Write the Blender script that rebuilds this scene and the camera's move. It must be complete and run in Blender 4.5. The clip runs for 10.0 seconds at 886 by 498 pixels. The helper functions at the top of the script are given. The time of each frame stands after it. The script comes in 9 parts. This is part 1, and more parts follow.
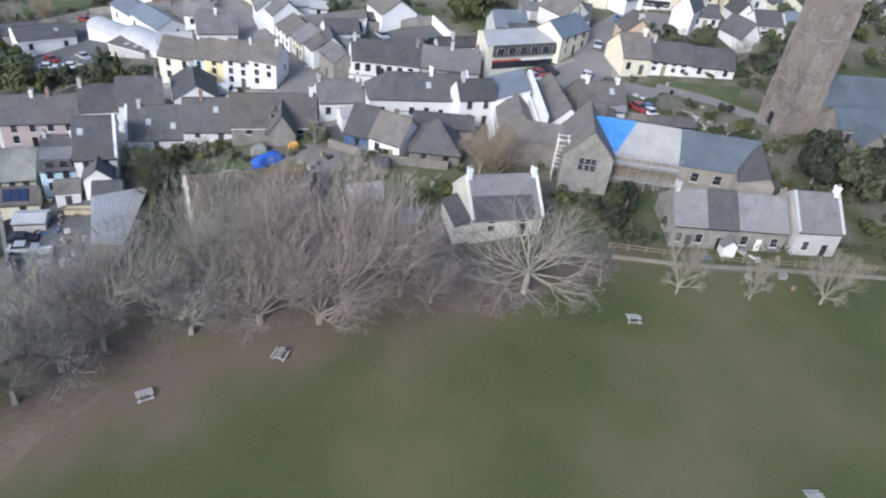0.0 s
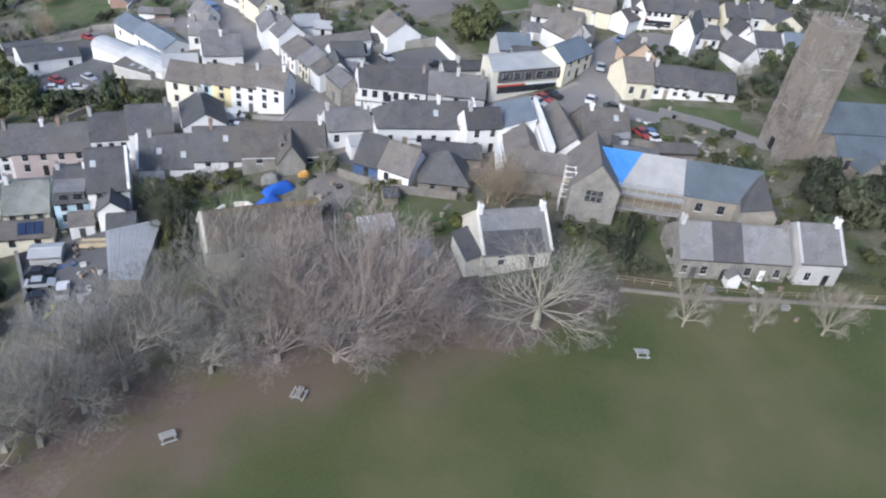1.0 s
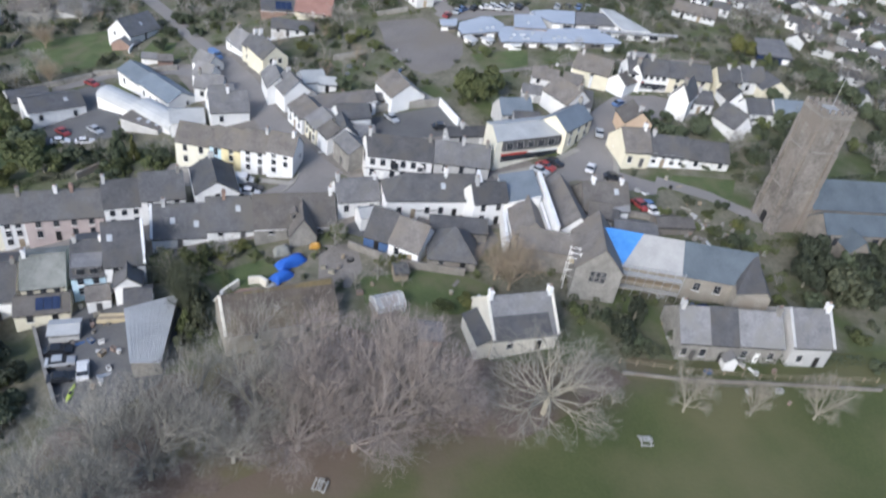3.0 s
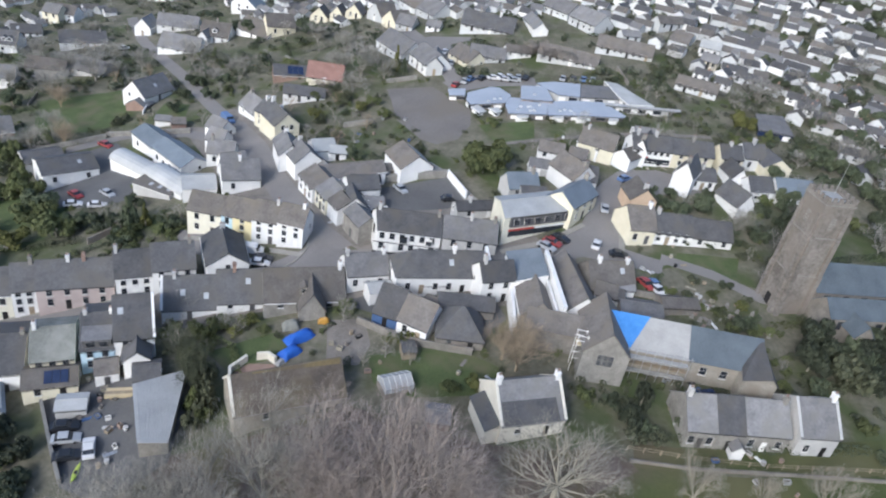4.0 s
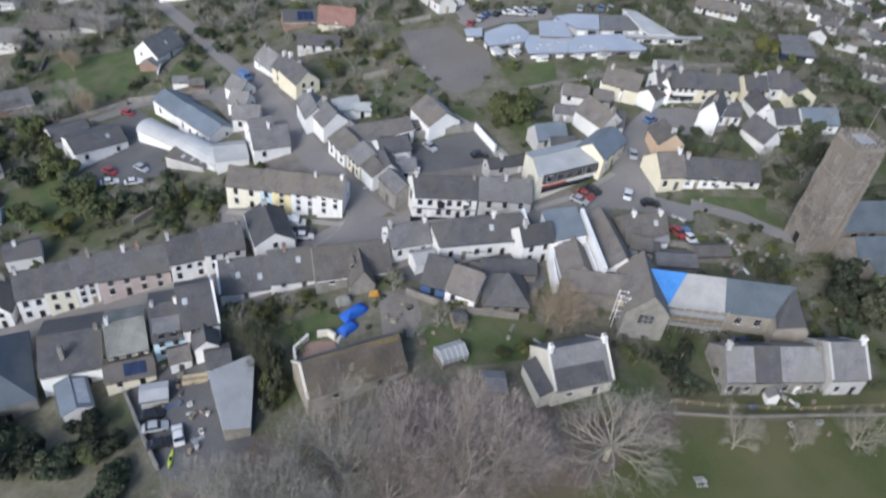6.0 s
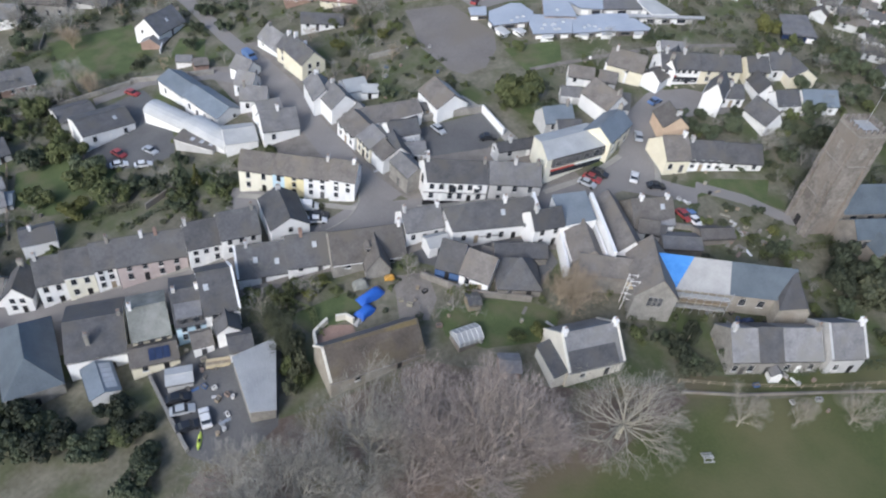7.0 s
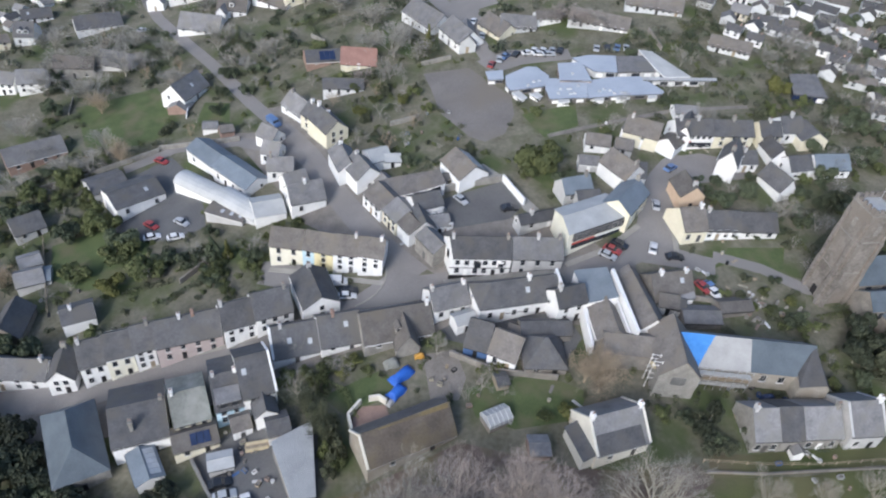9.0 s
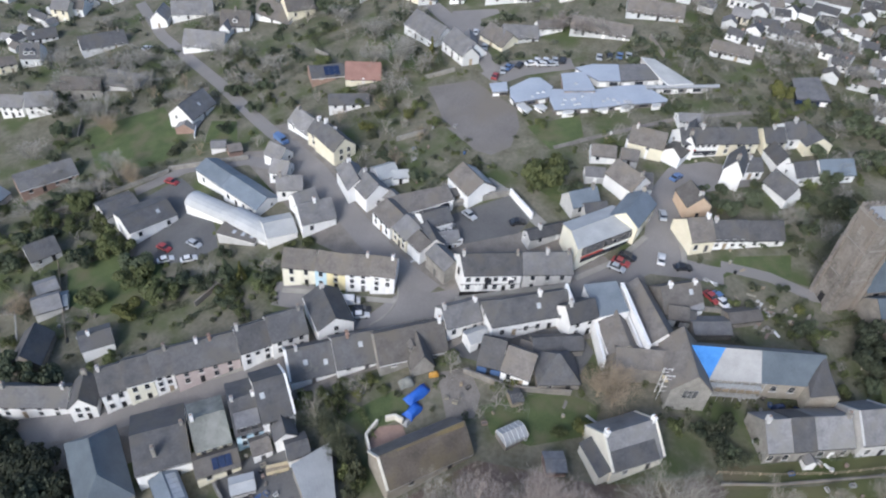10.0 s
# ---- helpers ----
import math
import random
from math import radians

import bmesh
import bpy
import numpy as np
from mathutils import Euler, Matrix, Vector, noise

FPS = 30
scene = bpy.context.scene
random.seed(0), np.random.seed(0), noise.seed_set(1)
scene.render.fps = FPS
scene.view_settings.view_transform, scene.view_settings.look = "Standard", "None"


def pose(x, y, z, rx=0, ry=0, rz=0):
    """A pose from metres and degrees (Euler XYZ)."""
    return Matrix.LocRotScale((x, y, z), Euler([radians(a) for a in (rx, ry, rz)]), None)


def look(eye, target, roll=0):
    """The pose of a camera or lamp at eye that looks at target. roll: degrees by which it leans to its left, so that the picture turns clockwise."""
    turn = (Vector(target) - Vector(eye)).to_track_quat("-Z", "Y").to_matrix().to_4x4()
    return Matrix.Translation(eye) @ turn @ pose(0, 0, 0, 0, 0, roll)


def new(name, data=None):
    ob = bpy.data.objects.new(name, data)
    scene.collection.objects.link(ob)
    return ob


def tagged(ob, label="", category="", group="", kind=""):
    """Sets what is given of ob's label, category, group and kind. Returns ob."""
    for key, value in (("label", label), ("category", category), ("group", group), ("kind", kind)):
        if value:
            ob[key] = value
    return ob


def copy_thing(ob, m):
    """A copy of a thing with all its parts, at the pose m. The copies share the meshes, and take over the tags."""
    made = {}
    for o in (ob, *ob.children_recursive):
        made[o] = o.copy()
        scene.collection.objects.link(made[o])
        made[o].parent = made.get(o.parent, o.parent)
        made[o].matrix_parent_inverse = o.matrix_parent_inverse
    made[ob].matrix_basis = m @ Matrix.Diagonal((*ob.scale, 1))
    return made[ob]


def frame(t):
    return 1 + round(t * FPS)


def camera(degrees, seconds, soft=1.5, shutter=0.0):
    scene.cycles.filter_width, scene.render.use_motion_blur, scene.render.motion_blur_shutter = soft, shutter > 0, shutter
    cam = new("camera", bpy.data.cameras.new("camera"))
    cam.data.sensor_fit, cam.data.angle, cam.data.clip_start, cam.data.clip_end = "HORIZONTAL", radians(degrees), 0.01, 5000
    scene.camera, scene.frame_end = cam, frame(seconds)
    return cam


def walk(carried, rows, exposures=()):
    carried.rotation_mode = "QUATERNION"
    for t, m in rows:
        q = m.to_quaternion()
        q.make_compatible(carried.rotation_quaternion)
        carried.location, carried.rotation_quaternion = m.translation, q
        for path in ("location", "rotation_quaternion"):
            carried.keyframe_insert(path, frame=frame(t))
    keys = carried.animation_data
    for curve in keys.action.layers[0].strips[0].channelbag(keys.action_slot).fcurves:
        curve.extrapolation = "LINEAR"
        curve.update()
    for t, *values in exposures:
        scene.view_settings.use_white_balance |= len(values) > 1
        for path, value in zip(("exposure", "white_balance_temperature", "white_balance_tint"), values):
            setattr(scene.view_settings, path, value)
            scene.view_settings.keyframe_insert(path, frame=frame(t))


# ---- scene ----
# The camera rises over a playing field beside a small town.
cam = camera(65.0, 10.0, soft=2.15, shutter=0.2)
PATH = [
    (0, (1.78, 0.18, 57.27), (-2.87, 82.53, 0.73), 7.82),
    (0.5, (0.07, 0.80, 60.12), (-4.26, 83.32, 3.79), 8.01),
    (1, (-1.67, 1.51, 62.98), (-5.25, 83.43, 5.74), 7.97),
    (1.5, (-2.84, 2.33, 66.14), (-4.65, 82.91, 6.95), 9.14),
    (2, (-4.61, 3.01, 68.62), (-5.95, 82.45, 7.90), 8.47),
    (2.5, (-6.87, 4.10, 71.68), (-7.58, 82.85, 10.06), 8.99),
    (2.8, (-7.56, 3.84, 72.66), (-8.76, 83.27, 11.92), 8.79),
    (3, (-8.34, 4.64, 74.72), (-9.27, 87.11, 18.17), 9.67),
    (3.2, (-9.07, 4.49, 76.04), (-10.75, 89.63, 23.61), 9.70),
    (4.3, (-12.13, 8.09, 82.61), (-13.64, 93.92, 31.33), 10.85),
    (4.5, (-12.61, 8.91, 84.42), (-13.91, 94.19, 32.21), 10.95),
    (5, (-14.03, 9.27, 87.03), (-15.18, 94.75, 35.15), 10.16),
    (5.5, (-16.33, 9.20, 89.87), (-16.78, 93.41, 35.93), 10.15),
    (5.8, (-18.49, 9.16, 91.10), (-20.36, 91.62, 34.56), 6.84),
    (6, (-20.66, 9.57, 92.78), (-20.57, 87.08, 29.60), 7.50),
    (6.2, (-21.89, 8.54, 93.95), (-20.24, 82.26, 26.40), 8.11),
    (7.3, (-27.48, 9.71, 98.66), (-25.03, 85.16, 33.07), 8.40),
    (7.5, (-28.05, 10.67, 100.27), (-26.04, 86.93, 35.61), 8.24),
    (8, (-29.26, 12.03, 103.68), (-27.40, 90.14, 41.26), 8.86),
    (8.5, (-30.61, 13.57, 107.21), (-28.69, 90.58, 43.44), 9.12),
    (9, (-32.15, 14.10, 109.70), (-30.74, 89.76, 44.32), 7.15),
    (9.5, (-32.39, 15.08, 111.88), (-31.79, 90.35, 46.03), 5.72),
    (10, (-34.09, 15.81, 114.62), (-33.20, 90.98, 48.68), 5.39),
]
walk(cam, [(t, look(eye, target, roll)) for t, eye, target, roll in PATH], [(0.0, 0.80, 5800, 11), (3.0, 0.75, 5850, 10), (4.5, 0.64, 5850, 9), (5.5, 0.62, 5850, 9), (6.0, 0.56, 5900, 10), (7.5, 0.68, 5900, 10), (10.0, 0.67, 5900, 10)])

# ---- daylight: pale, hazy winter sky with a weak low sun ----
world = bpy.data.worlds.new("world")
scene.world = world
world.use_nodes = True
wn = world.node_tree
sky = wn.nodes.new("ShaderNodeTexSky")
sky.sky_type = "NISHITA"
sky.sun_disc = False
sky.sun_elevation = radians(32)
sky.sun_rotation = radians(215)
sky.air_density, sky.dust_density, sky.ozone_density = 1.0, 2.5, 1.0
wn.links.new(sky.outputs[0], wn.nodes["Background"].inputs[0])
wn.nodes["Background"].inputs[1].default_value = 0.14
sun_data = bpy.data.lights.new("sun", "SUN")
sun_data.energy, sun_data.angle, sun_data.color = 1.3, radians(14), (1.0, 0.97, 0.93)
sun = new("sun", sun_data)
sun.matrix_world = look((-60, -90, 90), (0, 60, 0))


# ---- the lie of the land ----
def hill(x, y):
    a, b = 1.2 * math.tanh(x / 120), min(y, 420.0) / 100 + 0.25 * math.tanh(max(y - 420.0, 0.0) / 300)
    return -10.03 - 9.71 * a + 12.79 * b - 12.11 * a * a + 6.71 * a * b + 0.3 * b * b


def land(x, y):
    """The town's hill, leaning up towards +x, and flattening out far to either side."""
    w = math.copysign(min(abs(x), 170.0) + 80.0 * math.tanh(max(abs(x) - 170.0, 0.0) / 80.0), x)
    z = hill(x, y)
    for _ in range(2):
        z = 0.1051 * w + 1.0055 * hill(0.9945 * x + 0.1045 * z, y)
    return z


# ---- materials ----
def mat(name, dark, light, rough=0.8, scale=0.35, fine=5.0, bump=0.15, metal=0.0, hue=None, patchy=0.5, vary=0.0, spec=0.3):
    """Two scales of mottling between a dark and a light tone; hue: a third tone in patches; vary: per-object lightness."""
    m = bpy.data.materials.new(name)
    m.use_nodes = True
    nt = m.node_tree
    n, l = nt.nodes, nt.links
    p = n["Principled BSDF"]
    p.inputs["Roughness"].default_value, p.inputs["Metallic"].default_value = rough, metal
    p.inputs["Specular IOR Level"].default_value = spec
    tc, info = n.new("ShaderNodeTexCoord"), n.new("ShaderNodeObjectInfo")
    add = n.new("ShaderNodeVectorMath")
    mul = n.new("ShaderNodeMath")
    mul.operation, mul.inputs[1].default_value = "MULTIPLY", 53.0
    l.new(info.outputs["Random"], mul.inputs[0])
    l.new(tc.outputs["Object"], add.inputs[0])
    l.new(mul.outputs[0], add.inputs[1])
    big, small = n.new("ShaderNodeTexNoise"), n.new("ShaderNodeTexNoise")
    big.inputs["Scale"].default_value, big.inputs["Detail"].default_value = scale, 5
    small.inputs["Scale"].default_value, small.inputs["Detail"].default_value = fine, 3
    l.new(add.outputs[0], big.inputs["Vector"])
    l.new(add.outputs[0], small.inputs["Vector"])
    mixf = n.new("ShaderNodeMix")
    mixf.inputs[0].default_value = 0.4
    l.new(big.outputs["Fac"], mixf.inputs[2])
    l.new(small.outputs["Fac"], mixf.inputs[3])
    ramp = n.new("ShaderNodeValToRGB")
    ramp.color_ramp.elements[0].position, ramp.color_ramp.elements[1].position = 0.5 - patchy * 0.4, 0.5 + patchy * 0.4
    ramp.color_ramp.elements[0].color, ramp.color_ramp.elements[1].color = (*dark, 1), (*light, 1)
    l.new(mixf.outputs[0], ramp.inputs[0])
    colour = ramp.outputs[0]
    if hue:
        other = n.new("ShaderNodeTexNoise")
        other.inputs["Scale"].default_value, other.inputs["Detail"].default_value = scale * 0.6, 4
        shift = n.new("ShaderNodeVectorMath")
        shift.inputs[1].default_value = (31, 17, 9)
        l.new(add.outputs[0], shift.inputs[0])
        l.new(shift.outputs[0], other.inputs["Vector"])
        r2 = n.new("ShaderNodeValToRGB")
        r2.color_ramp.elements[0].position, r2.color_ramp.elements[1].position = 0.47, 0.66
        l.new(other.outputs["Fac"], r2.inputs[0])
        mx = n.new("ShaderNodeMix")
        mx.data_type = "RGBA"
        l.new(r2.outputs[0], mx.inputs[0])
        l.new(colour, mx.inputs[6])
        mx.inputs[7].default_value = (*hue, 1)
        colour = mx.outputs[2]
    if vary:
        hsv = n.new("ShaderNodeHueSaturation")
        rng = n.new("ShaderNodeMapRange")
        rng.inputs[3].default_value, rng.inputs[4].default_value = 1 - vary, 1 + vary
        l.new(info.outputs["Random"], rng.inputs[0])
        l.new(rng.outputs[0], hsv.inputs["Value"])
        l.new(colour, hsv.inputs["Color"])
        colour = hsv.outputs[0]
    l.new(colour, p.inputs["Base Color"])
    if bump:
        b = n.new("ShaderNodeBump")
        b.inputs["Strength"].default_value, b.inputs["Distance"].default_value = bump, 0.12
        l.new(small.outputs["Fac"], b.inputs["Height"])
        l.new(b.outputs[0], p.inputs["Normal"])
    return m


M = {
    "white": mat("white_render", (0.64, 0.643, 0.64), (0.80, 0.80, 0.79), 0.8, 0.35, 4, 0.05, vary=0.06),
    # white render of the far houses, with distance haze put into its colour
    "greywhite": mat("haze_greyed_render", (0.42, 0.435, 0.445), (0.58, 0.595, 0.60), 0.8, 0.35, 4, 0.05, vary=0.2),
    "creamwhite": mat("cream_white_render", (0.60, 0.57, 0.49), (0.74, 0.71, 0.62), 0.8, 0.5, 4, 0.08),
    "pale": mat("pale_cream_render", (0.62, 0.60, 0.50), (0.73, 0.71, 0.60), 0.8, 0.5, 4, 0.05),
    "cream": mat("cream_render", (0.60, 0.56, 0.43), (0.74, 0.70, 0.56), 0.8, 0.5, 4, 0.08),
    "yellow": mat("yellow_render", (0.66, 0.58, 0.34), (0.76, 0.68, 0.42), 0.8, 0.5, 4, 0.05),
    "pink": mat("pink_brick_render", (0.37, 0.31, 0.295), (0.50, 0.43, 0.41), 0.85, 0.6, 5, 0.1),
    "peach": mat("peach_render", (0.50, 0.38, 0.27), (0.62, 0.48, 0.35), 0.85, 0.5, 5, 0.1),
    "paleblue": mat("pale_blue_render", (0.36, 0.50, 0.60), (0.48, 0.62, 0.70), 0.8, 0.5, 4, 0.05),
    "bluewall": mat("blue_painted_boards", (0.045, 0.085, 0.19), (0.08, 0.14, 0.28), 0.7, 0.5, 4, 0.05),
    "grey": mat("grey_render", (0.38, 0.38, 0.38), (0.52, 0.52, 0.51), 0.85, 0.5, 4, 0.08),
    "stone": mat("grey_brown_stone", (0.13, 0.122, 0.11), (0.28, 0.262, 0.235), 0.9, 0.6, 3.2, 0.4, hue=(0.20, 0.175, 0.15)),
    "palestone": mat("pale_rubble_stone", (0.22, 0.20, 0.17), (0.37, 0.345, 0.295), 0.9, 0.6, 3.0, 0.4, hue=(0.27, 0.24, 0.20)),
    "greystone": mat("weathered_stone", (0.16, 0.152, 0.14), (0.31, 0.30, 0.275), 0.9, 0.6, 3.0, 0.4),
    "towerstone": mat("tower_stone", (0.125, 0.114, 0.103), (0.25, 0.232, 0.21), 0.9, 0.22, 1.6, 0.5, hue=(0.20, 0.178, 0.155), patchy=0.3),
    "brick": mat("red_brick", (0.22, 0.15, 0.125), (0.33, 0.235, 0.19), 0.88, 0.6, 5, 0.3),
    "slate": mat("grey_slate", (0.135, 0.134, 0.138), (0.235, 0.232, 0.234), 0.62, 0.42, 2.2, 0.2, hue=(0.185, 0.18, 0.168), vary=0.2, patchy=0.42),
    "slate_dark": mat("dark_slate", (0.064, 0.065, 0.069), (0.118, 0.117, 0.121), 0.62, 0.42, 2.2, 0.2, hue=(0.102, 0.097, 0.09), vary=0.2, patchy=0.42),
    "slate_brown": mat("brown_weathered_slate", (0.098, 0.09, 0.083), (0.175, 0.162, 0.15), 0.75, 0.42, 2.2, 0.2, hue=(0.148, 0.132, 0.112), vary=0.2, patchy=0.42),
    "slate_green": mat("lichen_slate", (0.125, 0.13, 0.115), (0.24, 0.245, 0.222), 0.75, 0.42, 2.4, 0.25, hue=(0.28, 0.283, 0.255), patchy=0.42),
    "blue_roof": mat("blue_grey_slate", (0.120, 0.145, 0.172), (0.195, 0.226, 0.26), 0.5, 0.3, 4, 0.15, vary=0.12),
    "teal_slate": mat("blue_green_slate", (0.068, 0.084, 0.10), (0.122, 0.146, 0.168), 0.55, 0.3, 4, 0.15),
    "light_roof": mat("pale_grey_roof", (0.30, 0.31, 0.31), (0.44, 0.45, 0.45), 0.55, 0.3, 4, 0.12),
    "white_roof": mat("white_sheet_roof", (0.36, 0.37, 0.375), (0.49, 0.50, 0.50), 0.45, 0.3, 3, 0.1),
    "red_roof": mat("red_tile_roof", (0.20, 0.115, 0.095), (0.32, 0.19, 0.16), 0.75, 0.4, 5, 0.25),
    "barn_roof": mat("mossy_brown_roof", (0.078, 0.067, 0.057), (0.152, 0.13, 0.108), 0.85, 0.22, 2.4, 0.3, hue=(0.15, 0.125, 0.08), patchy=0.4),
    "moss_roof": mat("ochre_moss_roof", (0.115, 0.09, 0.05), (0.21, 0.165, 0.085), 0.9, 0.3, 3, 0.3, hue=(0.12, 0.10, 0.07)),
    "school_roof": mat("blue_sheet_roof", (0.27, 0.305, 0.36), (0.38, 0.42, 0.48), 0.45, 0.12, 3, 0.08),
    "tarp": mat("bright_blue_tarpaulin", (0.05, 0.19, 0.50), (0.09, 0.27, 0.62), 0.45, 0.8, 3, 0.2),
    "blue_sheet": mat("royal_blue_sheet", (0.02, 0.08, 0.36), (0.04, 0.14, 0.52), 0.45, 0.8, 3, 0.3),
    "sheeting": mat("pale_roof_sheeting", (0.29, 0.29, 0.285), (0.385, 0.385, 0.38), 0.6, 0.5, 3, 0.1),
    "glass": mat("window_glass", (0.02, 0.024, 0.03), (0.045, 0.05, 0.06), 0.12, 0.8, 2, 0.0, spec=0.5),
    "panel": mat("blue_black_panel", (0.015, 0.025, 0.06), (0.03, 0.045, 0.10), 0.2, 0.8, 2, 0.0, spec=0.5),
    "skylight": mat("pale_skylight_glass", (0.36, 0.38, 0.40), (0.50, 0.52, 0.54), 0.2, 0.8, 2, 0.0),
    "frame": mat("white_paint", (0.72, 0.72, 0.70), (0.82, 0.82, 0.80), 0.5, 2, 6, 0.0),
    "dark_paint": mat("black_paint", (0.012, 0.012, 0.014), (0.03, 0.03, 0.03), 0.5, 2, 6, 0.0),
    "red_paint": mat("red_paint", (0.35, 0.05, 0.04), (0.45, 0.07, 0.05), 0.45, 2, 6, 0.0),
    "pot": mat("terracotta", (0.20, 0.15, 0.125), (0.30, 0.23, 0.19), 0.85, 2, 6, 0.1),
    "timber": mat("weathered_timber", (0.20, 0.16, 0.11), (0.38, 0.32, 0.24), 0.85, 1.5, 8, 0.2),
    "palewood": mat("new_timber", (0.42, 0.35, 0.22), (0.58, 0.50, 0.34), 0.8, 1.5, 8, 0.2),
    "bench": mat("silvered_timber", (0.30, 0.30, 0.285), (0.46, 0.46, 0.44), 0.8, 1.5, 8, 0.15),
    "steel": mat("galvanised_steel", (0.40, 0.41, 0.42), (0.56, 0.57, 0.58), 0.4, 1.5, 8, 0.05, metal=0.6),
    "tyre": mat("tyre_rubber", (0.015, 0.015, 0.015), (0.03, 0.03, 0.03), 0.8, 3, 9, 0.1),
    "asphalt": mat("asphalt", (0.165, 0.156, 0.15), (0.245, 0.233, 0.224), 0.85, 0.12, 3, 0.1, hue=(0.20, 0.19, 0.18)),
    "playground": mat("worn_playground_tarmac", (0.125, 0.116, 0.11), (0.19, 0.178, 0.168), 0.9, 0.1, 2, 0.1, hue=(0.16, 0.145, 0.125)),
    "dark_tarmac": mat("dark_tarmac", (0.085, 0.085, 0.088), (0.14, 0.139, 0.138), 0.85, 0.15, 3, 0.1),
    "path": mat("pale_path", (0.22, 0.21, 0.19), (0.34, 0.33, 0.30), 0.9, 0.3, 3, 0.1),
    "gravel": mat("brown_gravel", (0.13, 0.119, 0.106), (0.25, 0.229, 0.205), 0.95, 0.3, 3, 0.2),
    "earth": mat("bare_earth", (0.085, 0.066, 0.054), (0.175, 0.14, 0.117), 0.95, 0.25, 2, 0.3, hue=(0.12, 0.11, 0.06)),
    "lawn": mat("garden_lawn", (0.052, 0.074, 0.028), (0.10, 0.126, 0.052), 0.9, 0.25, 3, 0.3, hue=(0.115, 0.112, 0.065)),
    "field": mat("field_grass", (0.046, 0.060, 0.020), (0.080, 0.094, 0.035), 0.9, 0.07, 2.2, 0.35, hue=(0.106, 0.104, 0.050), patchy=0.5),
    "scrub": mat("garden_ground", (0.076, 0.077, 0.049), (0.190, 0.176, 0.137), 0.95, 0.16, 1.1, 0.4, hue=(0.07, 0.088, 0.036), patchy=0.45),
    "leaf_dark": mat("dark_evergreen", (0.040, 0.052, 0.030), (0.090, 0.107, 0.062), 0.7, 0.8, 5, 0.0, vary=0.3),
    # churchyard yews; also trees whose deep shade is put into the leaf colour
    "yew_and_shade": mat("yew_and_shade_leaf", (0.020, 0.026, 0.017), (0.046, 0.055, 0.033), 0.75, 0.8, 5, 0.0, vary=0.3),
    "leaf_green": mat("evergreen_leaf", (0.056, 0.070, 0.026), (0.122, 0.136, 0.056), 0.7, 0.8, 5, 0.0, vary=0.3),
    "leaf_yellow": mat("yellow_green_leaf", (0.062, 0.070, 0.020), (0.135, 0.135, 0.045), 0.7, 0.8, 5, 0.0, vary=0.2),
    "twig_grey": mat("grey_twigs", (0.22, 0.208, 0.178), (0.36, 0.342, 0.30), 0.9, 0.5, 4, 0.0),
    "twig_dark": mat("dark_grey_twigs", (0.165, 0.157, 0.135), (0.28, 0.268, 0.235), 0.9, 0.5, 4, 0.0),
    "twig_brown": mat("brown_twigs", (0.22, 0.188, 0.165), (0.35, 0.302, 0.268), 0.9, 0.5, 4, 0.0),
    "twig_pale": mat("pale_olive_twigs", (0.22, 0.203, 0.165), (0.345, 0.32, 0.265), 0.9, 0.5, 4, 0.0),
    "twig_tan": mat("tan_twigs", (0.24, 0.19, 0.13), (0.40, 0.325, 0.235), 0.9, 0.5, 4, 0.0),
    "bark": mat("pale_bark", (0.23, 0.213, 0.165), (0.375, 0.35, 0.285), 0.9, 0.8, 5, 0.3),
    # far scrub leaf, lightened and greyed in its colour to suggest haze
    "hazed_scrub": mat("hazed_scrub_leaf", (0.085, 0.092, 0.066), (0.165, 0.165, 0.125), 0.8, 0.8, 5, 0.0, vary=0.3),
    "ivy": mat("ivy_leaf", (0.045, 0.052, 0.030), (0.10, 0.108, 0.065), 0.7, 0.8, 5, 0.0),
}
for key, c in (("car_blue", (0.12, 0.20, 0.38)), ("car_white", (0.72, 0.72, 0.72)), ("car_red", (0.33, 0.06, 0.06)), ("car_silver", (0.42, 0.44, 0.46)), ("car_dark", (0.025, 0.028, 0.035)), ("digger_yellow", (0.45, 0.25, 0.05)), ("kayak_yellow", (0.50, 0.62, 0.10))):
    M[key] = mat(key, tuple(v * 0.85 for v in c), c, 0.3, 1.0, 5, 0.0, spec=0.5)
WORDS = {"white": "white-rendered", "creamwhite": "cream-white rendered", "greywhite": "haze-greyed white rendered", "pale": "pale cream", "cream": "cream-rendered", "yellow": "yellow-rendered", "pink": "pink-walled", "peach": "peach-coloured",
         "paleblue": "pale blue", "bluewall": "blue-boarded", "grey": "grey-rendered", "stone": "brown stone", "greystone": "grey stone", "palestone": "pale stone", "brick": "red brick",
         "slate": "grey slate", "slate_dark": "dark slate", "slate_brown": "brown weathered slate", "slate_green": "pale lichened slate", "blue_roof": "blue-grey", "teal_slate": "blue-green slate", "skylight": "pale glass", "light_roof": "pale grey",
         "white_roof": "white sheet", "red_roof": "red tile", "barn_roof": "mossy brown"}


# ---- mesh helpers ----
def mesh_of(bm, name, material):
    me = bpy.data.meshes.new(name)
    bm.normal_update()
    bm.to_mesh(me)
    bm.free()
    for m in material if isinstance(material, (list, tuple)) else [material]:
        me.materials.append(M[m] if isinstance(m, str) else m)
    return me


def part(name, bm, material, parent, label="", at=None):
    """One mesh object under a thing or a part."""
    me = bm if isinstance(bm, bpy.types.Mesh) else mesh_of(bm, name, material)
    ob = new(name, me)
    ob.parent = parent
    if at is not None:
        ob.matrix_basis = at
    return tagged(ob, label)


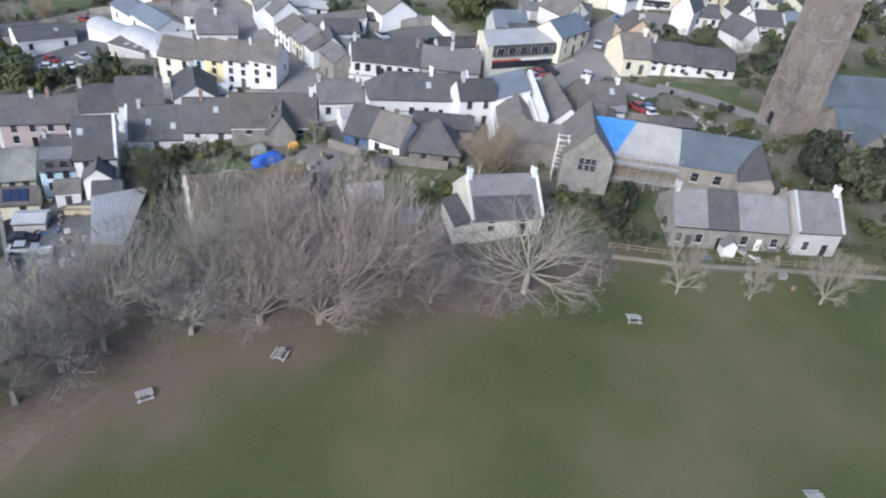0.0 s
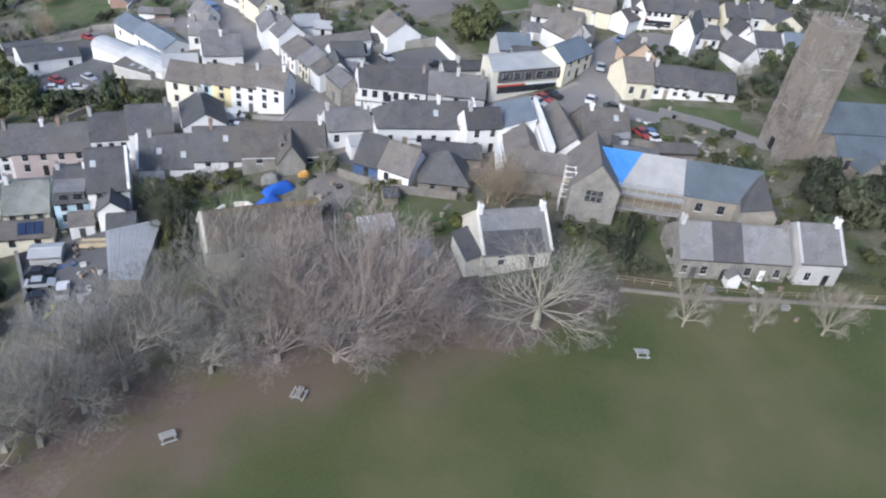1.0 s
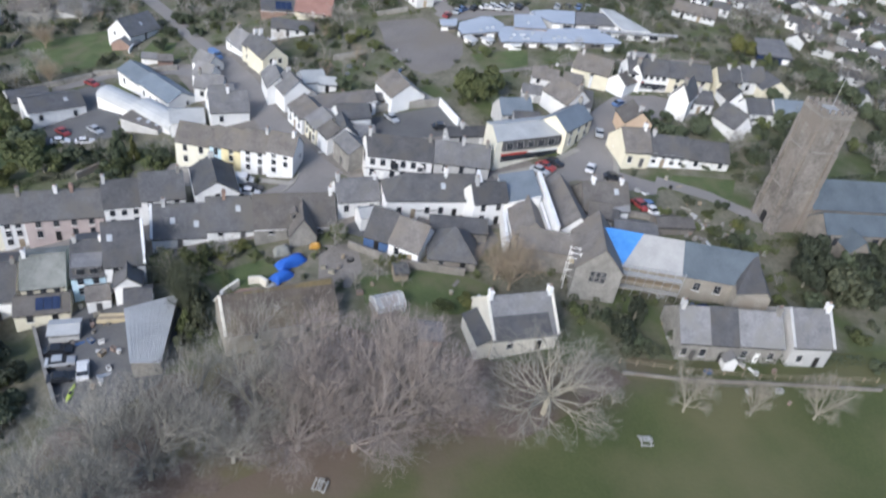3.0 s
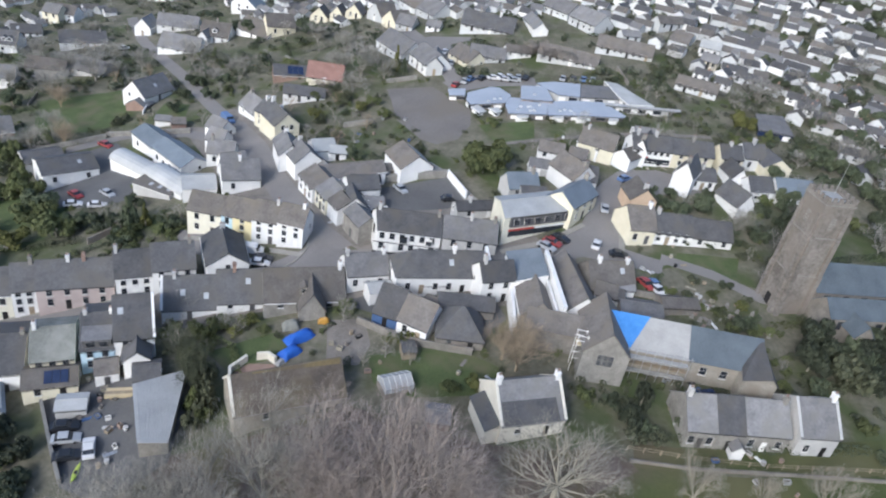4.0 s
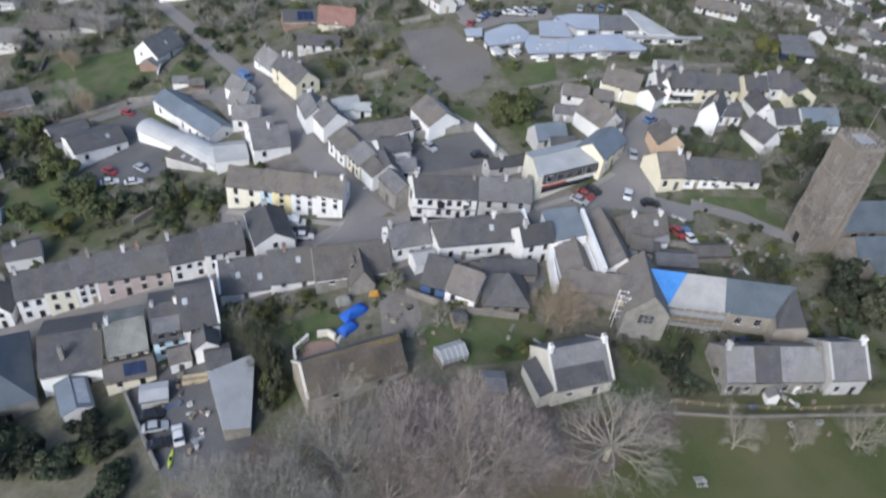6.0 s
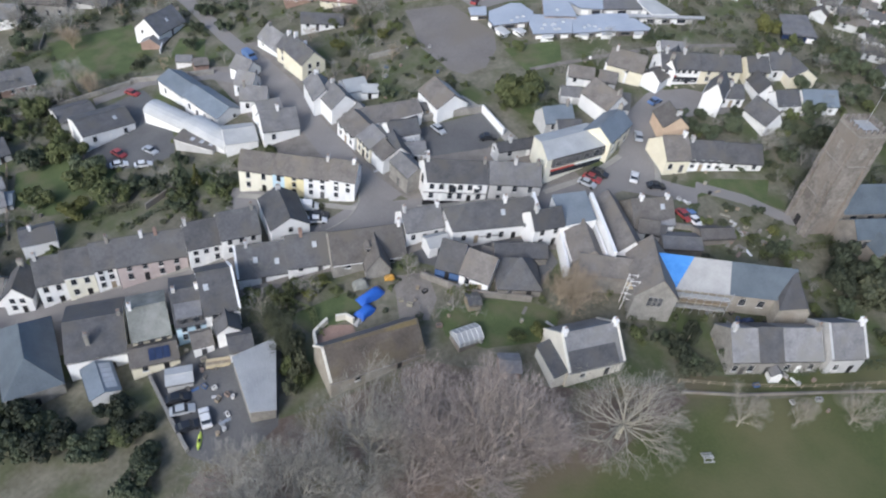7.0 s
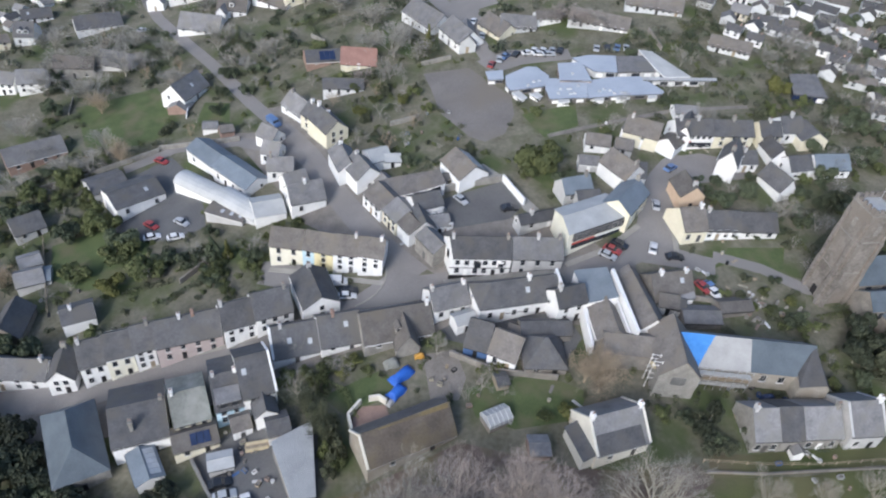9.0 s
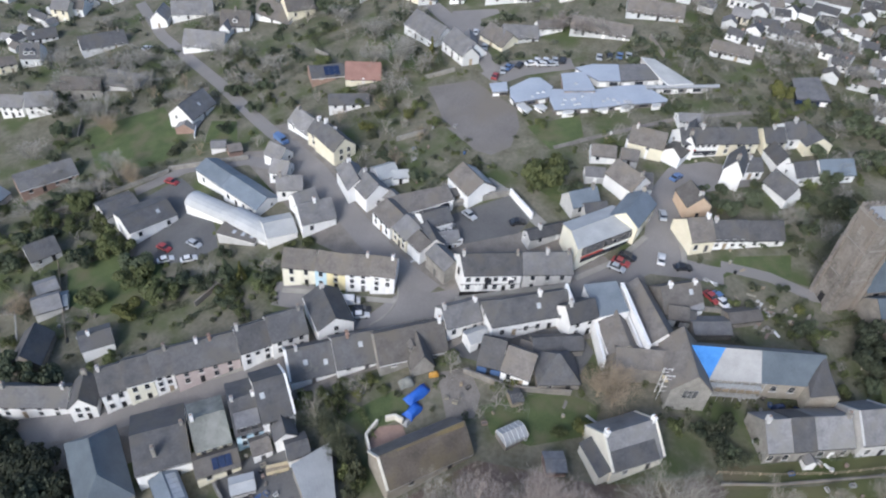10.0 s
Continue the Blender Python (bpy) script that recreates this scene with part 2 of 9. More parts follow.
def thing(name, label, category, m, group="", kind=""):
    ob = new(name)
    ob.empty_display_size = 0.3
    ob.matrix_basis = m
    return tagged(ob, label, category, group, kind)


def box(bm, x0, y0, z0, x1, y1, z1, bevel=0.0):
    v = [bm.verts.new(p) for p in ((x0, y0, z0), (x1, y0, z0), (x1, y1, z0), (x0, y1, z0), (x0, y0, z1), (x1, y0, z1), (x1, y1, z1), (x0, y1, z1))]
    f = [bm.faces.new([v[i] for i in q]) for q in ((0, 3, 2, 1), (4, 5, 6, 7), (0, 1, 5, 4), (1, 2, 6, 5), (2, 3, 7, 6), (3, 0, 4, 7))]
    if bevel:
        bmesh.ops.bevel(bm, geom=list({e for q in f for e in q.edges}), offset=bevel, segments=1, affect="EDGES")
    return bm


def new_box(*a, bevel=0.0):
    return box(bmesh.new(), *a, bevel=bevel)


def prism(bm, outline, x0, x1, skew=0.0):
    """An outline in (y, z), anticlockwise seen from +x, drawn out from x0 to x1."""
    a, b = [bm.verts.new((x0 + skew * y, y, z)) for y, z in outline], [bm.verts.new((x1, y, z)) for y, z in outline]
    bm.faces.new(list(reversed(a)))
    bm.faces.new(b)
    for i in range(len(a)):
        j = (i + 1) % len(a)
        bm.faces.new((a[i], a[j], b[j], b[i]))
    return bm


def slab(bm, quad, thick):
    """A sheet of some thickness below four corners (or three)."""
    n = (Vector(quad[1]) - Vector(quad[0])).cross(Vector(quad[-1]) - Vector(quad[0])).normalized()
    top = [bm.verts.new(Vector(q)) for q in quad]
    low = [bm.verts.new(Vector(q) - n * thick) for q in quad]
    bm.faces.new(top)
    bm.faces.new(list(reversed(low)))
    for i in range(len(top)):
        j = (i + 1) % len(top)
        bm.faces.new((top[j], top[i], low[i], low[j]))
    return bm


def tube(bm, a, b, ra, rb, sides=4):
    a, b = Vector(a), Vector(b)
    q = (b - a).to_track_quat("Z", "Y")
    ring = [[bm.verts.new(p + q @ Vector((r * math.cos(6.2832 * i / sides), r * math.sin(6.2832 * i / sides), 0))) for i in range(sides)] for p, r in ((a, ra), (b, rb))]
    for i in range(sides):
        j = (i + 1) % sides
        bm.faces.new((ring[0][i], ring[0][j], ring[1][j], ring[1][i]))
    bm.faces.new(list(reversed(ring[0])))
    bm.faces.new(ring[1])


CACHE = {}


def window_meshes(w, h):
    key = (round(w, 1), round(h, 1))
    if key not in CACHE:
        w, h = key
        bm = bmesh.new()
        xs, zs = (-w / 2, 0.0, w / 2), (0.0, h * 0.52, h)
        v = [[bm.verts.new((x, -0.07, z)) for x in xs] for z in zs]
        f = [bm.faces.new((v[j][i], v[j][i + 1], v[j + 1][i + 1], v[j + 1][i])) for j in (0, 1) for i in (0, 1)]
        bmesh.ops.inset_individual(bm, faces=f, thickness=0.045)
        bmesh.ops.delete(bm, geom=f, context="FACES")
        ext = bmesh.ops.extrude_face_region(bm, geom=bm.faces[:])
        bmesh.ops.translate(bm, vec=(0, 0.09, 0), verts=[g for g in ext["geom"] if isinstance(g, bmesh.types.BMVert)])
        bmesh.ops.recalc_face_normals(bm, faces=bm.faces[:])
        sill = new_box(-w / 2 - 0.08, -0.16, -0.1, w / 2 + 0.08, 0.0, 0.0)
        pane = new_box(-w / 2 + 0.05, -0.03, 0.05, w / 2 - 0.05, 0.01, h - 0.05)
        CACHE[key] = (mesh_of(bm, "window", "frame"), mesh_of(pane, "pane", "glass"), mesh_of(sill, "sill", "frame"))
    return CACHE[key]


def add_window(parent, m, w=0.9, h=1.2, sill=True):
    f, p, s = window_meshes(w, h)
    ob = part("window", f, None, parent, at=m)
    part("pane", p, None, ob)
    if sill:
        part("sill", s, None, ob)
    return ob


def add_door(parent, m, material="dark_paint"):
    key = ("door", material)
    if key not in CACHE:
        bm = new_box(-0.45, -0.05, 0, 0.45, 0.02, 2.05)
        for z in (0.25, 1.15):
            box(bm, -0.33, -0.075, z, -0.04, -0.05, z + 0.7)
            box(bm, 0.04, -0.075, z, 0.33, -0.05, z + 0.7)
        CACHE[key] = mesh_of(bm, "door", material)
    return part("door", CACHE[key], None, parent, at=m)


def add_chimney(parent, x, y, z0, z1, wide=0.8, deep=0.55, material="grey", pots=2):
    bm = new_box(-wide / 2, -deep / 2, z0, wide / 2, deep / 2, z1)
    box(bm, -wide / 2 - 0.07, -deep / 2 - 0.07, z1 - 0.28, wide / 2 + 0.07, deep / 2 + 0.07, z1 - 0.12)
    ob = part("chimney", bm, material, parent, at=Matrix.Translation((x, y, 0)))
    for i in range(pots):
        b = bmesh.new()
        px = (i - (pots - 1) / 2) * wide * 0.45
        tube(b, (px, 0, z1), (px, 0, z1 + 0.45), 0.13, 0.1, 6)
        part("chimney_pot", b, "pot", ob)


def roof_planes(L, D, eave, rise, over=0.28, hip=0.0):
    """Corner points of the roof planes: front, back and, if hipped, the two ends."""
    k = rise / (D / 2)
    ye, ze, zr = D / 2 + over, eave - over * k, eave + rise
    xe, xr = L / 2 + (over if hip else over * 0.6), L / 2 - hip if hip else L / 2 + over * 0.6
    planes = [[(-xe, -ye, ze), (xe, -ye, ze), (xr, 0, zr), (-xr, 0, zr)], [(xe, ye, ze), (-xe, ye, ze), (-xr, 0, zr), (xr, 0, zr)]]
    if hip:
        planes += [[(-xe, ye, ze), (-xe, -ye, ze), (-xr, 0, zr)], [(xe, -ye, ze), (xe, ye, ze), (xr, 0, zr)]]
    return planes


TAKEN = []


def house(name, label, category, x, y, yaw, L, D, eave, rise, ax="x", wall="white", roof="slate", ch=(), win=(), hip=0, sky=0, dorm=0, solar=0, tunnel=0, shop=0, inn=0,
          parapet=0, skew=0.0, mansard=0, sunroof=0, det=0, doors=1, chim="grey", group="", mid=0, at=None, back="", lower="", gut="", boxed=0, stack=(), mossy=0):
    """A house whose front, toward local -y, is L wide. ax: whether the ridge runs along the front (x) or away from it (y).
    at: where on the land its floor lies; back: another covering for the rear slope; lower: for the lower half of the front slope."""
    rnd = random.Random(f"{x:.1f} {y:.1f}")
    c, s = math.cos(radians(yaw)), math.sin(radians(yaw))
    z = (land(*at) if at else land(x, y) if mid else land(x + s * D / 2, y - c * D / 2)) + 0.02
    TAKEN.append((x, y, max(L, D) * 0.5 + 1.0))
    th = thing(name, label, category, pose(x, y, z, 0, 0, yaw), group)
    turn = Matrix.Identity(4)
    l, d = L, D
    if ax == "y":
        turn, l, d = Matrix.Rotation(radians(90), 4, "Z"), D, L
    deep = 4.0
    if tunnel:
        n = 8
        arc = [(d / 2 * math.cos(math.pi * i / n), eave + rise * math.sin(math.pi * i / n)) for i in range(n + 1)]
        part("wall", prism(bmesh.new(), [(-d / 2 + 0.1, -deep), (d / 2 - 0.1, -deep), (d / 2 - 0.1, eave)] + [(p[0] * 0.97, p[1] - 0.06) for p in arc[1:-1]] + [(-d / 2 + 0.1, eave)], -l / 2 + 0.1, l / 2 - 0.1), wall, th, at=turn)
        bm = bmesh.new()
        for i in range(n):
            (ya, za), (yb, zb) = arc[i], arc[i + 1]
            slab(bm, [(-l / 2, ya, za), (l / 2, ya, za), (l / 2, yb, zb), (-l / 2, yb, zb)], 0.08)
        for i in range(int(l / 2.4) + 1):
            xx = -l / 2 + i * 2.4
            for k in range(n):
                tube(bm, (xx, arc[k][0], arc[k][1] + 0.03), (xx, arc[k + 1][0], arc[k + 1][1] + 0.03), 0.05, 0.05, 3)
        part("roof", bm, roof, th, at=turn)
        return th
    hipl = d / 2 * 0.9 if hip else 0.0
    if hip:
        part("wall", new_box(-l / 2, -d / 2, -deep, l / 2, d / 2, eave), wall, th, at=turn)
    else:
        part("wall", prism(bmesh.new(), [(-d / 2, -deep), (d / 2, -deep), (d / 2, eave), (0, eave + rise), (-d / 2, eave)], -l / 2, l / 2, skew), wall, th, at=turn)
    bm = bmesh.new()
    planes = roof_planes(l, d, eave + 0.14, rise, hip=hipl)
    for i, q in enumerate(planes):
        if not (back and i == 1):
            slab(bm, q, 0.13)
    if back:
        part("rear_roof", slab(bmesh.new(), planes[1], 0.13), back, th, at=turn)
    if lower:
        (xa, ya, za), (xb, yb, zb) = planes[0][0], planes[0][2]
        part("lower_roof", slab(bmesh.new(), [(-l / 2 + 0.5, ya, za + 0.09), (l / 2 - 1.0, ya, za + 0.09), (l / 2 - 1.2, ya * 0.47, za + (zb - za) * 0.53 + 0.09), (-l / 2 + 0.4, ya * 0.47, za + (zb - za) * 0.53 + 0.09)], 0.08), lower, th, at=turn)
    xr = l / 2 - hipl
    tube(bm, (-xr, 0, eave + rise + 0.15), (xr, 0, eave + rise + 0.15), 0.13, 0.13, 6)
    for v in bm.verts:
        v.co.x += skew * v.co.y * (v.co.x < 0)
    part("roof", bm, roof, th, at=turn)
    if not hip:
        for e in (-1, 1):
            if parapet == e or det:
                b = bmesh.new()
                for sd in (-1, 1):
                    k = rise / (d / 2)
                    p = [(e * l / 2 - 0.22, sd * (d / 2 + 0.2), eave + 0.32 - 0.2 * k), (e * l / 2 + 0.22, sd * (d / 2 + 0.2), eave + 0.32 - 0.2 * k), (e * l / 2 + 0.22, 0, eave + rise + 0.32), (e * l / 2 - 0.22, 0, eave + rise + 0.32)]
                    slab(b, p if sd < 0 else p[::-1], 0.3)
                part("coping", b, "creamwhite" if wall == "palestone" else "white" if parapet else wall, th, at=turn)
    gm = gut or ("dark_paint" if rnd.random() < 0.8 else "frame")
    for sd in (-1, 1):
        b = bmesh.new()
        tube(b, (-l / 2, sd * (d / 2 + 0.30), eave - 0.2), (l / 2, sd * (d / 2 + 0.30), eave - 0.2), 0.07, 0.07, 5)
        part("gutter", b, gm, th, at=turn)
    if det == 2:
        b = new_box(-L / 2 - 2.3, -D * 0.45, -4, -L / 2 - 0.02, D * 0.25, 1.9)
        lean = part("lean_to", b, wall, th)
        part("lean_to_roof", slab(bmesh.new(), [(-L / 2 - 2.5, D * 0.28, 1.85), (-L / 2 - 2.5, -D * 0.48, 1.85), (-L / 2, -D * 0.48, 3.0), (-L / 2, D * 0.28, 3.0)], 0.12), "slate_dark", lean)
    for f in ch:
        cx = (f - 0.5) * (l - 0.9)
        cw = turn @ Vector((cx, 0, 0))
        cm = "white" if det or rnd.random() < 0.3 else ("brick" if rnd.random() < 0.06 else rnd.choice([chim, "greystone"]))
        wide, dp = (0.6, 1.0) if ax == "x" else (1.0, 0.6)
        add_chimney(th, cw.x, cw.y, eave + rise * 0.5, eave + rise + rnd.uniform(0.9, 1.5), wide, dp, cm, 2)
    k = rise / (d / 2)
    a = math.atan(k)
    for i in range(sky):
        px, t = rnd.uniform(-0.38, 0.38) * l, rnd.uniform(0.35, 0.7)
        m = turn @ Matrix.Translation((px, -d / 2 * t, eave + 0.16 + rise * (1 - t))) @ Matrix.Rotation(a, 4, "X")
        part("skylight", new_box(-0.45, -0.6, -0.05, 0.45, 0.6, 0.08, bevel=0.02), "skylight", th, at=m)
    if solar or sunroof:
        m = turn @ Matrix.Translation((0.0 if sunroof else l * 0.12, -d * 0.26, eave + 0.2 + rise * 0.48)) @ Matrix.Rotation(a, 4, "X")
        n = 5 if sunroof == 5 else 3
        for i in range(n):
            w = l * (0.8 / n if sunroof else 0.15)
            part("solar_panel" if solar else "roof_light", new_box((i - n / 2) * w, -d * 0.2, 0.0, (i + 1 - n / 2) * w - 0.08, d * 0.2, 0.08), "panel" if solar else "skylight", th, at=m)
    if dorm:
        for i in range(dorm):
            px = (i + 0.5) / dorm * l * 0.6 - l * 0.3
            zb = eave + rise * 0.25
            o = part("dormer", prism(bmesh.new(), [(-0.9, 0), (0.9, 0), (0.9, 1.3), (0, 1.75), (-0.9, 1.3)], -1.2, 1.2), wall, th, at=turn @ Matrix.Translation((px, -d * 0.28, zb)) @ Matrix.Rotation(radians(90), 4, "Z"))
            b2 = bmesh.new()
            for q in roof_planes(2.5, 1.8, 1.35, 0.5, 0.15):
                slab(b2, q, 0.1)
            part("dormer_roof", b2, roof, o)
            add_window(o, Matrix.Translation((-1.21, 0, 0.25)) @ Matrix.Rotation(radians(-90), 4, "Z"), 1.2, 0.9, False)
    if mossy:
        part("ridge_moss", slab(bmesh.new(), [(-l * 0.3, -d * 0.03, eave + rise * 0.94 + 0.2), (l / 2 - 0.2, -d * 0.085, eave + rise * 0.83 + 0.2), (l / 2 - 0.2, -0.02, eave + rise + 0.22), (-l * 0.3, -0.02, eave + rise + 0.22)], 0.07), "moss_roof", th, "ochre moss along the ridge", at=turn)
    if stack:
        add_chimney(th, stack[0] * L, stack[1] * D, eave, eave + rise + 0.8, 0.7, 1.2, "greystone", 2)
    if boxed:
        ya, yb, zt = -d / 2 + 0.35, -d * 0.2, eave + rise * 0.66
        o = part("dormer", new_box(-l * 0.42, ya, eave - 0.2, l * 0.42, yb, zt), "slate_dark", th, "wide slate-hung dormer", at=turn)
        part("dormer_roof", slab(bmesh.new(), [(-l * 0.45, ya - 0.25, zt + 0.05), (l * 0.45, ya - 0.25, zt + 0.05), (l * 0.45, yb - 0.3, zt + 0.5), (-l * 0.45, yb - 0.3, zt + 0.5)], 0.1), "slate", o)
        for i in (-1, 1):
            add_window(o, Matrix.Translation((i * l * 0.2, ya, eave + 0.35)), 1.3, 1.1, False)
    if win:
        ny, nx = win
        front = -D / 2
        for r in range(ny):
            for i in range(nx):
                px = ((i + 0.5) / nx - 0.5) * L * (0.9 if ax == "x" else 0.7)
                z0 = 0.95 + r * (eave - 0.4) / ny
                if r == 0 and doors and (i % 3 == 1 or nx == 1):
                    add_door(th, Matrix.Translation((px, front, 0.0)), rnd.choice(["dark_paint", "dark_paint", "dark_paint", "frame", "timber", "slate_dark"]))
                    continue
                add_window(th, Matrix.Translation((px, front, z0)), 1.0 if not inn else 1.1, min(1.5, (eave - 0.5) / ny * 0.72))
        for e, sgn in ((-1, -1), (1, 1)):
            if ax == "x" and rnd.random() < 0.5:
                add_window(th, Matrix.Translation((sgn * L / 2, D * 0.18, eave * 0.55)) @ Matrix.Rotation(radians(90 * sgn), 4, "Z"), 0.8, 1.1)
    if mansard:
        o = part("upper_band", prism(bmesh.new(), [(-D / 2 - 0.5, eave * 0.56), (-D / 2 + 0.1, eave * 0.56), (-D / 2 + 0.1, eave), (-D / 2 - 0.3, eave)], -L / 2 + 0.1, L / 2 - 0.1), "slate_dark", th, "dark slate-hung upper storey")
        for i in range(6):
            add_window(o, Matrix.Translation(((i - 2.5) * L * 0.16, -D / 2 - 0.46, eave * 0.63)), 1.6, eave * 0.26, False)
    if inn:
        part("plinth_band", new_box(-L / 2 - 0.02, -D / 2 - 0.06, 2.4, L / 2 + 0.02, -D / 2 + 0.02, 2.55), "dark_paint", th)
        part("plinth", new_box(-L / 2 - 0.02, -D / 2 - 0.08, -1.0, L / 2 + 0.02, -D / 2 + 0.02, 0.3), "dark_paint", th)
        for px, fm in ((-0.05, "dark_paint"), (0.33, "frame")):
            o = part("bay_window", new_box(px * L - 0.7, -D / 2 - 0.4, 2.9, px * L + 0.7, -D / 2 + 0.02, 4.3, bevel=0.05), fm, th, "black-framed bay window" if fm == "dark_paint" else "white-framed bay window")
            for i in range(3):
                part("pane", new_box(px * L - 0.58 + i * 0.4, -D / 2 - 0.45, 3.1, px * L - 0.22 + i * 0.4, -D / 2 - 0.39, 4.1), "glass", o)
        part("wall_emblem", new_box(-0.05, -0.6, 2.6, 0.05, 0.6, 4.6, bevel=0.03), "dark_paint", th, "black painted wall emblem", at=Matrix.Translation((-L / 2 - 0.08, -0.3, 0)) @ Matrix.Rotation(-math.atan(skew), 4, "Z"))
    if shop:
        part("shop_front", new_box(-L / 2 + 0.3, -D / 2 - 0.12, 0.4, L / 2 - 0.3, -D / 2 + 0.02, 1.8), "glass", th)
        part("fascia", new_box(-L / 2 + 0.15, -D / 2 - 0.28, 1.82, -L / 2 + L * 0.4, -D / 2 + 0.02, 2.15, bevel=0.03), "red_paint", th)
        part("fascia", new_box(-L / 2 + L * 0.43, -D / 2 - 0.28, 1.82, L / 2 - 0.15, -D / 2 + 0.02, 2.15, bevel=0.03), "frame", th)
    return th


# leaf litter drifts out from under the trees over the field's edge
nt = M["field"].node_tree
n, l = nt.nodes, nt.links
geo, dot, big = n.new("ShaderNodeNewGeometry"), n.new("ShaderNodeVectorMath"), n.new("ShaderNodeTexNoise")
dot.operation = "DOT_PRODUCT"
dot.inputs[1].default_value = (-0.580, 0.815, 0.0)
REACH = 55.2
big.inputs["Scale"].default_value, big.inputs["Detail"].default_value = 0.11, 5
l.new(geo.outputs["Position"], dot.inputs[0])
l.new(geo.outputs["Position"], big.inputs["Vector"])
wob, add, rng = n.new("ShaderNodeMath"), n.new("ShaderNodeMath"), n.new("ShaderNodeMapRange")
wob.operation, wob.inputs[1].default_value = "MULTIPLY", 22.0
l.new(big.outputs["Fac"], wob.inputs[0])
l.new(wob.outputs[0], add.inputs[0])
l.new(dot.outputs["Value"], add.inputs[1])
rng.interpolation_type = "SMOOTHSTEP"
l.new(add.outputs[0], rng.inputs[0])
rng.inputs[1].default_value, rng.inputs[2].default_value = REACH + 6.0, REACH + 20.0
mx = n.new("ShaderNodeMix")
mx.data_type = "RGBA"
old = n["Principled BSDF"].inputs["Base Color"].links[0].from_socket
l.new(rng.outputs[0], mx.inputs[0])
l.new(old, mx.inputs[6])
mx.inputs[7].default_value = (0.125, 0.098, 0.075, 1)
l.new(mx.outputs[2], n["Principled BSDF"].inputs["Base Color"])


# ---- ground ----
def steps(lo, hi, a, b, fine):
    inner = list(np.arange(a, b + 0.1, fine))
    out = [a - 20 * 1.6 ** i for i in range(1, 11) if a - 20 * 1.6 ** i > lo]
    return [lo] + out[::-1] + inner + [b + 20 * 1.6 ** i for i in range(1, 11) if b + 20 * 1.6 ** i < hi] + [hi]


gx, gy = steps(-2600, 2600, -300, 300, 5.0), steps(-900, 3000, -40, 480, 5.0)
bm = bmesh.new()
grid = [[bm.verts.new((x, y, land(x, y))) for x in gx] for y in gy]
for j in range(len(gy) - 1):
    for i in range(len(gx) - 1):
        bm.faces.new((grid[j][i], grid[j][i + 1], grid[j + 1][i + 1], grid[j + 1][i]))
ground = new("ground", mesh_of(bm, "ground", "scrub"))
tagged(ground, "mottled brown and green garden ground sloping up", "ground", kind="structure")


def inside(x, y, corners):
    hit = False
    for (xa, ya), (xb, yb) in zip(corners, corners[1:] + corners[:1]):
        if (ya > y) != (yb > y) and x < xa + (xb - xa) * (y - ya) / (yb - ya):
            hit = not hit
    return hit


def cover(corners):
    """Keep garden growth off a paved or mown piece of ground."""
    x, x1 = min(p[0] for p in corners), max(p[0] for p in corners)
    while x < x1:
        y = min(p[1] for p in corners)
        while y < max(p[1] for p in corners):
            if inside(x, y, corners):
                TAKEN.append((x, y, 1.7))
            y += 3.0
        x += 3.0


def patch(name, label, corners, material, lift=0.06, category="ground", kind="structure"):
    """A flat-lying piece of ground within some corners, draped over the land."""
    bm = bmesh.new()
    bm.faces.new([bm.verts.new((x, y, 0)) for x, y in corners])
    for _ in range(7):
        bmesh.ops.triangulate(bm, faces=bm.faces[:])
        long = [e for e in bm.edges if e.calc_length() > 7]
        if not long:
            break
        bmesh.ops.subdivide_edges(bm, edges=long, cuts=1)
    bmesh.ops.triangulate(bm, faces=bm.faces[:])
    bmesh.ops.recalc_face_normals(bm, faces=bm.faces[:])
    if sum(f.normal.z for f in bm.faces) < 0:
        bmesh.ops.reverse_faces(bm, faces=bm.faces[:])
    for v in bm.verts:
        v.co.z = land(v.co.x, v.co.y) + lift
    if material not in ("field", "earth"):
        cover(corners)
    return tagged(new(name, mesh_of(bm, name, material)), label, category, kind=kind)


def along(points, step=4.0):
    out = []
    for (xa, ya), (xb, yb) in zip(points, points[1:]):
        n = max(1, int(math.hypot(xb - xa, yb - ya) / step))
        out += [(xa + (xb - xa) * i / n, ya + (yb - ya) * i / n) for i in range(n)]
    return out + [points[-1]]


def sides_of(pts):
    out = []
    for i, p in enumerate(pts):
        a, b = pts[max(i - 1, 0)], pts[min(i + 1, len(pts) - 1)]
        d = Vector((b[0] - a[0], b[1] - a[1], 0)).normalized()
        out.append((d, Vector((-d.y, d.x, 0))))
    return out


